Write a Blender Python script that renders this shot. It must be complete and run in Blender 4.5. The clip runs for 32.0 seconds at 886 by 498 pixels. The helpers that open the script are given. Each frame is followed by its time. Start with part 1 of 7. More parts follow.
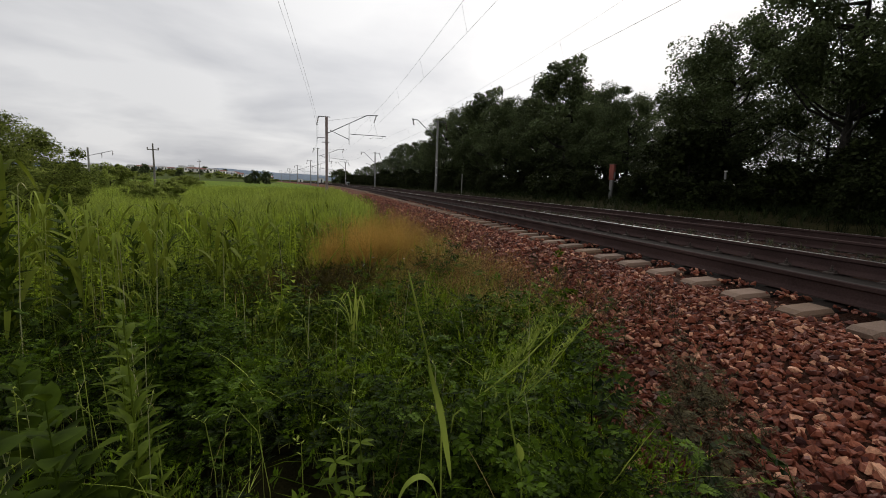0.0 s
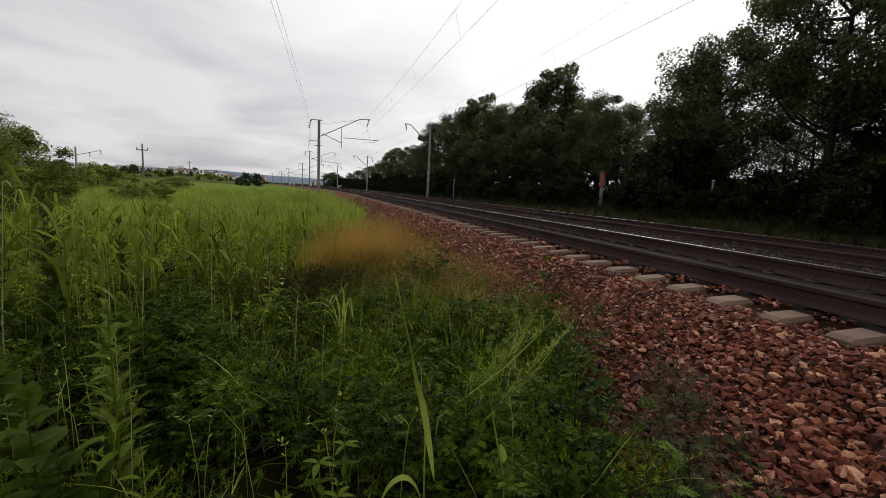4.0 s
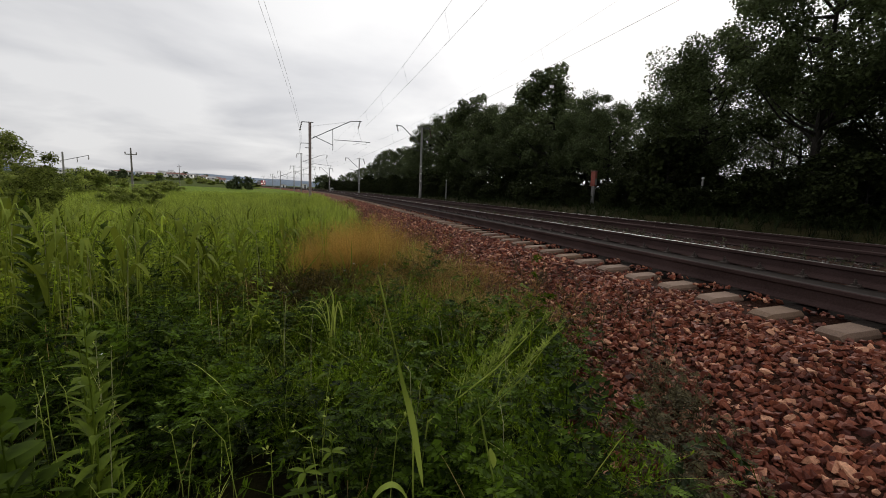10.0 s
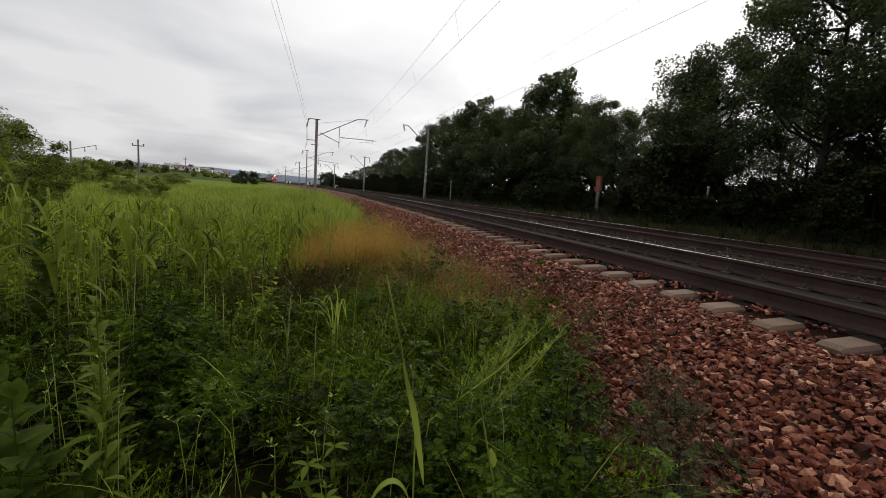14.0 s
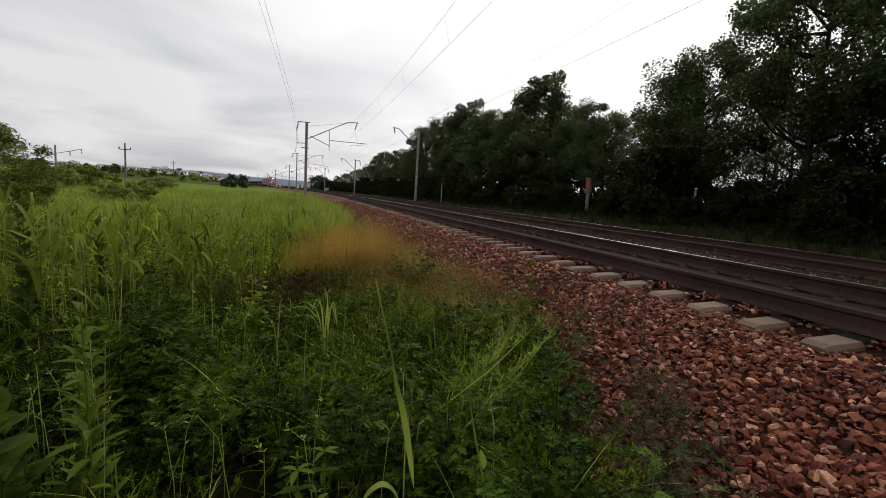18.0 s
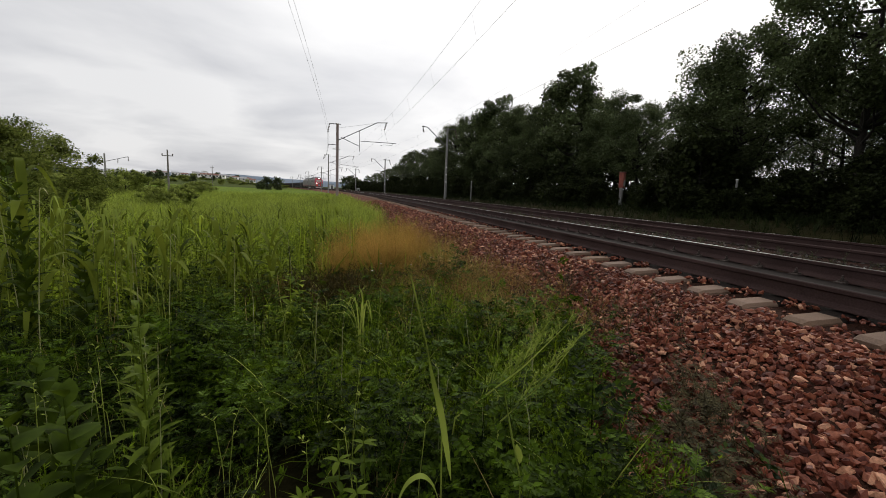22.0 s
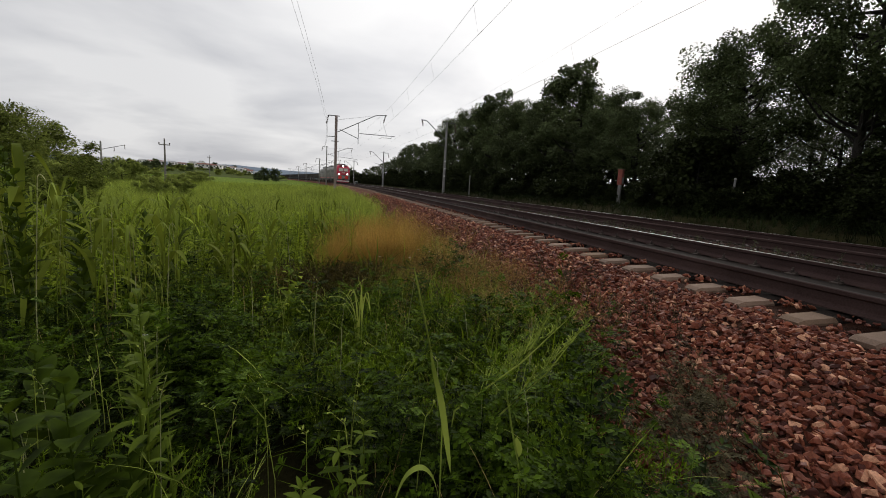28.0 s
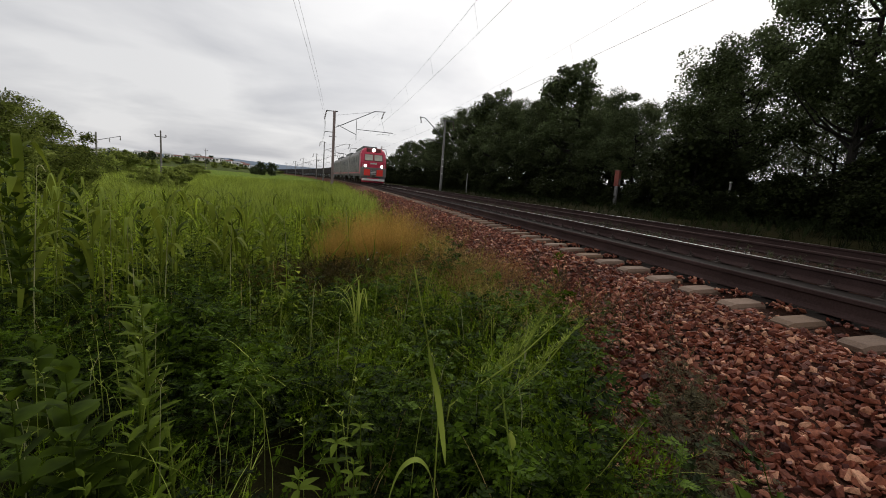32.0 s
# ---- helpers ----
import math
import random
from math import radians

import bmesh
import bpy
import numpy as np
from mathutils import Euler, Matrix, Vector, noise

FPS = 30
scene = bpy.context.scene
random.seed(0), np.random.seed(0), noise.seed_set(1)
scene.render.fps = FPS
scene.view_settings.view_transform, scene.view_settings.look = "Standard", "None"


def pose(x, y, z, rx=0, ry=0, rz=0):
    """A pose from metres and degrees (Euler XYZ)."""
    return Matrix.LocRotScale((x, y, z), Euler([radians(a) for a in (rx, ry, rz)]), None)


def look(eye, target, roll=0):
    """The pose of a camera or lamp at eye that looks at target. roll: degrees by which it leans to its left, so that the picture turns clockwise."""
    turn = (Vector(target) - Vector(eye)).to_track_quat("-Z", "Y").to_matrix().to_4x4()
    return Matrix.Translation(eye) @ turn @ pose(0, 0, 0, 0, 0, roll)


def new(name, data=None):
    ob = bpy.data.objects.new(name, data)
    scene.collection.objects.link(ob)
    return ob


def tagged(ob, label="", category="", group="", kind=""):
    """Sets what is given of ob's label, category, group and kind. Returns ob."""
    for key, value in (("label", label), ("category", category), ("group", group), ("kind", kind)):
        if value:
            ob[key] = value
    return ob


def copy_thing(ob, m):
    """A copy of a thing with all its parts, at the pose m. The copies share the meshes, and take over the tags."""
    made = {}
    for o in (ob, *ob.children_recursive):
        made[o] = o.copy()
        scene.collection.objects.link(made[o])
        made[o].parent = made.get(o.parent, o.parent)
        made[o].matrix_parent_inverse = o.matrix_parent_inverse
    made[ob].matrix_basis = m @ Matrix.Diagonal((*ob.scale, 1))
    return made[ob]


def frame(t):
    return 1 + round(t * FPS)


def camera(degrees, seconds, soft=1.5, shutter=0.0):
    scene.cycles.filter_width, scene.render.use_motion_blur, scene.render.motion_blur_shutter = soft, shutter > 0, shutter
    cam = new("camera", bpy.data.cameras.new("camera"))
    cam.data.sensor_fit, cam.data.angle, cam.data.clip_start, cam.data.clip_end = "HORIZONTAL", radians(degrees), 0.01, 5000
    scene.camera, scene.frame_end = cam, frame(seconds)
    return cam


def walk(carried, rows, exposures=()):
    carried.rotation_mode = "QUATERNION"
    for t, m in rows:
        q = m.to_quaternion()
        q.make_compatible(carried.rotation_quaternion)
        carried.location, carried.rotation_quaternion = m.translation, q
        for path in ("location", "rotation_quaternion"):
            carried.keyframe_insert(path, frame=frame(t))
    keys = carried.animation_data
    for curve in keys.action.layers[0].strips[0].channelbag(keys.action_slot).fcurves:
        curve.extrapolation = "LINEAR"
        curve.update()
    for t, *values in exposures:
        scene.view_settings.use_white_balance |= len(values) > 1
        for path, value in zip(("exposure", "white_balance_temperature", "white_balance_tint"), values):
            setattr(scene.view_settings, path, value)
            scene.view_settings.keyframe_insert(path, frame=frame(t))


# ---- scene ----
cam = camera(90.6, 32.0, soft=0.95)
PATH = [
    (0, (-0.032, 0.009, 0.899), (0.446, 1.929, 0.611), 1.9),
    (0.5, (-0.016, 0.01, 0.896), (0.468, 1.932, 0.626), 2.0),
    (1, (-0.02, -0.008, 0.897), (0.456, 1.919, 0.648), 2.2),
    (1.5, (-0.02, -0.017, 0.898), (0.472, 1.906, 0.65), 1.9),
    (2, (-0.017, -0.023, 0.895), (0.492, 1.895, 0.647), 1.9),
    (2.5, (-0.016, -0.019, 0.891), (0.496, 1.897, 0.627), 2.3),
    (3, (-0.012, -0.014, 0.892), (0.491, 1.905, 0.633), 1.7),
    (3.5, (-0.019, -0.018, 0.895), (0.491, 1.898, 0.63), 2.7),
    (5.5, (-0.016, -0.017, 0.896), (0.516, 1.895, 0.642), 2.4),
    (6, (-0.017, -0.028, 0.9), (0.497, 1.89, 0.654), 2.3),
    (6.5, (-0.015, -0.024, 0.901), (0.5, 1.892, 0.648), 2.1),
    (7, (-0.007, -0.021, 0.897), (0.511, 1.894, 0.639), 1.8),
    (7.5, (-0.002, -0.013, 0.898), (0.518, 1.9, 0.63), 1.8),
    (8, (-0.004, -0.013, 0.9), (0.522, 1.898, 0.635), 1.9),
    (8.5, (-0.009, -0.009, 0.9), (0.524, 1.901, 0.641), 2.0),
    (9, (-0.012, -0.01, 0.903), (0.508, 1.904, 0.65), 2.1),
    (9.5, (0.0, -0.006, 0.899), (0.54, 1.905, 0.66), 2.4),
    (10, (0.016, 0.004, 0.894), (0.561, 1.911, 0.635), 2.0),
    (10.5, (0.013, 0.007, 0.893), (0.566, 1.912, 0.639), 2.3),
    (11, (0.012, -0.003, 0.896), (0.559, 1.905, 0.645), 3.4),
    (11.5, (0.022, -0.004, 0.895), (0.561, 1.907, 0.653), 3.3),
    (12, (0.02, -0.011, 0.899), (0.541, 1.906, 0.668), 3.0),
    (12.5, (0.017, -0.016, 0.898), (0.534, 1.901, 0.654), 3.1),
    (13, (0.002, -0.013, 0.899), (0.514, 1.903, 0.642), 3.7),
    (13.5, (-0.006, -0.014, 0.898), (0.52, 1.899, 0.649), 3.7),
    (14, (-0.009, -0.016, 0.9), (0.525, 1.894, 0.644), 3.8),
    (14.5, (-0.006, -0.011, 0.894), (0.53, 1.897, 0.622), 3.9),
    (16.5, (-0.001, -0.008, 0.899), (0.555, 1.895, 0.636), 3.9),
    (17, (-0.003, -0.011, 0.896), (0.551, 1.893, 0.636), 3.8),
    (17.5, (-0.002, -0.016, 0.901), (0.565, 1.885, 0.645), 3.8),
    (18, (-0.001, -0.025, 0.902), (0.57, 1.876, 0.66), 3.5),
    (18.5, (0.004, -0.018, 0.896), (0.588, 1.876, 0.63), 3.5),
    (19, (0.0, -0.012, 0.897), (0.562, 1.889, 0.634), 3.5),
    (19.5, (0.002, -0.007, 0.9), (0.543, 1.9, 0.639), 3.0),
    (20, (-0.012, -0.016, 0.901), (0.489, 1.903, 0.641), 2.8),
    (20.5, (-0.013, -0.033, 0.905), (0.462, 1.892, 0.648), 3.0),
    (21, (-0.019, -0.04, 0.901), (0.441, 1.89, 0.65), 2.5),
    (21.5, (-0.021, -0.048, 0.905), (0.422, 1.886, 0.652), 2.4),
    (22, (-0.019, -0.046, 0.902), (0.419, 1.888, 0.643), 2.2),
    (22.5, (-0.017, -0.055, 0.911), (0.387, 1.887, 0.653), 2.1),
    (23, (-0.018, -0.037, 0.899), (0.421, 1.898, 0.646), 2.6),
    (23.5, (-0.017, -0.036, 0.896), (0.429, 1.895, 0.627), 2.6),
    (24, (-0.015, -0.036, 0.897), (0.436, 1.893, 0.625), 2.2),
    (24.5, (-0.006, -0.023, 0.893), (0.468, 1.898, 0.606), 2.0),
    (25, (-0.006, -0.026, 0.895), (0.464, 1.898, 0.617), 2.0),
    (25.5, (-0.002, -0.024, 0.896), (0.478, 1.899, 0.631), 2.0),
    (27.5, (-0.033, -0.035, 0.896), (0.436, 1.891, 0.627), 3.3),
    (28, (-0.04, -0.04, 0.896), (0.411, 1.887, 0.612), 3.2),
    (28.5, (-0.048, -0.054, 0.897), (0.402, 1.874, 0.614), 3.6),
    (29, (-0.052, -0.056, 0.895), (0.382, 1.871, 0.58), 3.9),
    (29.5, (-0.042, -0.045, 0.887), (0.407, 1.876, 0.558), 3.8),
    (30, (-0.031, -0.038, 0.889), (0.428, 1.881, 0.565), 3.3),
    (30.5, (-0.038, -0.039, 0.886), (0.424, 1.881, 0.568), 3.6),
    (31, (-0.048, -0.05, 0.891), (0.416, 1.87, 0.572), 3.7),
    (31.5, (-0.058, -0.064, 0.897), (0.395, 1.859, 0.588), 3.9),
    (32, (-0.058, -0.069, 0.899), (0.411, 1.853, 0.606), 4.3),
]
walk(cam, [(t, look(eye, target, roll)) for t, eye, target, roll in PATH], exposures=((0, 0.0), (1, 0.02), (2, -0.05), (3, 0.0), (6, 0.0), (8, 0.05), (11, 0.06), (13, 0.10), (14.5, 0.04), (18, 0.06), (20, 0.06), (21.5, 0.12), (22, 0.14), (23, 0.02), (24, 0.02), (25.5, 0.01), (28, 0.03), (32, 0.03)))

# ---- the track's line: a wide left-hand curve, then straight ----
TRACK_X, TRACK_R, CURVE_END = 5.04, 1150.0, 205.0
END_X, END_SLOPE = TRACK_X - CURVE_END ** 2 / (2 * TRACK_R), CURVE_END / TRACK_R


def axis_x(y):
    y = np.asarray(y, float)
    inside = np.clip(y, 0, CURVE_END)
    return TRACK_X - inside ** 2 / (2 * TRACK_R) - np.maximum(y - CURVE_END, 0) * END_SLOPE


def heading(y):
    return math.atan(min(max(y, 0), CURVE_END) / TRACK_R)


def on_track(y, u, z=0.0):
    h = heading(y)
    return Vector((float(axis_x(y)) + u * math.cos(h), y + u * math.sin(h), z))


# ---- light: bright overcast evening, the sun behind cloud beyond the trees ----
SUN_TURN, SUN_UP = radians(42), radians(34)
world = bpy.data.worlds.new("overcast_sky")
scene.world = world
world.use_nodes = True


def node(tree, kind, x=0, **settings):
    n = tree.nodes.new(kind)
    for key, value in settings.items():
        if key in n.inputs:
            n.inputs[key].default_value = value
    return n


def build_sky():
    tr = world.node_tree
    tr.nodes.clear()
    link = tr.links.new
    out, back = tr.nodes.new("ShaderNodeOutputWorld"), tr.nodes.new("ShaderNodeBackground")
    sky = tr.nodes.new("ShaderNodeTexSky")
    sky.sky_type, sky.sun_disc = "NISHITA", False
    sky.sun_elevation, sky.sun_rotation = SUN_UP, SUN_TURN
    sky.dust_density, sky.air_density = 3.0, 1.0
    scale = tr.nodes.new("ShaderNodeVectorMath")
    scale.operation = "SCALE"
    scale.inputs["Scale"].default_value = 0.09
    link(sky.outputs[0], scale.inputs[0])
    co = tr.nodes.new("ShaderNodeTexCoord")
    sep = tr.nodes.new("ShaderNodeSeparateXYZ")
    link(co.outputs["Generated"], sep.inputs[0])
    # cloud layer: directions laid on a flat deck overhead
    up = node(tr, "ShaderNodeMath")
    up.operation = "MAXIMUM"
    up.inputs[1].default_value = 0.0
    link(sep.outputs["Z"], up.inputs[0])
    add = node(tr, "ShaderNodeMath")
    add.operation = "ADD"
    add.inputs[1].default_value = 0.16
    link(up.outputs[0], add.inputs[0])
    inv = node(tr, "ShaderNodeVectorMath")
    inv.operation = "DIVIDE"
    link(co.outputs["Generated"], inv.inputs[0])
    comb = tr.nodes.new("ShaderNodeCombineXYZ")
    for i in range(3):
        link(add.outputs[0], comb.inputs[i])
    link(comb.outputs[0], inv.inputs[1])
    big = node(tr, "ShaderNodeTexNoise", Scale=0.9, Detail=5.0, Roughness=0.5, Distortion=0.3)
    link(inv.outputs[0], big.inputs["Vector"])
    ramp = tr.nodes.new("ShaderNodeValToRGB")
    ramp.color_ramp.elements[0].position, ramp.color_ramp.elements[0].color = 0.34, (0.51, 0.515, 0.545, 1)
    ramp.color_ramp.elements[1].position, ramp.color_ramp.elements[1].color = 0.62, (0.775, 0.77, 0.775, 1)
    link(big.outputs[0], ramp.inputs[0])
    # the veiled sun brightens the cloud round it
    dot = tr.nodes.new("ShaderNodeVectorMath")
    dot.operation = "DOT_PRODUCT"
    dot.inputs[1].default_value = (math.sin(SUN_TURN) * math.cos(SUN_UP), math.cos(SUN_TURN) * math.cos(SUN_UP), math.sin(SUN_UP))
    link(co.outputs["Generated"], dot.inputs[0])
    glow = tr.nodes.new("ShaderNodeMapRange")
    glow.interpolation_type = "SMOOTHSTEP"
    glow.inputs["From Min"].default_value, glow.inputs["From Max"].default_value = 0.45, 0.98
    glow.inputs["To Min"].default_value, glow.inputs["To Max"].default_value = 0.0, 0.33
    link(dot.outputs["Value"], glow.inputs["Value"])
    warm = tr.nodes.new("ShaderNodeMix")
    warm.data_type, warm.blend_type = "RGBA", "ADD"
    warm.inputs[0].default_value = 1.0
    tint = tr.nodes.new("ShaderNodeVectorMath")
    tint.operation = "SCALE"
    tint.inputs[0].default_value = (1.0, 0.98, 0.95)
    link(glow.outputs[0], tint.inputs["Scale"])
    link(ramp.outputs[0], warm.inputs[6])
    link(tint.outputs[0], warm.inputs[7])
    mix = tr.nodes.new("ShaderNodeMix")
    mix.data_type = "RGBA"
    mix.inputs[0].default_value = 0.93
    link(scale.outputs[0], mix.inputs[6])
    link(warm.outputs[2], mix.inputs[7])
    link(mix.outputs[2], back.inputs["Color"])
    back.inputs["Strength"].default_value = 1.0
    link(back.outputs[0], out.inputs[0])


build_sky()
sun_lamp = bpy.data.lights.new("sun", "SUN")
sun_lamp.energy, sun_lamp.angle, sun_lamp.color = 1.1, radians(18), (1.0, 0.95, 0.88)
sun = new("sun", sun_lamp)
sun.matrix_basis = look((40, 40, 40), (40 - math.sin(SUN_TURN) * math.cos(SUN_UP), 40 - math.cos(SUN_TURN) * math.cos(SUN_UP), 40 - math.sin(SUN_UP)))


# ---- materials ----
def base_material(name):
    m = bpy.data.materials.new(name)
    m.use_nodes = True
    return m, m.node_tree, m.node_tree.nodes["Principled BSDF"], m.node_tree.links.new


def surface(name, dark, light, rough=0.8, grain=40.0, stain=2.0, bump=0.3, metal=0.0, random_from="", spread=0.25, depth=0.01, gloss=0.5):
    """Colour between two tones by noise at two scales, with fine relief; random_from: 'object' or 'island' varies piece by piece."""
    m, tr, bs, link = base_material(name)
    co = tr.nodes.new("ShaderNodeTexCoord")
    fine = node(tr, "ShaderNodeTexNoise", Scale=grain, Detail=6.0, Roughness=0.6)
    wide = node(tr, "ShaderNodeTexNoise", Scale=stain, Detail=4.0, Roughness=0.55)
    link(co.outputs["Object"], fine.inputs["Vector"])
    link(co.outputs["Object"], wide.inputs["Vector"])
    mean = tr.nodes.new("ShaderNodeMath")
    mean.operation = "MULTIPLY_ADD"
    mean.inputs[1].default_value = 0.5
    half = tr.nodes.new("ShaderNodeMath")
    half.operation = "MULTIPLY"
    half.inputs[1].default_value = 0.5
    link(wide.outputs[0], half.inputs[0])
    link(fine.outputs[0], mean.inputs[0])
    link(half.outputs[0], mean.inputs[2])
    ramp = tr.nodes.new("ShaderNodeValToRGB")
    ramp.color_ramp.elements[0].position, ramp.color_ramp.elements[0].color = 0.36, (*dark, 1)
    ramp.color_ramp.elements[1].position, ramp.color_ramp.elements[1].color = 0.64, (*light, 1)
    link(mean.outputs[0], ramp.inputs[0])
    colour = ramp.outputs[0]
    if random_from:
        if random_from == "object":
            rnd = tr.nodes.new("ShaderNodeObjectInfo").outputs["Random"]
        else:
            rnd = tr.nodes.new("ShaderNodeNewGeometry").outputs["Random Per Island"]
        hue = tr.nodes.new("ShaderNodeHueSaturation")
        rng = tr.nodes.new("ShaderNodeMapRange")
        rng.inputs["To Min"].default_value, rng.inputs["To Max"].default_value = 1 - spread * 1.6, 1 + spread * 1.9
        link(rnd, rng.inputs["Value"])
        link(rng.outputs[0], hue.inputs["Value"])
        turn = tr.nodes.new("ShaderNodeMath")
        turn.operation = "MULTIPLY_ADD"
        wrap = tr.nodes.new("ShaderNodeMath")
        wrap.operation = "FRACT"
        wider = tr.nodes.new("ShaderNodeMath")
        wider.operation = "MULTIPLY"
        wider.inputs[1].default_value = 7.31
        link(rnd, wider.inputs[0])
        link(wider.outputs[0], wrap.inputs[0])
        turn.inputs[1].default_value, turn.inputs[2].default_value = spread * 0.05, 0.5 - spread * 0.032
        link(wrap.outputs[0], turn.inputs[0])
        link(turn.outputs[0], hue.inputs["Hue"])
        sat = tr.nodes.new("ShaderNodeMapRange")
        sat.inputs["To Min"].default_value, sat.inputs["To Max"].default_value = 1 - spread, 1 + spread * 0.4
        link(wrap.outputs[0], sat.inputs["Value"])
        link(sat.outputs[0], hue.inputs["Saturation"])
        link(colour, hue.inputs["Color"])
        colour = hue.outputs[0]
    link(colour, bs.inputs["Base Color"])
    bs.inputs["Roughness"].default_value, bs.inputs["Metallic"].default_value = rough, metal
    bs.inputs["Specular IOR Level"].default_value = gloss
    if bump:
        b = node(tr, "ShaderNodeBump", Strength=bump, Distance=depth)
        link(fine.outputs[0], b.inputs["Height"])
        link(b.outputs[0], bs.inputs["Normal"])
    return m


def mixed_stone(name, tones, random_from, gloss=0.16):
    """Crushed rock: each piece takes its own tone, with mottling and a dusty grain."""
    m, tr, bs, link = base_material(name)
    co = tr.nodes.new("ShaderNodeTexCoord")
    if random_from == "object":
        rnd = tr.nodes.new("ShaderNodeObjectInfo").outputs["Random"]
    else:
        rnd = tr.nodes.new("ShaderNodeNewGeometry").outputs["Random Per Island"]
    ramp = tr.nodes.new("ShaderNodeValToRGB")
    while len(ramp.color_ramp.elements) < len(tones):
        ramp.color_ramp.elements.new(0.5)
    for e, (where, colour) in zip(ramp.color_ramp.elements, tones):
        e.position, e.color = where, (*colour, 1)
    link(rnd, ramp.inputs[0])
    fine = node(tr, "ShaderNodeTexNoise", Scale=75.0, Detail=5.0, Roughness=0.65)
    wide = node(tr, "ShaderNodeTexNoise", Scale=1.3, Detail=3.0, Roughness=0.5)
    link(co.outputs["Object"], fine.inputs["Vector"])
    link(co.outputs["Object"], wide.inputs["Vector"])
    grain, drift = tr.nodes.new("ShaderNodeMapRange"), tr.nodes.new("ShaderNodeMapRange")
    for n, lo, hi, low, high in ((grain, 0.3, 0.7, 0.62, 1.4), (drift, 0.35, 0.65, 0.8, 1.2)):
        n.inputs["From Min"].default_value, n.inputs["From Max"].default_value = lo, hi
        n.inputs["To Min"].default_value, n.inputs["To Max"].default_value = low, high
    link(fine.outputs[0], grain.inputs["Value"])
    link(wide.outputs[0], drift.inputs["Value"])
    both = tr.nodes.new("ShaderNodeMath")
    both.operation = "MULTIPLY"
    link(grain.outputs[0], both.inputs[0])
    link(drift.outputs[0], both.inputs[1])
    hue = tr.nodes.new("ShaderNodeHueSaturation")
    link(both.outputs[0], hue.inputs["Value"])
    link(ramp.outputs[0], hue.inputs["Color"])
    link(hue.outputs[0], bs.inputs["Base Color"])
    bs.inputs["Roughness"].default_value, bs.inputs["Specular IOR Level"].default_value = 0.6, gloss
    b = node(tr, "ShaderNodeBump", Strength=0.5, Distance=0.004)
    link(fine.outputs[0], b.inputs["Height"])
    link(b.outputs[0], bs.inputs["Normal"])
    return m


ROCK = ((0.0, (0.043, 0.014, 0.011)), (0.14, (0.150, 0.038, 0.019)), (0.30, (0.077, 0.025, 0.018)), (0.46, (0.203, 0.058, 0.029)), (0.60, (0.113, 0.041, 0.029)), (0.74, (0.252, 0.086, 0.047)), (0.86, (0.160, 0.045, 0.024)), (0.94, (0.494, 0.248, 0.147)))
GREY_ROCK = ((0.0, (0.020, 0.016, 0.014)), (0.4, (0.042, 0.033, 0.029)), (0.8, (0.075, 0.062, 0.055)), (0.97, (0.17, 0.15, 0.135)))


def leafy(name, dark, light, sheer=0.35, spread=0.24, patch=0.6, rough=0.55):
    """Leaves and blades: patches of tone over the ground, each leaf a little different, light coming through."""
    m, tr, bs, link = base_material(name)
    geo = tr.nodes.new("ShaderNodeNewGeometry")
    co = tr.nodes.new("ShaderNodeTexCoord")
    wide = node(tr, "ShaderNodeTexNoise", Scale=patch, Detail=3.0)
    link(co.outputs["Object"], wide.inputs["Vector"])
    mean = tr.nodes.new("ShaderNodeMix")
    mean.inputs[0].default_value = 0.5
    drift = tr.nodes.new("ShaderNodeMapRange")
    drift.inputs["From Min"].default_value, drift.inputs["From Max"].default_value = 0.32, 0.68
    link(wide.outputs[0], drift.inputs["Value"])
    link(drift.outputs[0], mean.inputs[2])
    link(geo.outputs["Random Per Island"], mean.inputs[3])
    ramp = tr.nodes.new("ShaderNodeValToRGB")
    ramp.color_ramp.elements[0].position, ramp.color_ramp.elements[0].color = 0.5 - spread, (*[0.62 * c for c in dark], 1)
    ramp.color_ramp.elements[1].position, ramp.color_ramp.elements[1].color = 0.5 + spread, (*[1.22 * c for c in light], 1)
    link(mean.outputs[0], ramp.inputs[0])
    link(ramp.outputs[0], bs.inputs["Base Color"])
    bs.inputs["Roughness"].default_value = rough
    bs.inputs["Specular IOR Level"].default_value = 0.05
    tl = tr.nodes.new("ShaderNodeBsdfTranslucent")
    bright = tr.nodes.new("ShaderNodeHueSaturation")
    bright.inputs["Value"].default_value, bright.inputs["Hue"].default_value = 1.15, 0.49
    link(ramp.outputs[0], bright.inputs["Color"])
    link(bright.outputs[0], tl.inputs["Color"])
    mx = tr.nodes.new("ShaderNodeMixShader")
    mx.inputs[0].default_value = sheer
    link(bs.outputs[0], mx.inputs[1])
    link(tl.outputs[0], mx.inputs[2])
    link(mx.outputs[0], tr.nodes["Material Output"].inputs[0])
    return m


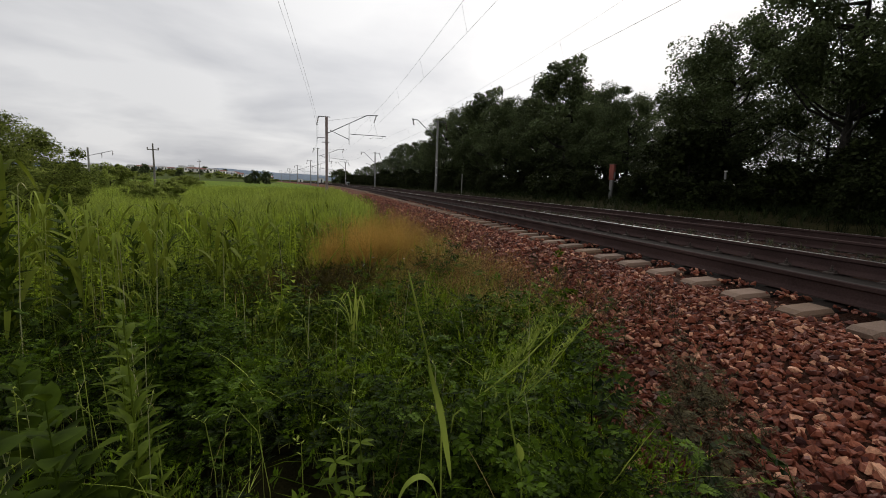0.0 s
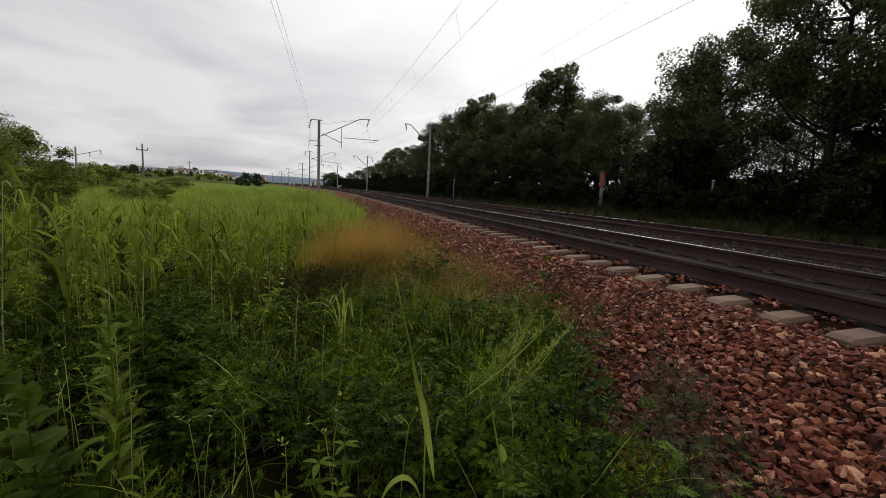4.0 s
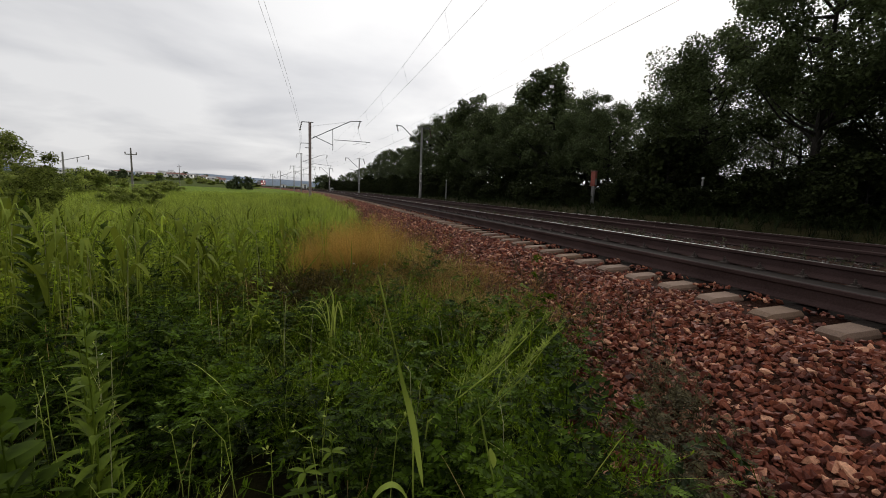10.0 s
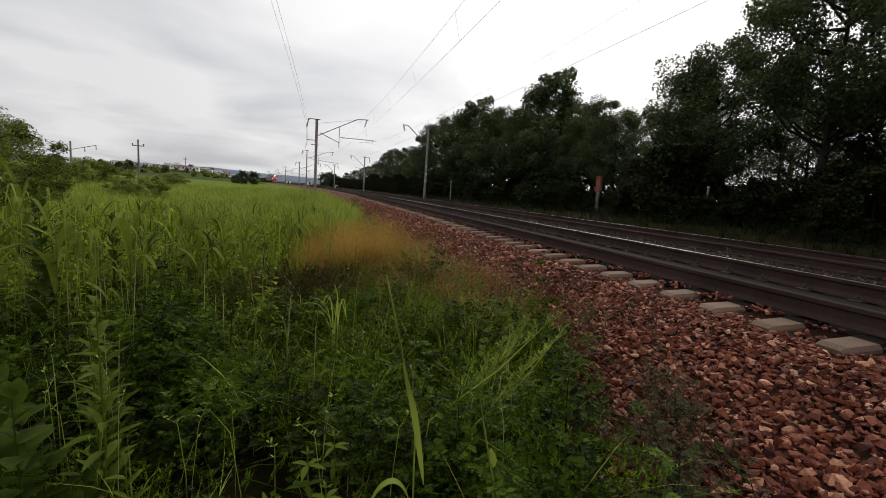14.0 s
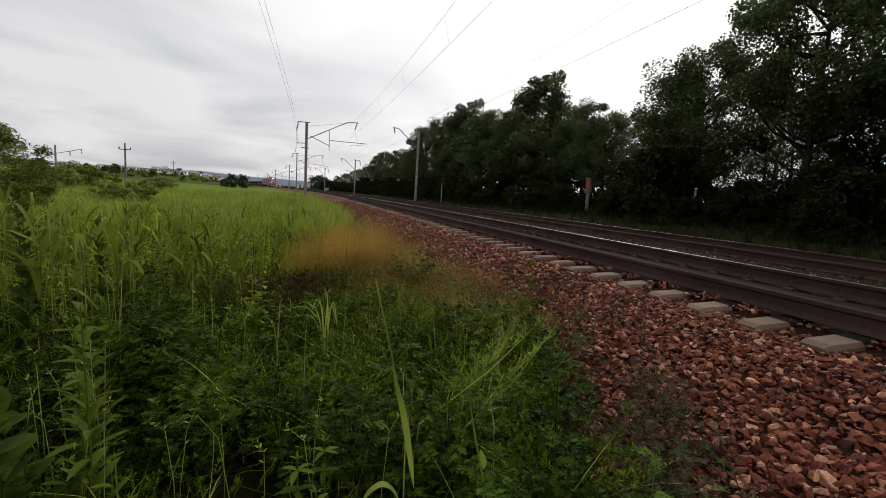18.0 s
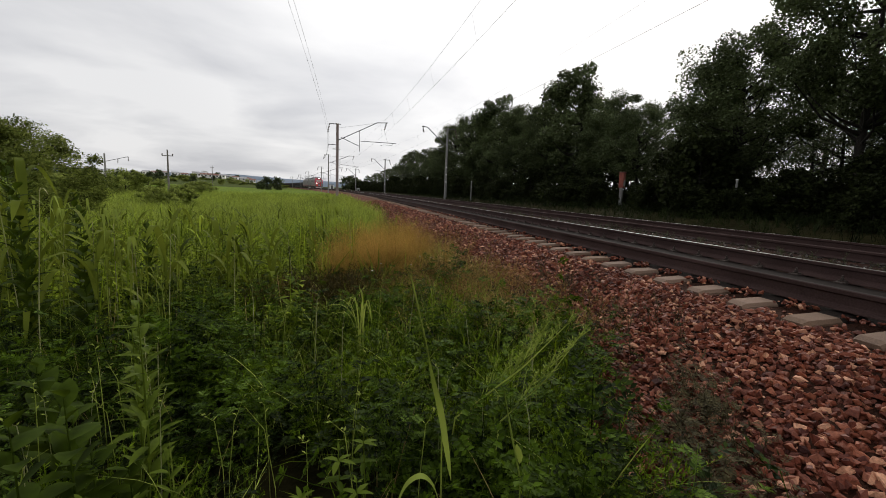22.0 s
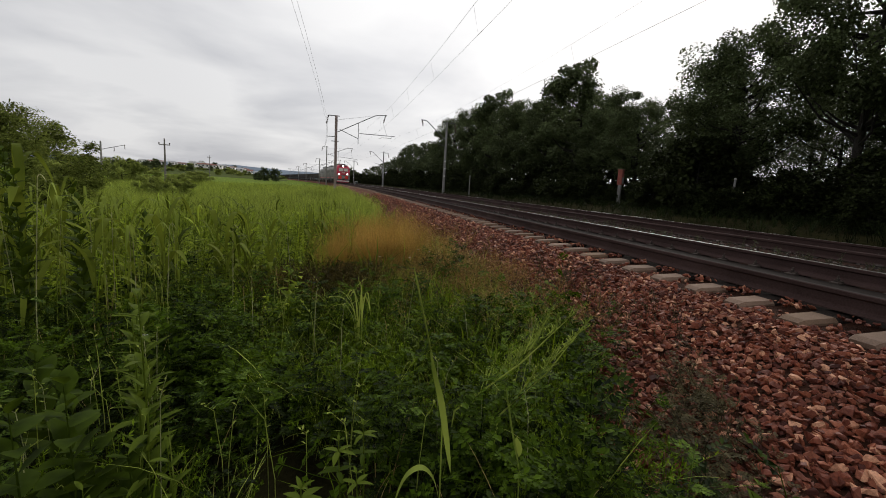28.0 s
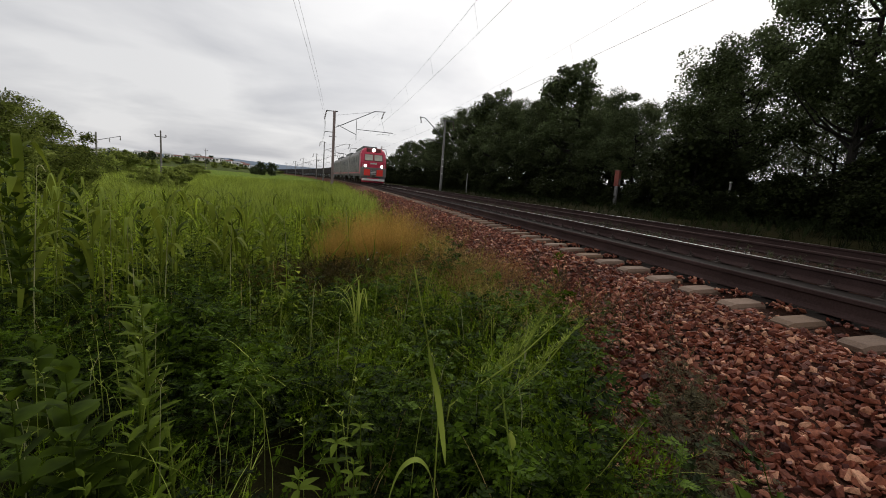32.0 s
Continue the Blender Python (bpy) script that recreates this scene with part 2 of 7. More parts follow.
def verge_ground(name, earth, green):
    """Earth beside the ballast, its colour darkened as shade between plants, giving way to meadow, with a ragged
    border.
    """
    m, tr, bs, link = base_material(name)
    co = tr.nodes.new("ShaderNodeTexCoord")
    sep = tr.nodes.new("ShaderNodeSeparateXYZ")
    link(co.outputs["Object"], sep.inputs[0])
    ragged = node(tr, "ShaderNodeTexNoise", Scale=0.55, Detail=6.0, Roughness=0.65)
    link(co.outputs["Object"], ragged.inputs["Vector"])

    def ramp_of(socket, start, end):
        sway = tr.nodes.new("ShaderNodeMath")
        sway.operation = "MULTIPLY_ADD"
        sway.inputs[1].default_value = (end - start) * 1.6
        link(ragged.outputs[0], sway.inputs[0])
        link(socket, sway.inputs[2])
        r = tr.nodes.new("ShaderNodeMapRange")
        r.interpolation_type = "SMOOTHSTEP"
        shift = (end - start) * 0.8
        r.inputs["From Min"].default_value, r.inputs["From Max"].default_value = start + shift, end + shift
        link(sway.outputs[0], r.inputs["Value"])
        return r.outputs[0]

    def either(a, b):
        x = tr.nodes.new("ShaderNodeMath")
        x.operation = "MAXIMUM"
        link(a, x.inputs[0])
        link(b, x.inputs[1])
        return x.outputs[0]

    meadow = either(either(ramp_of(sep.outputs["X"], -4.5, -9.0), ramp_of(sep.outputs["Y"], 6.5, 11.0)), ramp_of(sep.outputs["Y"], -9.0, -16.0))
    fine = node(tr, "ShaderNodeTexNoise", Scale=3.0, Detail=6.0, Roughness=0.6)
    link(co.outputs["Object"], fine.inputs["Vector"])
    tones = []
    for dark, light in (earth, green):
        c = tr.nodes.new("ShaderNodeValToRGB")
        c.color_ramp.elements[0].position, c.color_ramp.elements[0].color = 0.36, (*dark, 1)
        c.color_ramp.elements[1].position, c.color_ramp.elements[1].color = 0.64, (*light, 1)
        link(fine.outputs[0], c.inputs[0])
        tones.append(c.outputs[0])
    mix = tr.nodes.new("ShaderNodeMix")
    mix.data_type = "RGBA"
    link(meadow, mix.inputs[0])
    link(tones[0], mix.inputs[6])
    link(tones[1], mix.inputs[7])
    link(mix.outputs[2], bs.inputs["Base Color"])
    bs.inputs["Roughness"].default_value, bs.inputs["Specular IOR Level"].default_value = 0.97, 0.03
    b = node(tr, "ShaderNodeBump", Strength=0.8, Distance=0.12)
    link(fine.outputs[0], b.inputs["Height"])
    link(b.outputs[0], bs.inputs["Normal"])
    return m


def glowing(name, colour, power):
    m, tr, bs, link = base_material(name)
    bs.inputs["Base Color"].default_value = (*colour, 1)
    bs.inputs["Emission Color"].default_value = (*colour, 1)
    bs.inputs["Emission Strength"].default_value = power
    return m


M = dict(
    # soil tone dropped near black: the tree belt's shade is in the colour
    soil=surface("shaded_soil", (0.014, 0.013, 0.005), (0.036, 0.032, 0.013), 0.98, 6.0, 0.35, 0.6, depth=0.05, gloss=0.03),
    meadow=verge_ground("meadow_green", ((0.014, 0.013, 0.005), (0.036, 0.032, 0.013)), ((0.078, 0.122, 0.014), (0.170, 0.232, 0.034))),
    # near bed is a darkened copy: shade between the stones is in its colour
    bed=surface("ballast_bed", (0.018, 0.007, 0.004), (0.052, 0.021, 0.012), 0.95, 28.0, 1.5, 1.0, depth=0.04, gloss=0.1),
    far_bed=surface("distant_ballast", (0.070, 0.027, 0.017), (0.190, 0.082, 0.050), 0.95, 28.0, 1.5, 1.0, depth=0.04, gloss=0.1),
    stone=mixed_stone("crushed_stone", ROCK, "island"),
    stone_grey=mixed_stone("grimy_stone", GREY_ROCK, "island", 0.08),
    stone_part=mixed_stone("crushed_stone_single", ROCK, "object"),
    concrete=surface("sleeper_concrete", (0.105, 0.061, 0.036), (0.200, 0.122, 0.074), 0.9, 90.0, 5.0, 0.35, random_from="object", spread=0.12, depth=0.004),
    oily=surface("oil_blackened_bed", (0.009, 0.007, 0.006), (0.026, 0.020, 0.017), 0.9, 40.0, 2.0, 0.5, depth=0.01, gloss=0.05),
    grimy=surface("grimy_concrete", (0.035, 0.026, 0.020), (0.085, 0.066, 0.052), 0.9, 60.0, 4.0, 0.35, depth=0.004, gloss=0.15),
    rail=surface("rusty_rail_steel", (0.032, 0.019, 0.017), (0.070, 0.043, 0.039), 0.85, 60.0, 1.2, 0.25, depth=0.002, gloss=0.1),
    rail_dull=surface("dull_rail_head", (0.024, 0.019, 0.018), (0.054, 0.043, 0.041), 0.92, 70.0, 1.5, 0.1, depth=0.001, gloss=0.08),
    rail_top=surface("polished_rail_head", (0.36, 0.35, 0.345), (0.54, 0.53, 0.52), 0.3, 80.0, 1.0, 0.05, metal=1.0, depth=0.001),
    iron=surface("rusty_iron", (0.04, 0.03, 0.026), (0.11, 0.085, 0.07), 0.75, 50.0, 6.0, 0.3, metal=0.4, depth=0.003),
    mast=surface("weathered_mast", (0.22, 0.165, 0.16), (0.36, 0.285, 0.275), 0.85, 20.0, 0.8, 0.3, depth=0.006),
    mast_concrete=surface("mast_concrete", (0.17, 0.162, 0.155), (0.30, 0.288, 0.275), 0.9, 20.0, 0.8, 0.3, depth=0.006),
    steel=surface("painted_steel", (0.055, 0.055, 0.06), (0.12, 0.12, 0.125), 0.6, 25.0, 2.0, 0.15, depth=0.002),
    wire=surface("wire_copper", (0.10, 0.10, 0.105), (0.18, 0.18, 0.185), 0.5, 5.0, 1.0, 0.0, metal=0.5),
    glass_green=surface("insulator_glaze", (0.06, 0.045, 0.04), (0.13, 0.09, 0.075), 0.25, 30.0, 3.0, 0.0),
    wood=surface("weathered_wood", (0.11, 0.10, 0.09), (0.22, 0.20, 0.185), 0.9, 15.0, 2.0, 0.5, depth=0.01),
    bark=surface("bark", (0.012, 0.010, 0.008), (0.030, 0.025, 0.020), 0.95, 18.0, 2.0, 0.9, depth=0.03),
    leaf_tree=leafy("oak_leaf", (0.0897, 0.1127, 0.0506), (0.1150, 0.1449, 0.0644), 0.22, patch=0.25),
    # low leaves coloured dark to stand for the shaded gaps between weeds
    leaf_dark=leafy("gap_shade_leaf", (0.018, 0.029, 0.007), (0.040, 0.060, 0.013), 0.2, patch=0.4),
    # leaf tones lowered so the colour itself holds the shade below the crowns
    leaf_shrub=leafy("shaded_shrub_leaf", (0.0237, 0.0303, 0.0105), (0.0343, 0.0434, 0.0145), 0.2, patch=0.4),
    leaf_field=leafy("field_bush_leaf", (0.165, 0.205, 0.042), (0.285, 0.335, 0.082), 0.35, patch=0.5),
    leaf_bush=leafy("willow_leaf", (0.0918, 0.1224, 0.0214), (0.1874, 0.2256, 0.0505), 0.45, patch=0.5),
    vetch=leafy("vetch_leaf", (0.0063, 0.0167, 0.0008), (0.0684, 0.1163, 0.0065), 0.35, spread=0.3, patch=2.2),
    # lighter vetch colour that paints in the light caught by the top leaflets
    vetch_lit=leafy("lit_vetch_leaf", (0.0450, 0.0850, 0.0112), (0.1250, 0.1900, 0.0294), 0.35, patch=1.5),
    weed=leafy("goosefoot_leaf", (0.0448, 0.0712, 0.0060), (0.1206, 0.1662, 0.0173), 0.3, patch=0.9),
    field_leaf=leafy("field_weed_leaf", (0.0969, 0.1484, 0.0094), (0.2971, 0.3799, 0.0329), 0.45, patch=0.6),
    cane=leafy("cane_leaf", (0.0678, 0.0960, 0.0085), (0.1696, 0.2080, 0.0240), 0.35, patch=0.8),
    broad=leafy("broad_leaf", (0.0197, 0.0368, 0.0024), (0.0599, 0.0926, 0.0074), 0.35, patch=0.9),
    grass=leafy("grass_blade", (0.0449, 0.0823, 0.0026), (0.1598, 0.2338, 0.0105), 0.4, patch=0.35),
    reed_dark=leafy("coarse_grass_blade", (0.0881, 0.1387, 0.0115), (0.2691, 0.3528, 0.0368), 0.35, patch=0.6),
    feather=leafy("feathery_leaf", (0.0421, 0.0829, 0.0035), (0.1828, 0.2739, 0.0150), 0.4, patch=1.2),
    # bank grass, its green darkened to carry the shade of the trees
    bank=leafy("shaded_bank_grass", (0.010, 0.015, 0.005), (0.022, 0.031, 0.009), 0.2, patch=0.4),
    scrub=surface("hillside_scrub", (0.040, 0.056, 0.012), (0.088, 0.108, 0.028), 0.95, 0.25, 0.03, 0.8, depth=0.3, gloss=0.03),
    reed=leafy("tall_grass_blade", (0.156, 0.204, 0.026), (0.285, 0.352, 0.060), 0.42, patch=0.3),
    pale=leafy("pale_grass", (0.1450, 0.2050, 0.0266), (0.2800, 0.3450, 0.0630), 0.35, patch=1.5),
    spray=leafy("seed_spray", (0.2000, 0.2550, 0.0350), (0.3600, 0.4200, 0.0840), 0.35, patch=1.5),
    straw_pale=leafy("bleached_stalk", (0.30, 0.30, 0.14), (0.46, 0.46, 0.24), 0.3, patch=1.5),
    straw=leafy("dry_straw", (0.2782, 0.1987, 0.0689), (0.5299, 0.3974, 0.1590), 0.35, patch=1.5),
    rust=leafy("rust_panicle", (0.36, 0.228, 0.048), (0.51, 0.335, 0.082), 0.4, patch=1.2),
    track_weed=leafy("grey_track_weed", (0.040, 0.046, 0.022), (0.085, 0.094, 0.048), 0.25, patch=1.5),
    dusky=leafy("dusky_weed", (0.050, 0.039, 0.008), (0.115, 0.088, 0.019), 0.2, patch=1.0),
    wiry=leafy("wiry_weed", (0.032, 0.028, 0.014), (0.085, 0.072, 0.034), 0.2, patch=1.5),
    brown=leafy("brown_weed", (0.135, 0.086, 0.024), (0.305, 0.196, 0.060), 0.35, patch=1.5),
    petal=surface("white_petal", (0.62, 0.62, 0.58), (0.80, 0.80, 0.76), 0.7, 30.0, 5.0, 0.0),
    hill=surface("haze_blue_hills", (0.16, 0.20, 0.25), (0.22, 0.26, 0.31), 1.0, 0.02, 0.003, 0.0, gloss=0.0),
    plaster=surface("pale_plaster", (0.76, 0.73, 0.68), (0.90, 0.88, 0.84), 0.9, 4.0, 0.3, 0.1, random_from="object", spread=0.16),
    roof_red=surface("red_roofing", (0.16, 0.07, 0.055), (0.26, 0.12, 0.09), 0.8, 5.0, 0.5, 0.2),
    roof_grey=surface("grey_roofing", (0.30, 0.30, 0.31), (0.46, 0.46, 0.47), 0.8, 5.0, 0.5, 0.2),
    brick_red=surface("red_brick", (0.22, 0.06, 0.045), (0.36, 0.11, 0.08), 0.9, 12.0, 1.0, 0.4),
    window=surface("dark_window", (0.03, 0.035, 0.04), (0.07, 0.08, 0.09), 0.15, 5.0, 0.5, 0.0),
    loco_red=surface("loco_red_paint", (0.44, 0.018, 0.050), (0.58, 0.036, 0.085), 0.4, 8.0, 0.8, 0.03),
    loco_brow=surface("dull_maroon_paint", (0.10, 0.022, 0.024), (0.17, 0.040, 0.040), 0.5, 8.0, 0.8, 0.05),
    loco_bright=surface("signal_red_paint", (0.72, 0.03, 0.02), (0.85, 0.05, 0.035), 0.4, 8.0, 0.8, 0.03),
    loco_grey=surface("loco_grey_paint", (0.14, 0.125, 0.12), (0.22, 0.20, 0.19), 0.5, 6.0, 0.6, 0.05),
    loco_dark=surface("loco_dark_grey", (0.07, 0.07, 0.072), (0.13, 0.13, 0.132), 0.6, 8.0, 0.8, 0.1),
    loco_white=surface("grubby_white_paint", (0.55, 0.53, 0.50), (0.74, 0.72, 0.70), 0.5, 10.0, 1.0, 0.05),
    screen=surface("windscreen", (0.34, 0.31, 0.26), (0.54, 0.50, 0.43), 0.12, 3.0, 0.6, 0.0),
    wagon=surface("wagon_dark_paint", (0.030, 0.026, 0.026), (0.075, 0.062, 0.060), 0.8, 6.0, 0.5, 0.2),
    coal=surface("coal_load", (0.012, 0.012, 0.013), (0.035, 0.035, 0.036), 0.8, 4.0, 0.7, 0.8, depth=0.08),
    lamp=glowing("headlamp_light", (1.0, 0.93, 0.86), 6.0),
)


# ---- mesh helpers ----
def np_mesh(name, verts, faces):
    verts, faces = np.asarray(verts, np.float32), np.asarray(faces, np.int32)
    me = bpy.data.meshes.new(name)
    me.vertices.add(len(verts))
    me.vertices.foreach_set("co", verts.ravel())
    k = faces.shape[1]
    me.loops.add(faces.size)
    me.loops.foreach_set("vertex_index", faces.ravel())
    me.polygons.add(len(faces))
    me.polygons.foreach_set("loop_start", np.arange(len(faces), dtype=np.int32) * k)
    me.polygons.foreach_set("use_smooth", np.zeros(len(faces), bool))
    me.update(calc_edges=True)
    return me


def np_part(name, verts, faces, material, parent=None, label="", smooth=False):
    me = np_mesh(name, verts, faces)
    me.materials.append(material)
    if smooth:
        me.polygons.foreach_set("use_smooth", np.ones(len(me.polygons), bool))
    ob = new(name, me)
    ob.parent = parent
    if label:
        tagged(ob, label)
    return ob


def part(name, bm, material, parent=None, label="", smooth=False):
    me = bpy.data.meshes.new(name)
    bm.to_mesh(me)
    bm.free()
    for mm in material if isinstance(material, (list, tuple)) else (material,):
        me.materials.append(mm)
    if smooth:
        for p in me.polygons:
            p.use_smooth = True
    ob = new(name, me)
    ob.parent = parent
    if label:
        tagged(ob, label)
    return ob


def empty(name, label, category, group="", kind="", m=None):
    ob = tagged(new(name), label, category, group, kind)
    ob.empty_display_size = 0.2
    if m is not None:
        ob.matrix_basis = m
    return ob


def box(bm, x0, x1, y0, y1, z0, z1, bevel=0.0):
    r = bmesh.ops.create_cube(bm, size=1.0, matrix=Matrix.Translation(((x0 + x1) / 2, (y0 + y1) / 2, (z0 + z1) / 2)) @ Matrix.Diagonal((x1 - x0, y1 - y0, z1 - z0, 1)))
    if bevel:
        edges = list({e for v in r["verts"] for e in v.link_edges})
        bmesh.ops.bevel(bm, geom=edges, offset=bevel, segments=2, affect="EDGES", profile=0.6)
    return bm


def boxed(x0, x1, y0, y1, z0, z1, bevel=0.0):
    return box(bmesh.new(), x0, x1, y0, y1, z0, z1, bevel)


def tube_np(points, radii, sides=6):
    """Rings of vertices along points, as arrays of verts and quads."""
    pts = np.asarray(points, float)
    radii = np.broadcast_to(np.asarray(radii, float), (len(pts),))
    d = np.gradient(pts, axis=0)
    d /= np.linalg.norm(d, axis=1)[:, None] + 1e-9
    ref = np.where(np.abs(d[:, 2:3]) > 0.9, np.array([[1.0, 0, 0]]), np.array([[0, 0, 1.0]]))
    a = np.cross(d, ref)
    a /= np.linalg.norm(a, axis=1)[:, None] + 1e-9
    b = np.cross(d, a)
    th = np.arange(sides) * 2 * np.pi / sides
    v = pts[:, None] + radii[:, None, None] * (np.cos(th)[None, :, None] * a[:, None] + np.sin(th)[None, :, None] * b[:, None])
    n = len(pts)
    i, j = np.meshgrid(np.arange(n - 1), np.arange(sides), indexing="ij")
    k = (j + 1) % sides
    f = np.stack([i * sides + j, i * sides + k, (i + 1) * sides + k, (i + 1) * sides + j], -1).reshape(-1, 4)
    return v.reshape(-1, 3), f


def tube(name, points, radii, material, parent=None, sides=6, label=""):
    v, f = tube_np(points, radii, sides)
    return np_part(name, v, f, material, parent, label, smooth=True)


def joined(pieces):
    vs, fs, n = [], [], 0
    for v, f in pieces:
        vs.append(v)
        fs.append(np.asarray(f) + n)
        n += len(v)
    return np.concatenate(vs), np.concatenate(fs)


def scatter(template, places, turns, sizes, tilts=None, tilt_turns=None):
    """Many copies of a (verts, faces) template in one pair of arrays."""
    v, f = np.asarray(template[0], float), np.asarray(template[1])
    n = len(places)
    if n == 0:
        return np.zeros((0, 3)), np.zeros((0, f.shape[1]), int)
    sizes = np.asarray(sizes, float)
    sizes = sizes[:, None] if sizes.ndim == 1 else sizes
    w = v[None] * sizes[:, None, :]
    c, s = np.cos(turns)[:, None], np.sin(turns)[:, None]
    x, y, z = w[..., 0] * c - w[..., 1] * s, w[..., 0] * s + w[..., 1] * c, w[..., 2]
    if tilts is not None:
        tc, ts = np.cos(tilt_turns)[:, None], np.sin(tilt_turns)[:, None]
        along, across = x * tc + y * ts, -x * ts + y * tc
        ct, st = np.cos(tilts)[:, None], np.sin(tilts)[:, None]
        along, z = along * ct + z * st, -along * st + z * ct
        x, y = along * tc - across * ts, along * ts + across * tc
    out = np.stack([x, y, z], -1) + np.asarray(places, float)[:, None, :]
    faces = f[None] + (np.arange(n) * len(v))[:, None, None]
    return out.reshape(-1, 3), faces.reshape(-1, f.shape[1])


# ---- ground ----
PROFILE_U = [-400, -60, -12, -6.2, -5, -4.2, -3.4, -2.9, -1.8, -1.4, 1.5, 5.6, 6.3, 7.6, 9, 11, 14, 22, 60, 400]
PROFILE_Z = [-1.5, -1.2, -0.85, -0.72, -0.68, -0.64, -0.58, -0.50, -0.20, -0.16, -0.20, -0.32, -0.34, -0.38, 0.1, 0.25, 0.4, 0.6, 1.0, 2.0]


def ground_z(x, y):
    x, y = np.asarray(x, float), np.asarray(y, float)
    u = x - axis_x(y)
    z = np.interp(u, PROFILE_U, PROFILE_Z)
    far = np.clip((np.hypot(x, y) - 150) / 400, 0, 1)
    side = np.clip((-u - 7) / 45, 0, 1)
    hill = far * far * (3 - 2 * far) * side * 7.5
    bumps = 0.05 * np.sin(x * 1.3 + 0.6 * y) * np.cos(0.9 * y - 0.5 * x) * np.clip((-u - 3.2) / 2, 0, 1)
    return z + hill + bumps


def build_ground():
    us = np.concatenate([-np.geomspace(4500, 14, 34), np.arange(-12.5, -3.0, 0.5), [-2.9, -2.5, -1.8, -1.4, 1.5, 5.6, 6.3, 7.0, 7.6, 8.3, 9, 10, 11, 12.5, 14], np.geomspace(17, 4500, 24)])
    ys = np.concatenate([-np.geomspace(400, 4, 10), np.arange(-3, 40, 0.75), np.geomspace(41, 4800, 70)])
    uu, yy = np.meshgrid(us, ys)
    xx = uu + axis_x(yy)
    zz = ground_z(xx, yy)
    nx, ny = len(us), len(ys)
    v = np.stack([xx, yy, zz], -1).reshape(-1, 3)
    i, j = np.meshgrid(np.arange(ny - 1), np.arange(nx - 1), indexing="ij")
    f = np.stack([i * nx + j, i * nx + j + 1, (i + 1) * nx + j + 1, (i + 1) * nx + j], -1).reshape(-1, 4)
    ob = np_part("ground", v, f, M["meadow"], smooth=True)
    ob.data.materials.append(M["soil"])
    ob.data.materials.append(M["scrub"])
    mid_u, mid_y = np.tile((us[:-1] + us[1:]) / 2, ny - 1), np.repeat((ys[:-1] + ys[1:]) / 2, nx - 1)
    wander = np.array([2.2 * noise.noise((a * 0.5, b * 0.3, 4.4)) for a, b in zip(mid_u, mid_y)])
    # ground under the tree belt takes the soil colour with shade in it
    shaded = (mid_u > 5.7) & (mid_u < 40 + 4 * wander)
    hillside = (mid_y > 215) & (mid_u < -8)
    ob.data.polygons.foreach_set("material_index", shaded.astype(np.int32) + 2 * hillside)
    tagged(ob, "grassy field and railway verge reaching the far hills", "ground", kind="structure")


build_ground()

BED_U = [-3.5, -2.9, -1.75, -1.38, -0.76, -0.69, 0.69, 0.75, 0.87, 0.93, 1.9, 2.2, 3.20, 3.26, 3.36, 3.42, 4.79, 4.85, 5.0, 5.48, 5.9, 6.6]
BED_Z = [-0.60, -0.46, -0.125, -0.085, -0.05, 0.006, 0.006, -0.03, -0.03, 0.005, -0.02, -0.03, 0.002, -0.03, -0.03, 0.002, 0.002, -0.03, 0.0, -0.01, -0.08, -0.45]


def build_bed():
    ys = np.concatenate([np.arange(-20, 30, 0.5), np.arange(30, 900, 5.0)])
    rows = []
    for y in ys:
        h = heading(y)
        for u, z in zip(BED_U, BED_Z):
            rows.append((float(axis_x(y)) + u * math.cos(h), y + u * math.sin(h), z))
    n = len(BED_U)
    i, j = np.meshgrid(np.arange(len(ys) - 1), np.arange(n - 1), indexing="ij")
    f = np.stack([i * n + j, i * n + j + 1, (i + 1) * n + j + 1, (i + 1) * n + j], -1).reshape(-1, 4)
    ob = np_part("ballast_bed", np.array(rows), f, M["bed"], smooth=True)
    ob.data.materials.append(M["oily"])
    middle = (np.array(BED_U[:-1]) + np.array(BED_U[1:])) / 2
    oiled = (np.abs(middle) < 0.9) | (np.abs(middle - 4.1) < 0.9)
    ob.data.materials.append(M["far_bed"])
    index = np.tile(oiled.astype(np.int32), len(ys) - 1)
    # beyond the loose stones the bed itself shows as crushed rock, in its lighter copy
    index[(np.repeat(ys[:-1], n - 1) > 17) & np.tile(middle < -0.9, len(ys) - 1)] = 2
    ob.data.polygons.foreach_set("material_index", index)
    return tagged(ob, "sloping bed of reddish-brown crushed stone under two tracks", "ballast", kind="structure")


ballast = build_bed()

# far hills, the haze of distance put into their blue colour
def build_hills():
    rows, n = [], 160
    for i in range(n):
        a = radians(-75 + 150 * i / (n - 1))
        r = 4300
        top = 72 + 34 * noise.noise((i * 0.07, 3.1, 0)) + 10 * noise.noise((i * 0.31, 1.1, 0))
        for k, (dr, z) in enumerate(((0, -30), (120, top * 0.6), (320, top), (700, top * 0.7))):
            rows.append((math.sin(a) * (r + dr), math.cos(a) * (r + dr), z))
    f = [(4 * i + k, 4 * i + 4 + k, 4 * i + 5 + k, 4 * i + 1 + k) for i in range(n - 1) for k in range(3)]
    ob = np_part("backdrop", rows, f, M["hill"], smooth=True)
    tagged(ob, "low hazy blue hills on the skyline", "hills", kind="structure")


build_hills()


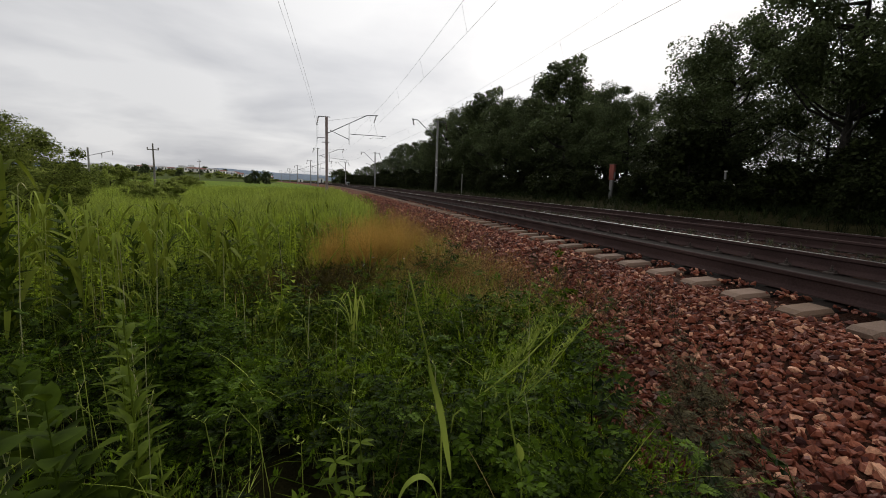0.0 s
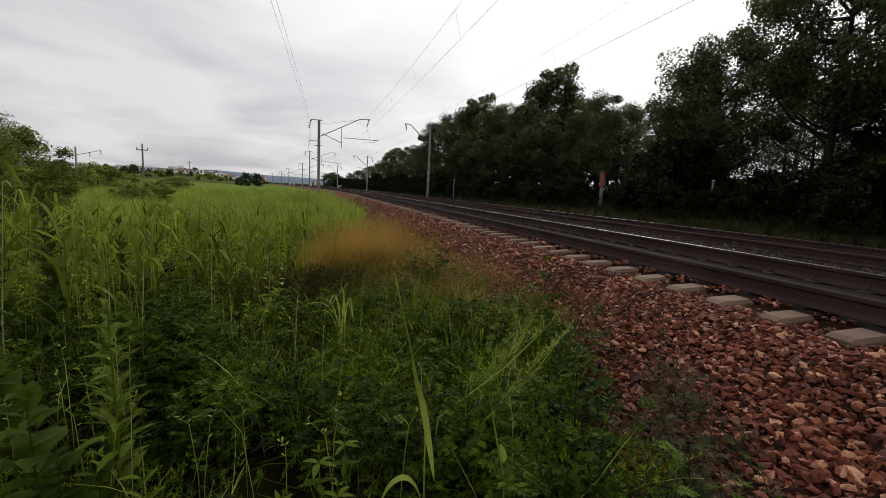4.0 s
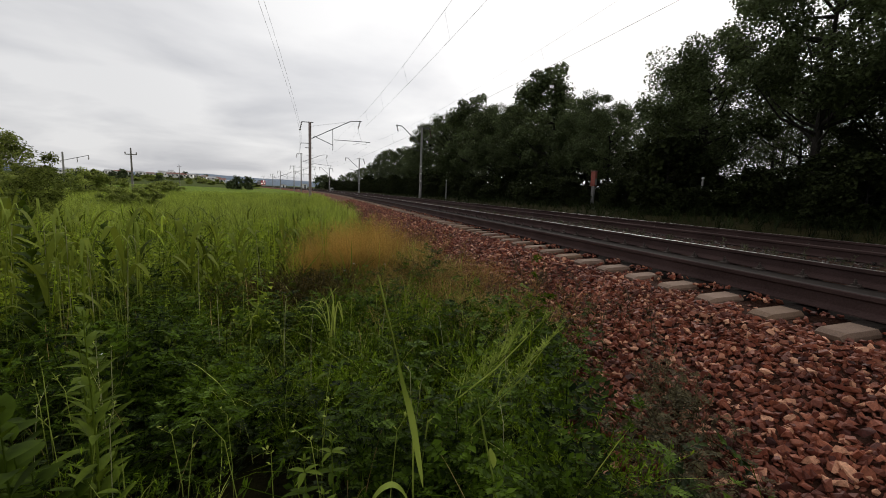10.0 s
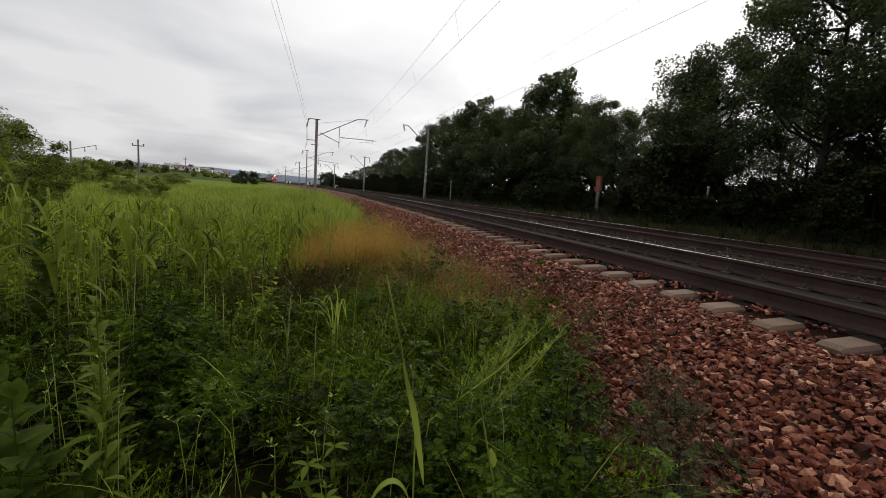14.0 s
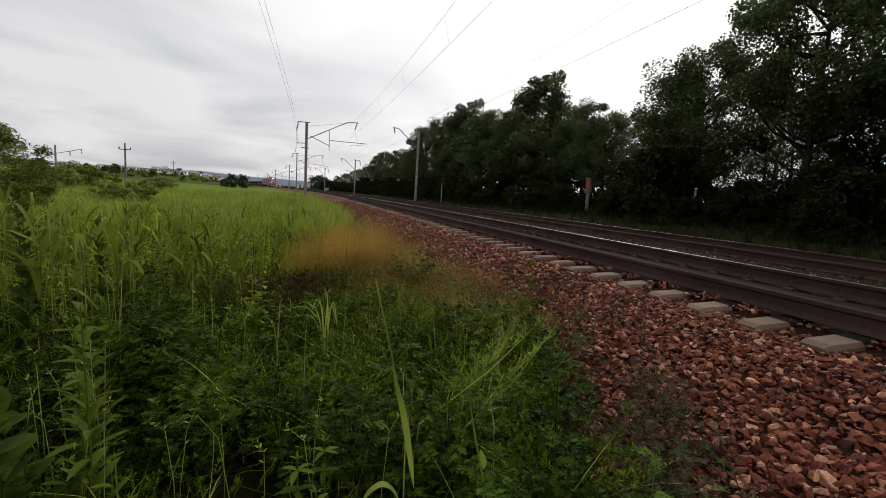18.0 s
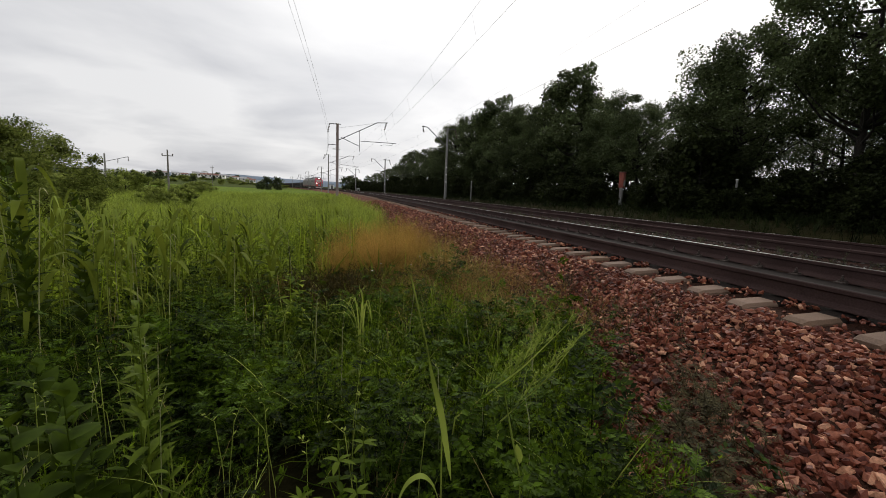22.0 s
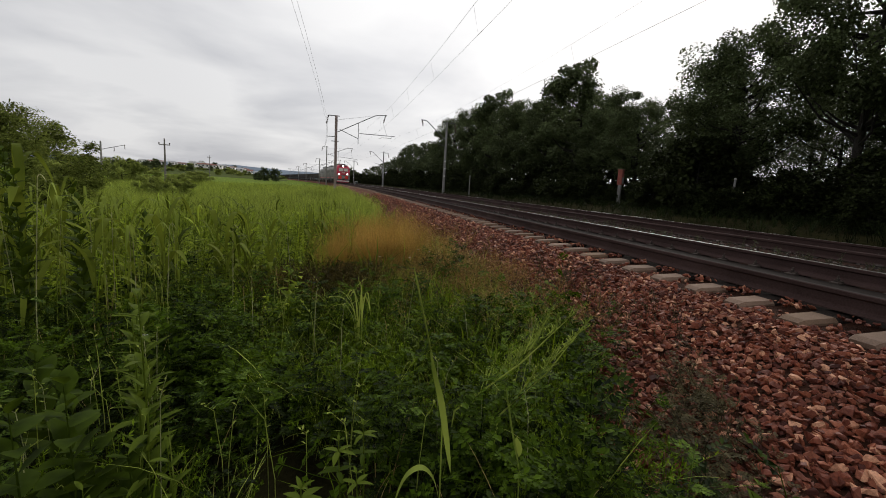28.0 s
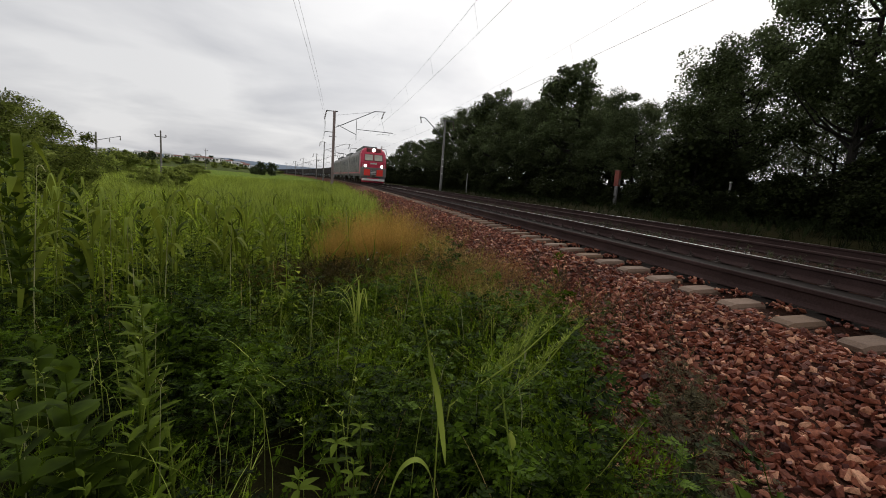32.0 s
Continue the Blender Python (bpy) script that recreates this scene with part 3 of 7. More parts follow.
# ---- tracks ----
def rail_profile():
    # half of a heavy rail section, mirrored
    half = [(0.075, 0.0), (0.075, 0.010), (0.022, 0.028), (0.010, 0.045), (0.010, 0.125), (0.036, 0.140), (0.0375, 0.172), (0.030, 0.180)]
    return half + [(-x, z) for x, z in reversed(half)]


def build_rail(parent, u, top_material, label, low):
    prof = rail_profile()
    ys = list(np.arange(-20, 40, 1.0)) + list(np.arange(40, 900, 6.0))
    bm = bmesh.new()
    rings = []
    for y in ys:
        h = heading(y)
        c = on_track(y, u)
        rings.append([bm.verts.new((c.x + a * math.cos(h), c.y + a * math.sin(h), 0.012 + b - low if b > 0.02 else 0.012 + b)) for a, b in prof])
    n = len(prof)
    for r0, r1 in zip(rings, rings[1:]):
        for k in range(n):
            fa = bm.faces.new((r0[k], r0[(k + 1) % n], r1[(k + 1) % n], r1[k]))
            if k == 7:
                fa.material_index = 1
    bmesh.ops.recalc_face_normals(bm, faces=bm.faces)
    return part("rail", bm, [M["rail"], top_material], parent, label)


def sleeper_mesh(material):
    """A concrete sleeper, deeper under the rails and sloping to rounded ends."""
    bm = bmesh.new()
    xs = [-1.40, -1.34, -1.02, -0.92, -0.68, -0.55, 0, 0.55, 0.68, 0.92, 1.02, 1.34, 1.40]
    tops = [-0.055, -0.028, -0.012, 0.0, 0.0, -0.03, -0.04, -0.03, 0.0, 0.0, -0.012, -0.028, -0.055]
    wides = [0.105, 0.118, 0.12, 0.12, 0.12, 0.115, 0.11, 0.115, 0.12, 0.12, 0.12, 0.118, 0.105]
    rings = []
    for x, t, w in zip(xs, tops, wides):
        rings.append([bm.verts.new(p) for p in ((x, -w - 0.02, -0.2), (x, -w, t - 0.03), (x, -w + 0.028, t), (x, w - 0.028, t), (x, w, t - 0.03), (x, w + 0.02, -0.2))])
    for a, b in zip(rings, rings[1:]):
        for k in range(5):
            bm.faces.new((a[k], b[k], b[k + 1], a[k + 1]))
    bm.faces.new(rings[0])
    bm.faces.new(list(reversed(rings[-1])))
    bmesh.ops.recalc_face_normals(bm, faces=bm.faces)
    me = bpy.data.meshes.new("sleeper")
    bm.to_mesh(me)
    bm.free()
    me.materials.append(material)
    # oil and brake dust blacken the middle between the rails
    me.materials.append(M["oily"])
    for p in me.polygons:
        p.material_index = int(abs(p.center.x) < 0.98)
    return me


def clip_mesh():
    """Rail fastening: clamp plate, bolt and nut."""
    bm = bmesh.new()
    box(bm, 0.055, 0.16, -0.06, 0.06, 0.0, 0.022, 0.004)
    box(bm, 0.06, 0.105, -0.045, 0.045, 0.020, 0.042, 0.005)
    bmesh.ops.create_cone(bm, cap_ends=True, segments=6, radius1=0.022, radius2=0.022, depth=0.03, matrix=Matrix.Translation((0.10, 0, 0.055)))
    bmesh.ops.create_cone(bm, cap_ends=True, segments=8, radius1=0.011, radius2=0.011, depth=0.05, matrix=Matrix.Translation((0.10, 0, 0.075)))
    me = bpy.data.meshes.new("fastening")
    bm.to_mesh(me)
    bm.free()
    me.materials.append(M["iron"])
    return me


SLEEPER_STEP, SLEEPER_FIRST = 0.545, 2.26


def build_track(u0, name, label, near_rail, far_rail, sleeper_material, low=0.0):
    thing = empty(name, label, "railway track", "railway tracks", kind="structure")
    build_rail(thing, u0 - 0.7975, near_rail, "rusty steel rail with a worn head", low)
    build_rail(thing, u0 + 0.7975, far_rail, "rusty steel rail with a polished head", low - 0.016)
    sm, cm = sleeper_mesh(sleeper_material), clip_mesh()
    rnd = random.Random(5 + int(u0))
    far_v = []
    tv = np.array([v.co for v in sm.vertices])
    k = -40
    y = SLEEPER_FIRST + SLEEPER_STEP * k
    while y < 420:
        h = heading(y)
        c = on_track(y, u0)
        if y < 45:
            s = new("sleeper", sm)
            s.parent = thing
            s.matrix_basis = Matrix.Translation((c.x, c.y, rnd.uniform(-0.006, 0.006) - low)) @ Matrix.Rotation(h + rnd.uniform(-0.012, 0.012), 4, "Z")
            if -2 < y < 22:
                for off in (-0.7975, 0.7975):
                    for turn in ((0, math.pi) if off > 0 else (0,)):
                        q = new("fastening", cm)
                        q.parent = s
                        q.matrix_basis = Matrix.Translation((off, 0, 0)) @ Matrix.Rotation(turn, 4, "Z")
        else:
            far_v.append((c.x, c.y, -low, h))
        k += 1
        y = SLEEPER_FIRST + SLEEPER_STEP * k
    far_v = np.array(far_v)
    quads = np.array([list(p.vertices) for p in sm.polygons if len(p.vertices) == 4])
    v, f = scatter((tv, quads), far_v[:, :3], far_v[:, 3], np.ones(len(far_v)))
    tagged(np_part("distant_sleepers", v, f, sleeper_material, thing), kind="stuff")


build_track(0.0, "track_1", "railway track on concrete sleepers in reddish ballast", M["rail_dull"], M["rail_top"], M["concrete"])
build_track(4.1, "track_2", "second railway track beside weedy ballast", M["rail"], M["rail_top"], M["grimy"])


# ---- ballast stones ----
def stone_templates(count=14, points=9):
    out = []
    rnd = random.Random(3)
    for _ in range(count):
        bm = bmesh.new()
        squash = (rnd.uniform(0.75, 1.15), rnd.uniform(0.6, 1.0), rnd.uniform(0.45, 0.8))
        for _ in range(points):
            p = Vector([rnd.gauss(0, 1) for _ in range(3)]).normalized() * rnd.uniform(0.85, 1.0)
            bm.verts.new((p.x * squash[0], p.y * squash[1], p.z * squash[2]))
        bmesh.ops.convex_hull(bm, input=bm.verts)
        for v in [v for v in bm.verts if not v.link_faces]:
            bm.verts.remove(v)
        bmesh.ops.triangulate(bm, faces=bm.faces)
        bm.verts.index_update()
        out.append((np.array([v.co for v in bm.verts]), np.array([[v.index for v in f.verts] for f in bm.faces])))
        bm.free()
    return out


STONES = stone_templates()


def bed_z(u):
    return np.interp(u, BED_U, BED_Z)


def build_stones():
    rng = np.random.default_rng(11)
    spots = []

    def fill(u0, u1, y0, y1, per_m2, size0, size1):
        n = int((u1 - u0) * (y1 - y0) * per_m2)
        u, y = rng.uniform(u0, u1, n), rng.uniform(y0, y1, n)
        spots.append(np.stack([u, y, rng.uniform(size0 * 0.8, size1, n) * np.where(rng.random(n) < 0.14, 1.28, 1)], -1))

    fill(-3.6, -1.36, 0.4, 5.0, 1200, 0.021, 0.040)
    fill(-3.6, -1.36, 5.0, 10.0, 820, 0.022, 0.042)
    fill(-3.4, -1.36, 10.0, 20.0, 380, 0.025, 0.045)
    fill(-3.1, -1.36, 20.0, 40.0, 150, 0.030, 0.052)
    fill(-1.4, -0.90, 0.8, 10.0, 420, 0.017, 0.032)
    fill(-1.1, -0.90, 10.0, 24.0, 260, 0.018, 0.032)
    fill(0.9, 2.9, 2.0, 16.0, 90, 0.022, 0.038)
    fill(2.9, 6.2, 4.0, 22.0, 60, 0.024, 0.042)
    fill(-3.6, -1.36, -8.0, 0.4, 420, 0.026, 0.048)
    fill(-4.0, -3.5, -12.0, 1.2, 110, 0.024, 0.044)
    fill(-1.4, -0.86, -8.0, 0.8, 200, 0.018, 0.032)
    fill(-0.66, 0.66, -8.0, 0.0, 40, 0.014, 0.026)
    fill(0.9, 6.2, -8.0, 3.0, 70, 0.024, 0.042)
    fill(-3.4, -1.36, -20.0, -8.0, 120, 0.030, 0.050)
    fill(-1.3, 6.2, -20.0, -8.0, 40, 0.028, 0.048)
    p = np.concatenate(spots)
    pale = np.stack([rng.uniform(1.2, 3.0, 90), 2 + 14 * rng.random(90), rng.uniform(0.016, 0.034, 90)], -1)
    pv, pf = scatter(STONES[4], np.stack([axis_x(pale[:, 1]) + pale[:, 0], pale[:, 1], bed_z(pale[:, 0]) + 0.01], -1), rng.uniform(0, 6.28, 90), pale[:, 2])
    tagged(np_part("pale_pebbles", pv, pf, M["petal"], ballast), "scattered whitish pebbles between the tracks", kind="stuff")
    u, y, r = p.T
    # leave the sleepers' tops clear
    along = np.abs(((y - SLEEPER_FIRST) / SLEEPER_STEP + 0.5) % 1.0 - 0.5) * SLEEPER_STEP
    on_sleeper = (along < 0.14) & (np.abs(u) < 1.45) & (u < -0.84)
    p = p[~on_sleeper]
    u, y, r = p.T
    lift = rng.uniform(-0.5, 0.95, len(u)) * r
    z = np.where((u > -1.12) & (u < -0.86), 0.0, bed_z(u)) + lift
    x = axis_x(y) + u
    pos = np.stack([x, y, z], -1)
    kinds = rng.integers(0, len(STONES), len(u))
    # the stones of one stretch beside the sleepers are single pieces
    near = np.where((u > -2.75) & (u < -1.5) & (y > 1.55) & (y < 2.7) & (lift > 0))[0][:300]
    single = np.zeros(len(u), bool)
    single[near] = True
    meshes = []
    for v, f in STONES:
        me = np_mesh("stone", v, f)
        me.materials.append(M["stone_part"])
        meshes.append(me)
    for i in near:
        s = new("stone", meshes[kinds[i]])
        s.parent = ballast
        s.matrix_basis = Matrix.Translation(pos[i]) @ Euler((rng.uniform(-0.7, 0.7), rng.uniform(-0.7, 0.7), rng.uniform(0, 6.28))).to_matrix().to_4x4() @ Matrix.Scale(float(r[i]) * 1.1, 4)
    for name, label, material, belongs in (("ballast_stones", "loose angular red-brown stones", "stone", u < 0.85), ("track_stones", "grimy dark stones between the tracks", "stone_grey", u >= 0.85)):
        pieces = []
        for k in range(len(STONES)):
            m = (kinds == k) & ~single & belongs
            n = int(m.sum())
            size = r[m, None] * 1.18 * np.stack([rng.uniform(0.85, 1.35, n), rng.uniform(0.75, 1.1, n), rng.uniform(0.7, 1.1, n)], -1)
            pieces.append(scatter(STONES[k], pos[m], rng.uniform(0, 6.28, n), size, rng.normal(0, 0.6, n), rng.uniform(0, 6.28, n)))
        v, f = joined(pieces)
        tagged(np_part(name, v, f, M[material], ballast), label, kind="stuff")


build_stones()


# ---- catenary masts and wires ----
def beam(name, a, b, r, material, parent, sides=6, label=""):
    return tube(name, [a, b], r, material, parent, sides, label)


def insulator(parent, top, length, lean=(0, 0, 0)):
    """A string of glazed discs."""
    pts, rad = [], []
    n = 5
    for k in range(n):
        for dz, r in ((0.0, 0.03), (0.25, 0.11), (0.5, 0.10), (0.75, 0.03)):
            q = (k + dz) / n
            pts.append((top[0] + lean[0] * q, top[1] + lean[1] * q, top[2] - length * q + lean[2] * q))
            rad.append(r)
    return tube("insulator", pts, rad, M["glass_green"], parent, 8, "string of brown glazed discs")


def catenary_mast(y, u, height, side, reach, full=True, material="mast", label="weathered catenary mast with a cantilever arm"):
    """side: 1 when the arm reaches to the right."""
    base = on_track(y, u)
    base.z = float(ground_z(base.x, base.y)) - 0.1
    thing = empty("catenary_mast", label, "catenary mast", "catenary masts", m=Matrix.Translation(base) @ Matrix.Rotation(heading(y), 4, "Z"))
    H, s = height - base.z, side
    if full:
        # two channels joined by battens
        for dx in (-0.125, 0.125):
            bm = boxed(dx - 0.045, dx + 0.045, -0.14, 0.14, 0, H, 0.012)
            part("channel", bm, M[material], thing)
        for k in range(int(H / 0.9)):
            part("batten", boxed(-0.12, 0.12, -0.147, 0.147, 0.4 + 0.9 * k, 0.52 + 0.9 * k), M[material], thing)
        part("web_plate", boxed(-0.075, 0.075, -0.10, 0.10, 0.3, H - 0.05), M[material], thing)
        part("footing", boxed(-0.4, 0.4, -0.4, 0.4, -0.3, 0.35, 0.03), M["mast_concrete"], thing)
    else:
        tube("shaft", [(0, 0, 0), (0, 0, H * 0.5), (0, 0, H)], [0.175, 0.145, 0.115], M["mast_concrete"], thing, 10)
        part("cap", boxed(-0.17, 0.17, -0.17, 0.17, H, H + 0.05, 0.01), M["mast_concrete"], thing)
    part("crossarm", boxed(*sorted((-s * 1.05, s * 0.45)), -0.05, 0.05, H - 0.12, H - 0.03, 0.008), M["steel"], thing)
    insulator(thing, (-s * 1.0, 0, H - 0.12), 1.1, (-s * 0.25, 0, 0))
    if full:
        part("side_arm", boxed(*sorted((-s * 1.15, s * 0.2)), -0.04, 0.04, H - 2.78, H - 2.71), M["steel"], thing)
        part("hook", boxed(*sorted((-s * 1.17, -s * 1.11)), -0.03, 0.03, H - 2.98, H - 2.75), M["steel"], thing)
        part("clamp", boxed(-0.62, 0.35, -0.05, 0.05, H - 3.35, H - 3.27), M["steel"], thing)
    k = reach / 6.4
    lift = 0.55 if full else 0.0
    # raised cantilever tube, strut, drop rod, registration tube
    tube("cantilever", [(s * 0.2, 0, H - 2.1), (s * 5.4 * k, 0, H - 0.05 + lift * 0.95), (s * 6.9 * k, 0, H + 0.02 + lift)], 0.055, M["steel"], thing)
    if s > 0:
        beam("tie_rod", (s * 0.2, 0, H - 0.55), (s * 5.4 * k, 0, H - 0.1 + lift * 0.95), 0.012, M["steel"], thing, 4)
        beam("strut", (s * 0.45, 0, H - 1.75), (s * 2.95 * k, 0, H - 2.75), 0.045, M["steel"], thing)
        beam("drop_rod", (s * 3.0 * k, 0, H - 0.95 + lift * 0.5), (s * 3.0 * k, 0, H - 3.45), 0.04, M["steel"], thing)
        beam("registration_tube", (s * 3.15 * k, 0, H - 2.35 + lift * 0.5), (s * 8.1 * k, 0, H - 2.75 + lift * 1.2), 0.045, M["steel"], thing)
        beam("steady_arm", (s * 7.6 * k, 0, H - 2.75 + lift * 1.2), (s * 7.55 * k, 0, H - 3.05 + lift * 1.2), 0.025, M["steel"], thing, 4)
        tube("contact_arm", [(s * 7.55 * k, 0, H - 3.05 + lift * 1.2), (s * 6.3 * k, 0, H - 3.02 + lift * 1.2), (s * 5.8 * k, 0, H - 3.2 + lift * 1.2)], 0.02, M["steel"], thing, 4)
        beam("hanger", (s * 6.4 * k, 0, H - 1.0 + lift), (s * 6.9 * k, 0, H - 2.6 + lift), 0.012, M["steel"], thing, 4)
        insulator(thing, (s * 6.7 * k, 0, H + lift), 1.0, (-s * 0.3 * k, 0, 0))
    else:
        insulator(thing, (s * 6.7 * k, 0, H + lift), 0.7, (-s * 0.3 * k, 0, 0))
        beam("registration_tube", (s * 0.15, 0, H - 2.9), (s * 4.6 * k, 0, H - 2.45), 0.035, M["steel"], thing)
        for z in (2.2, 3.1, 4.0):
            part("plate", boxed(-0.08, 0.08, -0.175, -0.135, z, z + 0.16, 0.01), M["loco_white"], thing, "small white plate")
    return thing


catenary_mast(61, -4.5, 9.25, 1, 6.15)
for y, u, h in ((120, -3.1, 9.3), (147, -3.1, 7.3), (202, -3.1, 7.3), (238, -3.1, 6.7), (300, -3.1, 6.7)):
    catenary_mast(y, u, h, 1, 6.2, full=False, label="slender concrete catenary mast by the curve")
for y, u, h in ((54, 8.55, 8.7), (102, 8.4, 7.7), (150, 8.2, 7.3)):
    catenary_mast(y, u, h, -1, 3.0, full=False, label="grey concrete catenary mast before the trees")


def wire(name, pts, r, label, group=""):
    v, f = tube_np(pts, r, 4)
    ob = np_part(name, v, f, M["wire"])
    return tagged(ob, label, "overhead wire", group)


def span(u0, u1, y0, y1, z0, z1, sag, n=14):
    out = []
    for k in range(n + 1):
        q = k / n
        y = y0 + (y1 - y0) * q
        p = on_track(y, u0 + (u1 - u0) * q)
        out.append((p.x, p.y, z0 + (z1 - z0) * q - 4 * sag * q * (1 - q)))
    return out


def build_wires():
    for base, zc, zm, g in ((0.0, 6.75, 8.0, "track one"), (4.2, 6.15, 7.1, "track two")):
        pts, mpts = [], []
        stops = [-4, 61, 120, 180, 240, 300]
        for a, b in zip(stops, stops[1:]):
            pts += span(base, base, a, b, zc, zc, 0.03)
            mpts += span(base - 0.25, base - 0.25, a, b, zm + 0.25, zm + 0.25, 0.55)
        wire("contact_wire", pts, 0.007, "taut copper contact wire over the rails", "contact wires")
        wire("messenger_wire", mpts, 0.0065 if base == 0.0 else 0.0045, "slack messenger wire above the contact wire", "messenger wires")
        for y in (9.5, 17.2, 25.0, 33, 41, 50):
            q = (y + 4) / 65
            zt = zm + 0.25 - 4 * 0.55 * q * (1 - q)
            a, b = on_track(y, base - 0.25), on_track(y, base)
            wire("dropper", [(a.x, a.y, zt), (b.x, b.y, zc)], 0.0035, "thin dropper between the overhead wires", "droppers")
    for du, dz in ((0.0, 0.0), (0.28, -0.02)):
        wire("feeder_wire", span(-8.15 + du, -5.75 + du * 0.6, -2, 61, 9.4, 8.1 + dz, 0.35), 0.0062, "feeder wire sagging to the mast's side", "feeder wires")
        wire("feeder_wire", span(-5.75 + du * 0.6, -4.4, 61, 120, 8.1 + dz, 8.2, 0.5), 0.013, "feeder wire sagging to the mast's side", "feeder wires")


build_wires()


# ---- trees ----
def leaf_quad(w=0.5, fold=0.12):
    """A lobed leaf of unit length in two halves."""
    v = np.array([(0, 0, 0), (0.30, w * 0.75, fold), (0.62, w, fold * 0.7), (1.0, 0, -0.05), (0.62, -w, fold * 0.7), (0.30, -w * 0.75, fold)], float)
    f = np.array([(0, 3, 2, 1), (0, 5, 4, 3)])
    return v, f


LEAF = leaf_quad()
WILLOW = leaf_quad(0.16, 0.05)


def random_leaves(rng, centres, radii, count, size, flat=0.5, shape=LEAF):
    """Leaves thrown into clumps about the given centres."""
    pick = rng.integers(0, len(centres), count)
    d = rng.normal(0, 1, (count, 3))
    d /= np.linalg.norm(d, axis=1)[:, None]
    rad = radii[pick] * rng.uniform(0.25, 1.0, count) ** 0.6
    p = centres[pick] + d * rad[:, None] * np.array([1, 1, 0.75])
    return scatter(shape, p, rng.uniform(0, 6.28, count), size * rng.uniform(0.6, 1.3, count), rng.normal(0.2, flat + 0.3, count), rng.uniform(0, 6.28, count))


def tree_meshes(seed, height, width, leaves, leaf_size, low=0.22, clumps=70, clump=0.095, shape=LEAF):
    """Trunk with limbs, and a crown of leaf clumps with an uneven outline."""
    rng = np.random.default_rng(seed)
    pieces, tips = [], []
    lean = rng.normal(0, 0.04, 2)
    trunk = [(lean[0] * z, lean[1] * z, z) for z in np.linspace(-0.3, height * 0.72, 7)]
    pieces.append(tube_np(trunk, np.linspace(height * 0.022, height * 0.006, 7), 8))
    n = 0
    while n < clumps:
        q = rng.uniform(low, 0.98)
        bulge = math.sin(math.pi * min(1, max(0.08, (q - low * 0.7) / (1.06 - low * 0.7))) ** 0.8) ** 0.6
        a, r = rng.uniform(0, 6.28), width * 0.5 * bulge * rng.uniform(0.35, 1.08)
        tip = np.array([math.cos(a) * r, math.sin(a) * r, height * q * rng.uniform(0.93, 1.06)])
        tips.append(tip)
        n += 1
        if n % 3 == 0:
            z0 = max(height * 0.15, tip[2] - r * rng.uniform(0.4, 0.9))
            z0 = min(z0, height * 0.68)
            start = np.array([lean[0] * z0, lean[1] * z0, z0])
            mid = (start + tip) / 2 + np.array([0, 0, -0.06 * height * rng.uniform(0, 1)]) + rng.normal(0, 0.15, 3)
            pieces.append(tube_np([start, mid, tip], [height * 0.007, height * 0.004, 0.012], 5))
    tips = np.array(tips)
    radii = height * clump * rng.uniform(0.6, 1.35, len(tips))
    lv, lf = random_leaves(rng, tips, radii, leaves, leaf_size, shape=shape)
    tv, tf = joined(pieces)
    return (tv, tf), (lv, lf)


def make_tree(name, label, category, seed, height, width, leaves, leaf_size, leaf_material, place, group="", **kw):
    (tv, tf), (lv, lf) = tree_meshes(seed, height, width, leaves, leaf_size, **kw)
    thing = empty(name, label, category, group)
    np_part("trunk", tv, tf, M["bark"], thing, smooth=True)
    np_part("crown", lv, lf, leaf_material, thing)
    thing.matrix_basis = place
    return thing


def at(x, y, turn=0.0, scale=1.0, sink=0.0):
    return Matrix.Translation((x, y, float(ground_z(x, y)) - sink)) @ Matrix.Rotation(turn, 4, "Z") @ Matrix.Scale(scale, 4)


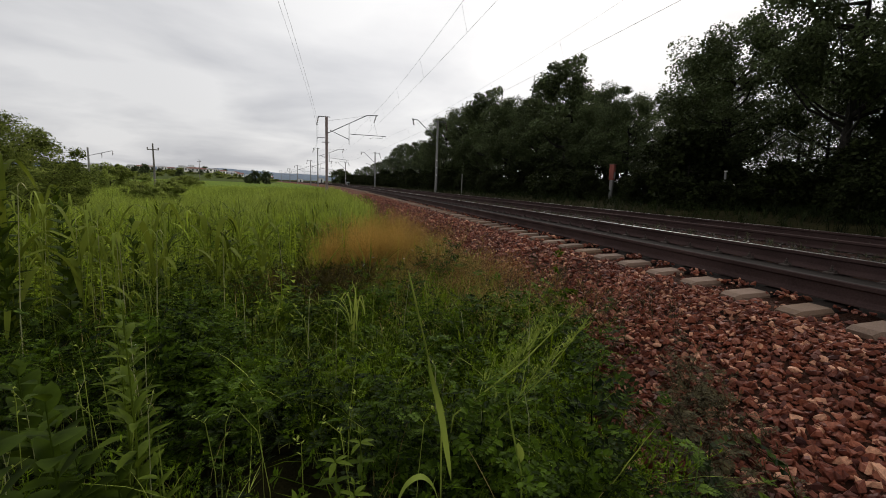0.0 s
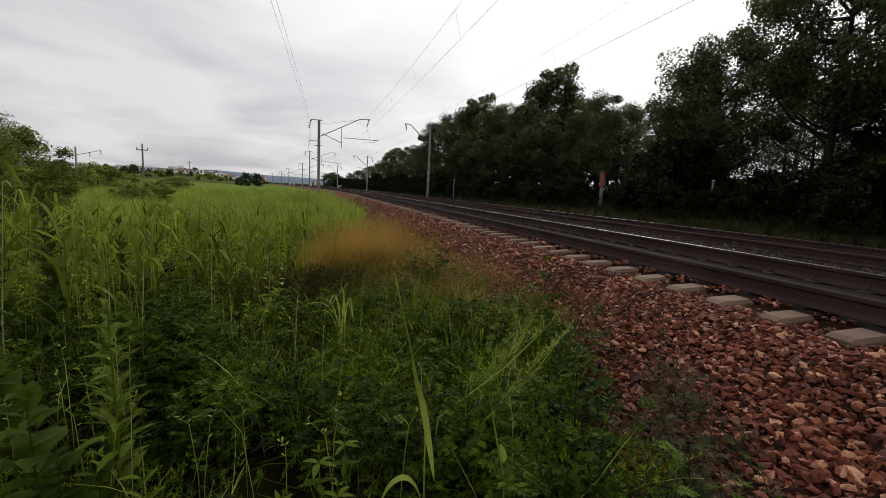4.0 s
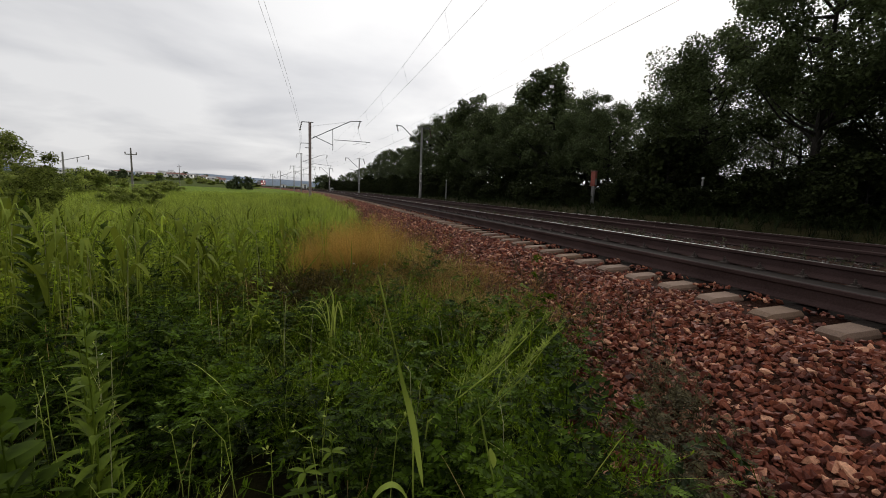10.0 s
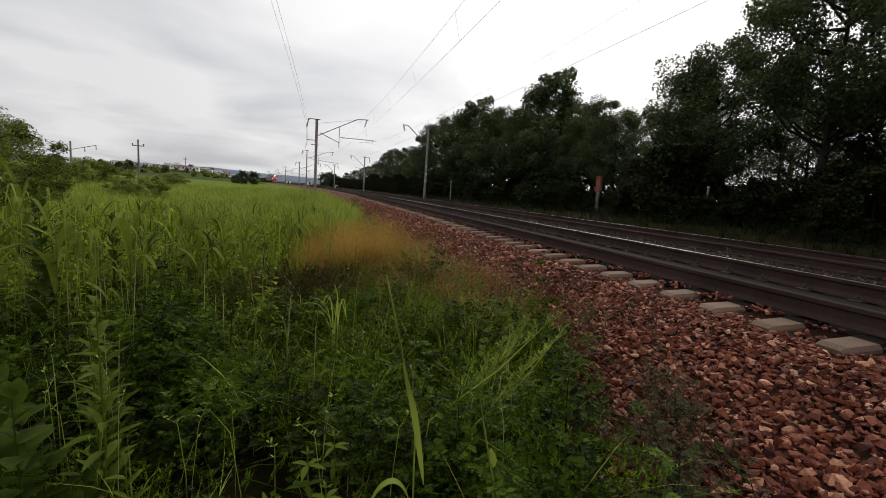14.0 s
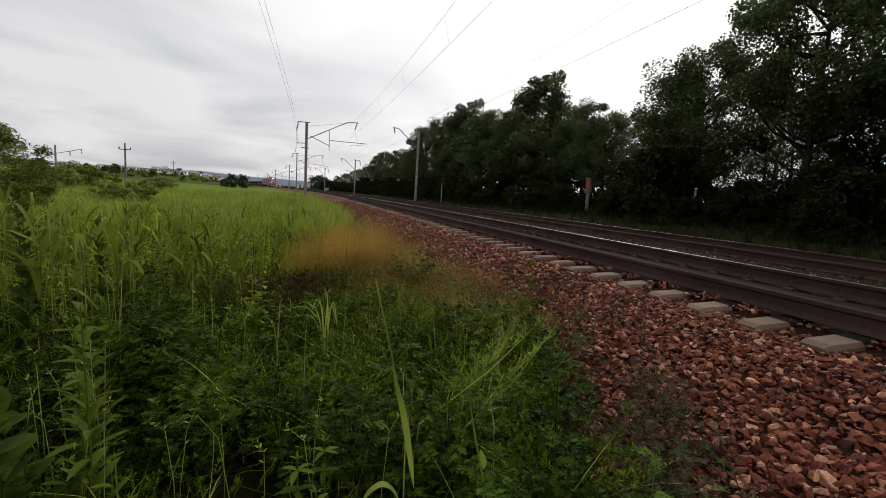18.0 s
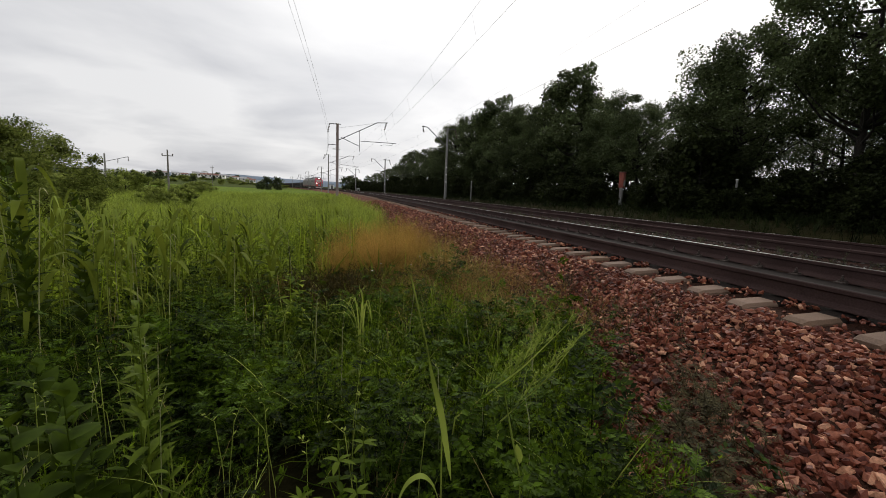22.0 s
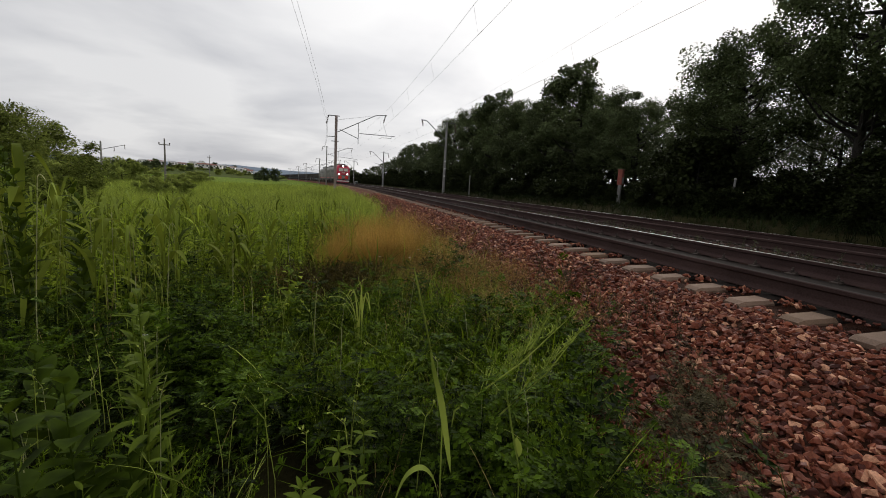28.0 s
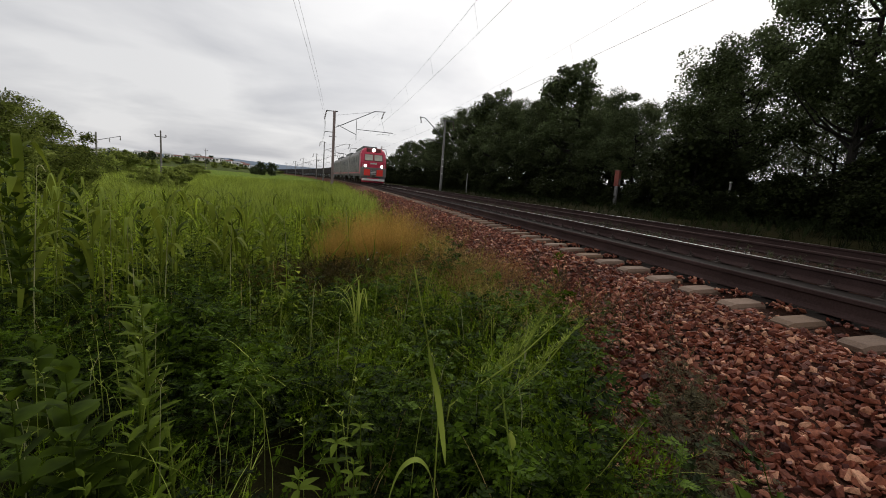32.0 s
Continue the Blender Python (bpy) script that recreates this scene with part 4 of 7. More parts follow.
def build_trees():
    label = "dark full-crowned broadleaf tree in the lineside belt"
    a = make_tree("tree", label, "tree", 1, 12.0, 9.5, 44000, 0.145, M["leaf_tree"], at(20.1, 19.4, 0.3, 0.74), "lineside trees", low=0.27, clumps=125, clump=0.083)
    b = make_tree("tree", label, "tree", 2, 12.0, 9.0, 48000, 0.140, M["leaf_tree"], at(19.9, 13.8, 1.0, 1.05), "lineside trees", low=0.33, clumps=130, clump=0.073)
    c = make_tree("tree", "tall tree with an open ragged top above the belt", "tree", 3, 13.0, 8.5, 26000, 0.21, M["leaf_tree"], at(21.2, 39.5, 0.0, 0.95), "lineside trees", low=0.18, clumps=80, clump=0.08)
    d = make_tree("tree", "thinly leaved tree with sky showing between its twigs", "tree", 5, 12.0, 9.5, 13000, 0.15, M["leaf_tree"], at(31.0, 23.5, 2.5, 0.8), "lineside trees", low=0.12, clumps=120, clump=0.085)
    for x, y, s, turn in ((24.5, 17.5, 0.55, 3.5), (26.0, 16.0, 0.6, 1.2), (28.5, 22.0, 0.6, 4.1)):
        copy_thing(d, at(x, y, turn)).scale = (s, s, s)
    # near ones, then the belt along the curve: x, y, scale, turn, kind
    b.scale = (0.82, 0.82, 1.05)
    rows = [(19.8, 6.9, 1.0, 2.0, a), (27, 9, 1.05, 1.5, a), (25.0, 14.2, 0.66, 5.2, b), (22.6, 23.4, 0.66, 2.0, b), (30, 52, 0.9, 3.0, a), (21.5, 29.5, 0.60, 0.4, a), (22.5, 33.8, 0.72, 3.0, b), (35, 36, 0.72, 0.3, a)]
    rows += [(27, 34, 0.45, 4.0, a), (28, 45, 0.8, 5.0, b), (21.3, 45.0, 0.80, 1.0, b), (21.2, 51.5, 0.90, 2.2, a), (20.6, 60.0, 1.03, 0.0, c), (26, 58, 0.9, 1.0, a),
            (20.0, 68.0, 1.0, 3.3, a), (19.3, 77.0, 1.0, 4.1, b), (25, 74, 1.0, 2.0, b), (19.0, 87.0, 0.75, 5.2, a), (18.4, 98.0, 0.79, 0.7, b), (17.6, 112.0, 0.85, 1.7, a),
            (22.5, 105.0, 0.8, 1.2, a), (17.0, 126.0, 0.76, 2.8, b), (16.2, 142.0, 0.64, 3.9, a), (14.5, 160.0, 0.62, 5.0, b), (12.5, 182.0, 0.55, 0.9, a), (10.5, 205.0, 0.5, 2.2, b), (20, 4.5, 1.1, 4.4, b), (21, -2, 1.1, 3.4, a)]
    for x, y, s, turn, kind in rows:
        copy_thing(kind, at(x, y, turn, 1.0)).scale = (s, s, s)
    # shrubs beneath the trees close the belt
    sh = make_tree("shrub", "dense shrub beneath the lineside trees, leaves coloured dark for shade", "shrub", 7, 3.4, 4.4, 7600, 0.19, M["leaf_shrub"], at(22.0, 33.0), "understory shrubs", low=0.02, clumps=60, clump=0.16)
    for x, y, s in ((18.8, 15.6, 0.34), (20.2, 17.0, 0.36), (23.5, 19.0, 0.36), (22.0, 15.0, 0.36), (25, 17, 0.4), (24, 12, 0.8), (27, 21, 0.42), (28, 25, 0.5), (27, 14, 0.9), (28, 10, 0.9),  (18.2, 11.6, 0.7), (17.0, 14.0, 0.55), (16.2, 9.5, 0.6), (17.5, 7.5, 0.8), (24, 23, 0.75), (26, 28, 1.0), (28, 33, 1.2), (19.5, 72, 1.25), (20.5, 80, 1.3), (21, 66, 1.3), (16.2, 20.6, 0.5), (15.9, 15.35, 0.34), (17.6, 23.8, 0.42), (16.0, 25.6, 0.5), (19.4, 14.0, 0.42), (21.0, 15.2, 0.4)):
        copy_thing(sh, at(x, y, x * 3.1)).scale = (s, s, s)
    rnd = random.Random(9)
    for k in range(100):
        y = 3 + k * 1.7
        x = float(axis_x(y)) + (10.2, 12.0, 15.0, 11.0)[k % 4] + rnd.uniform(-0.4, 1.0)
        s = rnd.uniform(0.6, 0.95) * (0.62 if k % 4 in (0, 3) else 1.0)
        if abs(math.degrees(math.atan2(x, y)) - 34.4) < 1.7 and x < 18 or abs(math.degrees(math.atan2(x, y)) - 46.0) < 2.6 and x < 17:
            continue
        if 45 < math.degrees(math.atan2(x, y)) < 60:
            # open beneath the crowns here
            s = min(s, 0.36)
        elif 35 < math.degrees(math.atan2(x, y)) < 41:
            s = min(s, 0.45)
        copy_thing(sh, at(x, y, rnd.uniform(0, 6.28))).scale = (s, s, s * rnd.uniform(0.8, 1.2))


build_trees()


def build_left_bushes():
    label = "bushy willow with light green upright shoots"
    bush = make_tree("willow_bush", label, "bush", 21, 2.95, 4.6, 62000, 0.085, M["leaf_bush"], at(-8.8, 13.3, 0.0, 1.04), "field bushes", low=0.16, clumps=180, clump=0.11, shape=WILLOW)
    copy_thing(bush, at(-11.6, 12.4, 2.0)).scale = (1.1, 1.1, 1.15)
    far = make_tree("field_bush", "rounded green bush out in the meadow", "bush", 22, 4.0, 6.0, 9000, 0.19, M["leaf_field"], at(-26.5, 62.0, 0.0, 0.75), "field bushes", low=0.03, clumps=60, clump=0.14)
    rows = [(-10.15, 30.0, 0.38), (-11.9, 31.4, 0.36), (-30, 66, 0.8), (-35, 70, 0.95), (-41, 78, 1.1), (-22, 70, 0.7), (-47, 88, 1.2), (-37, 95, 1.2), (-55, 100, 1.3), (-31, 105, 1.0), (-62, 112, 1.5), (-26, 92, 0.7)]
    for k, (x, y, s) in enumerate(rows):
        copy_thing(far, at(x, y, k * 1.3)).scale = (s, s, s * (0.95 if y < 55 else 0.5))
    small = make_tree("field_tree", "small round dark tree far across the meadow", "tree", 23, 7.0, 5.0, 1500, 0.62, M["leaf_tree"], at(-27.5, 170.0, 0, 0.66), "meadow trees", low=0.1, clumps=50, clump=0.13)
    for k, (x, y, s) in enumerate([(-24.0, 171, 0.66), (-30.5, 176, 0.42), (-33.5, 186, 0.38), (0.2, 188, 0.75), (2.6, 190, 0.8), (5.0, 196, 0.7), (-70, 230, 0.6), (-88, 240, 0.8), (-96, 250, 0.7), (-112, 230, 0.9), (-128, 240, 0.9)]):
        copy_thing(small, at(x, y, k * 1.1)).scale = (s, s, s)
    distant = make_tree("field_bush", "rounded dark bush on the far slope", "bush", 24, 4.0, 6.0, 900, 0.62, M["leaf_field"], at(-66.0, 262.0, 0, 0.7), "field bushes", low=0.03, clumps=50, clump=0.14)
    hedge = [(-60 - 12 * k + 5 * math.sin(k * 2.3), 285 + 14 * math.sin(k * 1.7), 0.6 + 0.25 * abs(math.sin(k * 3.1))) for k in range(16)]
    for k, (x, y, s) in enumerate(hedge):
        copy_thing(distant, at(x, y, k * 0.9)).scale = (s * 1.6, s * 1.6, s * 0.7)
    rnd = random.Random(12)
    for k in range(90):
        y = rnd.uniform(440, 620) if k % 3 else rnd.uniform(330, 385)
        x, s = y * rnd.uniform(-0.52, -0.17), rnd.uniform(0.45, 0.8) * (1.0 if k % 3 else 0.55)
        copy_thing(small if k % 2 else distant, at(x, y, k * 0.9)).scale = (s * 1.3, s * 1.3, s)
    for k in range(14):
        x, y = -44 - 10.5 * k, 350 + 20 * math.sin(k * 1.9)
        copy_thing(distant, at(x, y, k * 0.7)).scale = (1.5, 1.5, 0.5 + 0.2 * math.sin(k * 2.2))


build_left_bushes()


# ---- town, poles and small lineside things ----
def house(x, y, w, d, h, turn, roof, label):
    thing = empty("house", label, "house", "town houses", m=at(x, y, turn, 1.0, -0.4))
    part("wall", boxed(-w / 2, w / 2, -d / 2, d / 2, -1.5, h), M["plaster"], thing)
    bm = bmesh.new()
    r = h + min(w, d) * 0.3
    e = 0.4
    vs = [bm.verts.new(p) for p in ((-w / 2 - e, -d / 2 - e, h), (w / 2 + e, -d / 2 - e, h), (w / 2 + e, d / 2 + e, h), (-w / 2 - e, d / 2 + e, h), (-w / 2 - e, 0, r), (w / 2 + e, 0, r))]
    for q in ((0, 1, 5, 4), (2, 3, 4, 5), (1, 2, 5), (3, 0, 4), (3, 2, 1, 0)):
        bm.faces.new([vs[i] for i in q])
    part("roof", bm, M[roof], thing)
    n = max(2, int(w / 3.5))
    for k in range(n):
        cx = -w / 2 + w * (k + 0.5) / n
        part("window", boxed(cx - 0.6, cx + 0.6, -d / 2 - 0.04, -d / 2 + 0.05, h * 0.35, h * 0.35 + 1.3), M["window"], thing)
    return thing


def build_town():
    rnd = random.Random(4)
    spots = [(-0.452, 430, 9, 4.2, "roof_grey"), (-0.437, 432, 6, 3.2, "roof_grey"), (-0.423, 440, 7, 3.2, "roof_grey"), (-0.470, 425, 6, 3, "roof_grey"), (-0.405, 445, 6, 3, "roof_grey"),
             (-0.338, 500, 9, 4.0, "roof_grey"), (-0.327, 505, 8, 3.6, "roof_grey"), (-0.316, 495, 7, 3.4, "roof_grey"),
             (-0.289, 480, 9, 5, "roof_grey"), (-0.276, 470, 11, 3.6, "roof_red"), (-0.283, 500, 6, 7, "roof_grey"), (-0.262, 480, 9, 3.2, "roof_red"), (-0.249, 490, 9, 3.4, "roof_grey"), (-0.268, 520, 9, 4, "roof_red"),
             (-0.238, 500, 6, 3.4, "roof_grey"), (-0.227, 520, 8, 3.4, "roof_grey"), (-0.212, 520, 14, 2.6, "roof_grey"), (-0.375, 520, 8, 4, "roof_red"), (-0.39, 540, 9, 4.5, "roof_grey"), (-0.49, 520, 9, 5, "roof_red"),
             (-0.176, 520, 9, 3, "roof_grey"), (-0.300, 540, 9, 6, "roof_grey"), (-0.355, 530, 6, 4, "roof_grey")]
    spots += [(rnd.uniform(-0.36, -0.19), rnd.uniform(440, 600), rnd.uniform(6, 10), rnd.uniform(3, 4.2), rnd.choice(("roof_red", "roof_grey", "roof_red"))) for _ in range(14)]
    spots += [(rnd.uniform(-0.49, -0.38), rnd.uniform(470, 600), rnd.uniform(6, 9), rnd.uniform(3, 4.0), rnd.choice(("roof_red", "roof_grey"))) for _ in range(4)]
    spots = [(m * y * 0.9, y * 0.9, w * 0.6, h * 0.9, roof) for m, y, w, h, roof in spots]
    for x, y, w, h, roof in spots:
        house(x, y, w, w * 0.6, h * 0.8, math.atan2(x, y) * -1 + rnd.uniform(-0.3, 0.3), roof, "pale plastered town house under a red roof" if roof == "roof_red" else "pale plastered town building under a grey roof")


build_town()


def wooden_pole(x, y, top, label):
    z = float(ground_z(x, y)) - 0.2
    thing = empty("utility_pole", label, "utility pole", "utility poles", m=Matrix.Translation((x, y, z)) @ Matrix.Rotation(0.35, 4, "Z"))
    H = top - z
    tube("shaft", [(0, 0, 0), (0.02, 0, H * 0.5), (0.01, 0, H)], [0.15, 0.125, 0.09], M["wood"], thing, 8)
    part("crossarm", boxed(-0.72, 0.72, -0.05, 0.05, H - 0.95, H - 0.83, 0.008), M["wood"], thing)
    for dx in (-0.66, 0.66):
        tube("insulator", [(dx, 0, H - 0.83), (dx, 0, H - 0.74), (dx, 0, H - 0.62), (dx, 0, H - 0.55)], [0.03, 0.09, 0.08, 0.02], M["glass_green"], thing, 8)


wooden_pole(-25.6, 73.0, 5.5, "grey wooden utility pole with a single crossarm")
wooden_pole(-55.0, 205.0, 8.2, "distant wooden utility pole near the town")


def arm_pole(x, y, top):
    z = float(ground_z(x, y)) - 0.2
    thing = empty("lineside_post", "concrete post with a raised side arm and hanging insulators", "post", m=Matrix.Translation((x, y, z)) @ Matrix.Rotation(0.35, 4, "Z"))
    H = top - z
    tube("shaft", [(0, 0, 0), (0, 0, H)], [0.2, 0.15], M["mast_concrete"], thing, 8)
    beam("arm", (-0.8, 0, H - 1.9), (4.0, 0, H - 0.4), 0.06, M["steel"], thing)
    insulator(thing, (2.2, 0, H - 1.0), 0.9)
    insulator(thing, (4.0, 0, H - 0.4), 0.9)


arm_pole(-48.5, 105.0, 6.1)


def build_lineside():
    # red shed glimpsed behind the trees
    x, y = 18.3, 26.7
    shed = empty("signal_cabinet", "small red signal cabinet on a concrete plinth before shrubs", "cabinet", m=at(x, y, 0.5))
    part("wall", boxed(-0.14, 0.14, -0.16, 0.16, 1.25, 2.25, 0.02), M["brick_red"], shed)
    part("plinth", boxed(-0.09, 0.09, -0.1, 0.1, -0.2, 1.25, 0.02), M["mast_concrete"], shed)
    part("roof", boxed(-0.18, 0.18, -0.2, 0.2, 2.25, 2.31, 0.02), M["roof_red"], shed)
    part("door", boxed(-0.1, 0.1, -0.19, -0.16, 1.35, 1.75, 0.01), M["mast_concrete"], shed)
    for px, py, h, lab in ((17.0, 16.4, 1.6, "pale concrete marker post before the trees"), (13.27, 46.0, 2.0, "thin whitish post by the second track")):
        p = empty("marker_post", lab, "post", "marker posts", m=at(px, py, 0.4))
        part("shaft", boxed(-0.045, 0.045, -0.04, 0.04, -0.2, h, 0.015), M["mast_concrete"], p)
        part("cap", boxed(-0.055, 0.055, -0.05, 0.05, h, h + 0.05, 0.01), M["loco_white"], p)
    v, f = STONES[2]
    rock = np_part("rock", v * 0.3, f, M["petal"])
    rock.matrix_basis = Matrix.Translation((10.8, 63.0, float(ground_z(10.8, 63.0)) + 0.1))
    tagged(rock, "pale boulder lying beside the second track", "rock")
    for px, py, w, h in ((4.2, 150.0, 0.8, 0.75), (-6.7, 230.0, 2.2, 2.0), (-19.0, 262.0, 2.6, 2.0)):
        hut = empty("hut", "small white lineside hut far along the curve", "hut", "white huts", m=at(px, py, 0.2))
        part("wall", boxed(-w / 2, w / 2, -w / 2, w / 2, -0.3, h, 0.03), M["petal"], hut)
        part("roof", boxed(-w * 0.56, w * 0.56, -w * 0.56, w * 0.56, h, h + 0.12, 0.03), M["roof_grey"], hut)
        part("door", boxed(-0.35, 0.35, -w / 2 - 0.03, -w / 2 + 0.02, 0, h * 0.8), M["window"], hut)


build_lineside()
# ---- plants of the verge and the field ----
def blade_template(length, width, droop, segments=5, start=0.0):
    """A flat tapering blade that rises and arches over, along +x."""
    v, f = [], []
    for k in range(segments + 1):
        q = k / segments
        x = length * (q * droop * (0.35 + 0.65 * q))
        z = length * (q - 0.5 * droop * q ** 2.4)
        w = width * (0.65 + 0.9 * q) * (1 - q) ** 0.55 if q > 0 else width * 0.6
        v += [(x + start, -w, z), (x + start, w, z)]
    for k in range(segments):
        a = 2 * k
        f.append((a, a + 1, a + 3, a + 2))
    return np.array(v, float), np.array(f)


def tuft_template(seed, blades, length, width, segments=4):
    rng = np.random.default_rng(seed)
    out = []
    for _ in range(blades):
        b = blade_template(length * rng.uniform(0.5, 1.1), width * rng.uniform(0.7, 1.2), rng.uniform(0.15, 0.85), segments)
        out.append(scatter(b, np.array([[*rng.normal(0, length * 0.06, 2), -0.02]]), np.array([rng.uniform(0, 6.28)]), np.ones(1)))
    return joined(out)


def ribbon(stops, n=4, cross=(0, 1, 0), crease=0.004):
    """A creased blade through (point, half width) stops, rounded between them."""
    p = np.array([[*q, w] for q, w in stops], float)
    p = np.concatenate([2 * p[:1] - p[1:2], p, 2 * p[-1:] - p[-2:-1]])
    rows = []
    for k in range(1, len(p) - 2):
        for t in np.arange(n) / n:
            a, b, c, d = p[k - 1:k + 3]
            rows.append(0.5 * (2 * b + (c - a) * t + (2 * a - 5 * b + 4 * c - d) * t * t + (3 * b - a - 3 * c + d) * t ** 3))
    rows.append(p[-2])
    rows = np.array(rows)
    mid, w, x = rows[:, :3], np.maximum(rows[:, 3:], 0.0005), np.array(cross, float)
    fall = np.array([0, 0, -crease]) * np.minimum(w / 0.01, 1)
    v = np.stack([mid - w * x, mid + fall, mid + w * x], 1).reshape(-1, 3)
    f = [q for k in range(len(rows) - 1) for q in ((3 * k, 3 * k + 1, 3 * k + 4, 3 * k + 3), (3 * k + 1, 3 * k + 2, 3 * k + 5, 3 * k + 4))]
    return v, np.array(f)


def leaflet(w=0.3, fold=0.08):
    return np.array([(0, 0, 0), (0.5, w, fold), (1, 0, 0), (0.5, -w, fold)], float), np.array([(0, 1, 2, 3)])


def lance(w=0.2, droop=0.3, fold=0.05, coarse=False):
    """A lance-shaped leaf along +x, folded along its rib, with a curve."""
    v, f = [], []
    stops = (0.0, 0.22, 0.5, 0.78, 1.0)
    widths = (0.12, 0.8, 1.0, 0.62, 0.02)
    if coarse:
        stops, widths = (0.0, 0.4, 1.0), (0.15, 1.0, 0.02)
    for q, s in zip(stops, widths):
        z = -droop * q * q
        v += [(q, -w * s, z + fold * s), (q, 0, z), (q, w * s, z + fold * s)]
    for k in range(len(stops) - 1):
        a = 3 * k
        f += [(a, a + 1, a + 4, a + 3), (a + 1, a + 2, a + 5, a + 4)]
    return np.array(v, float), np.array(f)


def vetch_template(seed, height=0.48, leaves=9, pairs=7):
    rng = np.random.default_rng(seed)
    pieces = []
    bend = rng.normal(0, 0.10, 2)
    stem = np.array([(bend[0] * q * q * 2 + 0.02 * math.sin(7 * q), bend[1] * q * q * 2 + 0.02 * math.cos(6 * q), height * q) for q in np.linspace(0, 1, 6)])
    pieces.append(tube_np(stem, np.linspace(0.0022, 0.0012, 6), 3))
    lf = leaflet(0.30)
    for k in range(leaves):
        q = 0.25 + 0.75 * (k + 0.5) / leaves
        o = np.array([np.interp(q, np.linspace(0, 1, 6), stem[:, i]) for i in range(3)])
        a, up = k * 2.4 + rng.uniform(-0.5, 0.5), rng.uniform(0.1, 0.6)
        length = rng.uniform(0.075, 0.125)
        pos, turn, tilt, size = [], [], [], []
        for p in range(pairs):
            r = length * (0.15 + 0.85 * p / pairs)
            c = o + np.array([math.cos(a) * r * math.cos(up), math.sin(a) * r * math.cos(up), r * math.sin(up) - r * r * 1.5])
            for side in (1, -1):
                pos.append(c)
                turn.append(a + side * rng.uniform(1.0, 1.35))
                tilt.append(rng.normal(-0.15, 0.25))
                size.append(rng.uniform(0.025, 0.037) * (1 - 0.35 * p / pairs))
        turn = np.array(turn)
        pieces.append(scatter(lf, np.array(pos), turn, np.array(size), np.array(tilt), turn))
        end = o + np.array([math.cos(a) * length, math.sin(a) * length, length * up * 0.5])
        pieces.append(tube_np([o, (o + end) / 2 + (0, 0, 0.006), end], 0.0008, 3))
    return joined(pieces)


def feathery_template(seed, height=0.42, branches=9):
    """A weed of fine upright twigs with many narrow leaflets."""
    rng = np.random.default_rng(seed)
    pieces, lf = [], leaflet(0.13, 0.03)
    pieces.append(tube_np([(0, 0, 0), (0.01, 0.0, height * 0.5), (0, 0.01, height)], [0.003, 0.002, 0.001], 3))
    for k in range(branches):
        z0 = height * (0.15 + 0.8 * k / branches)
        a, up = k * 2.4, rng.uniform(0.5, 1.1)
        length = height * rng.uniform(0.22, 0.42)
        d = np.array([math.cos(a) * math.cos(up), math.sin(a) * math.cos(up), math.sin(up)])
        o = np.array([0, 0, z0])
        pieces.append(tube_np([o, o + d * length], [0.0015, 0.0007], 3))
        n = 12
        q = rng.uniform(0.15, 1, n)
        turn = rng.uniform(0, 6.28, n)
        pieces.append(scatter(lf, o + d * (q * length)[:, None], turn, rng.uniform(0.018, 0.036, n), rng.normal(-0.6, 0.4, n), turn))
    return joined(pieces)


def goosefoot_template(seed, height=0.7, leaves=20, size=0.12, w=0.2, coarse=False):
    rng = np.random.default_rng(seed)
    pieces = [tube_np([(0, 0, 0), (0.02, 0, height * 0.5), (0, 0.02, height)], [0.006, 0.0045, 0.002], 5)]
    for k in range(leaves):
        q = 0.15 + 0.85 * k / leaves
        a = k * 2.4 + rng.uniform(-0.3, 0.3)
        s = size * (1.15 - 0.75 * q) * rng.uniform(0.8, 1.2)
        t = scatter(lance(w, rng.uniform(0.05, 0.45), coarse=coarse), np.array([[0, 0, height * q]]), np.array([a]), np.array([s]), np.array([-rng.uniform(0.15, 0.75)]), np.array([a]))
        pieces.append(t)
    return joined(pieces)


def reed_template(seed, height=1.25, leaves=6, wide=0.0125, reach=0.34):
    rng = np.random.default_rng(seed)
    pieces = [tube_np([(0, 0, 0), (0.03, 0.01, height * 0.5), (0.05, 0.0, height)], [0.006, 0.005, 0.002], 4)]
    for k in range(leaves):
        z0 = height * (0.2 + 0.75 * k / leaves)
        a = k * 2.8 + rng.uniform(-0.6, 0.6)
        b = blade_template(height * reach * rng.uniform(0.77, 1.23), wide, rng.uniform(0.5, 1.35), 6)
        pieces.append(scatter(b, np.array([[0.04 * z0, 0, z0]]), np.array([a]), np.ones(1)))
    return joined(pieces)


def panicle_template(seed, height=0.95):
    """Thin stems with loose seed heads."""
    rng = np.random.default_rng(seed)
    stems, heads, lf = [], [], leaflet(0.35, 0.1)
    for k in range(5):
        lean = rng.normal(0, 0.09, 2)
        h = height * rng.uniform(0.7, 1.1)
        top = np.array([lean[0], lean[1], h])
        stems.append(tube_np([(0, 0, 0), top * 0.5 + (0, 0, 0.03), top], [0.002, 0.0016, 0.0008], 3))
        n = 84
        q = rng.uniform(0.66, 1.0, n)
        spread = 0.065 * np.sin(np.pi * np.clip((q - 0.60) / 0.45, 0, 1))
        p = top * q[:, None] + rng.normal(0, 1, (n, 3)) * spread[:, None]
        turn = rng.uniform(0, 6.28, n)
        heads.append(scatter(lf, p, turn, rng.uniform(0.006, 0.013, n), rng.normal(-0.8, 0.4, n), turn))
    return joined(stems), joined(heads)


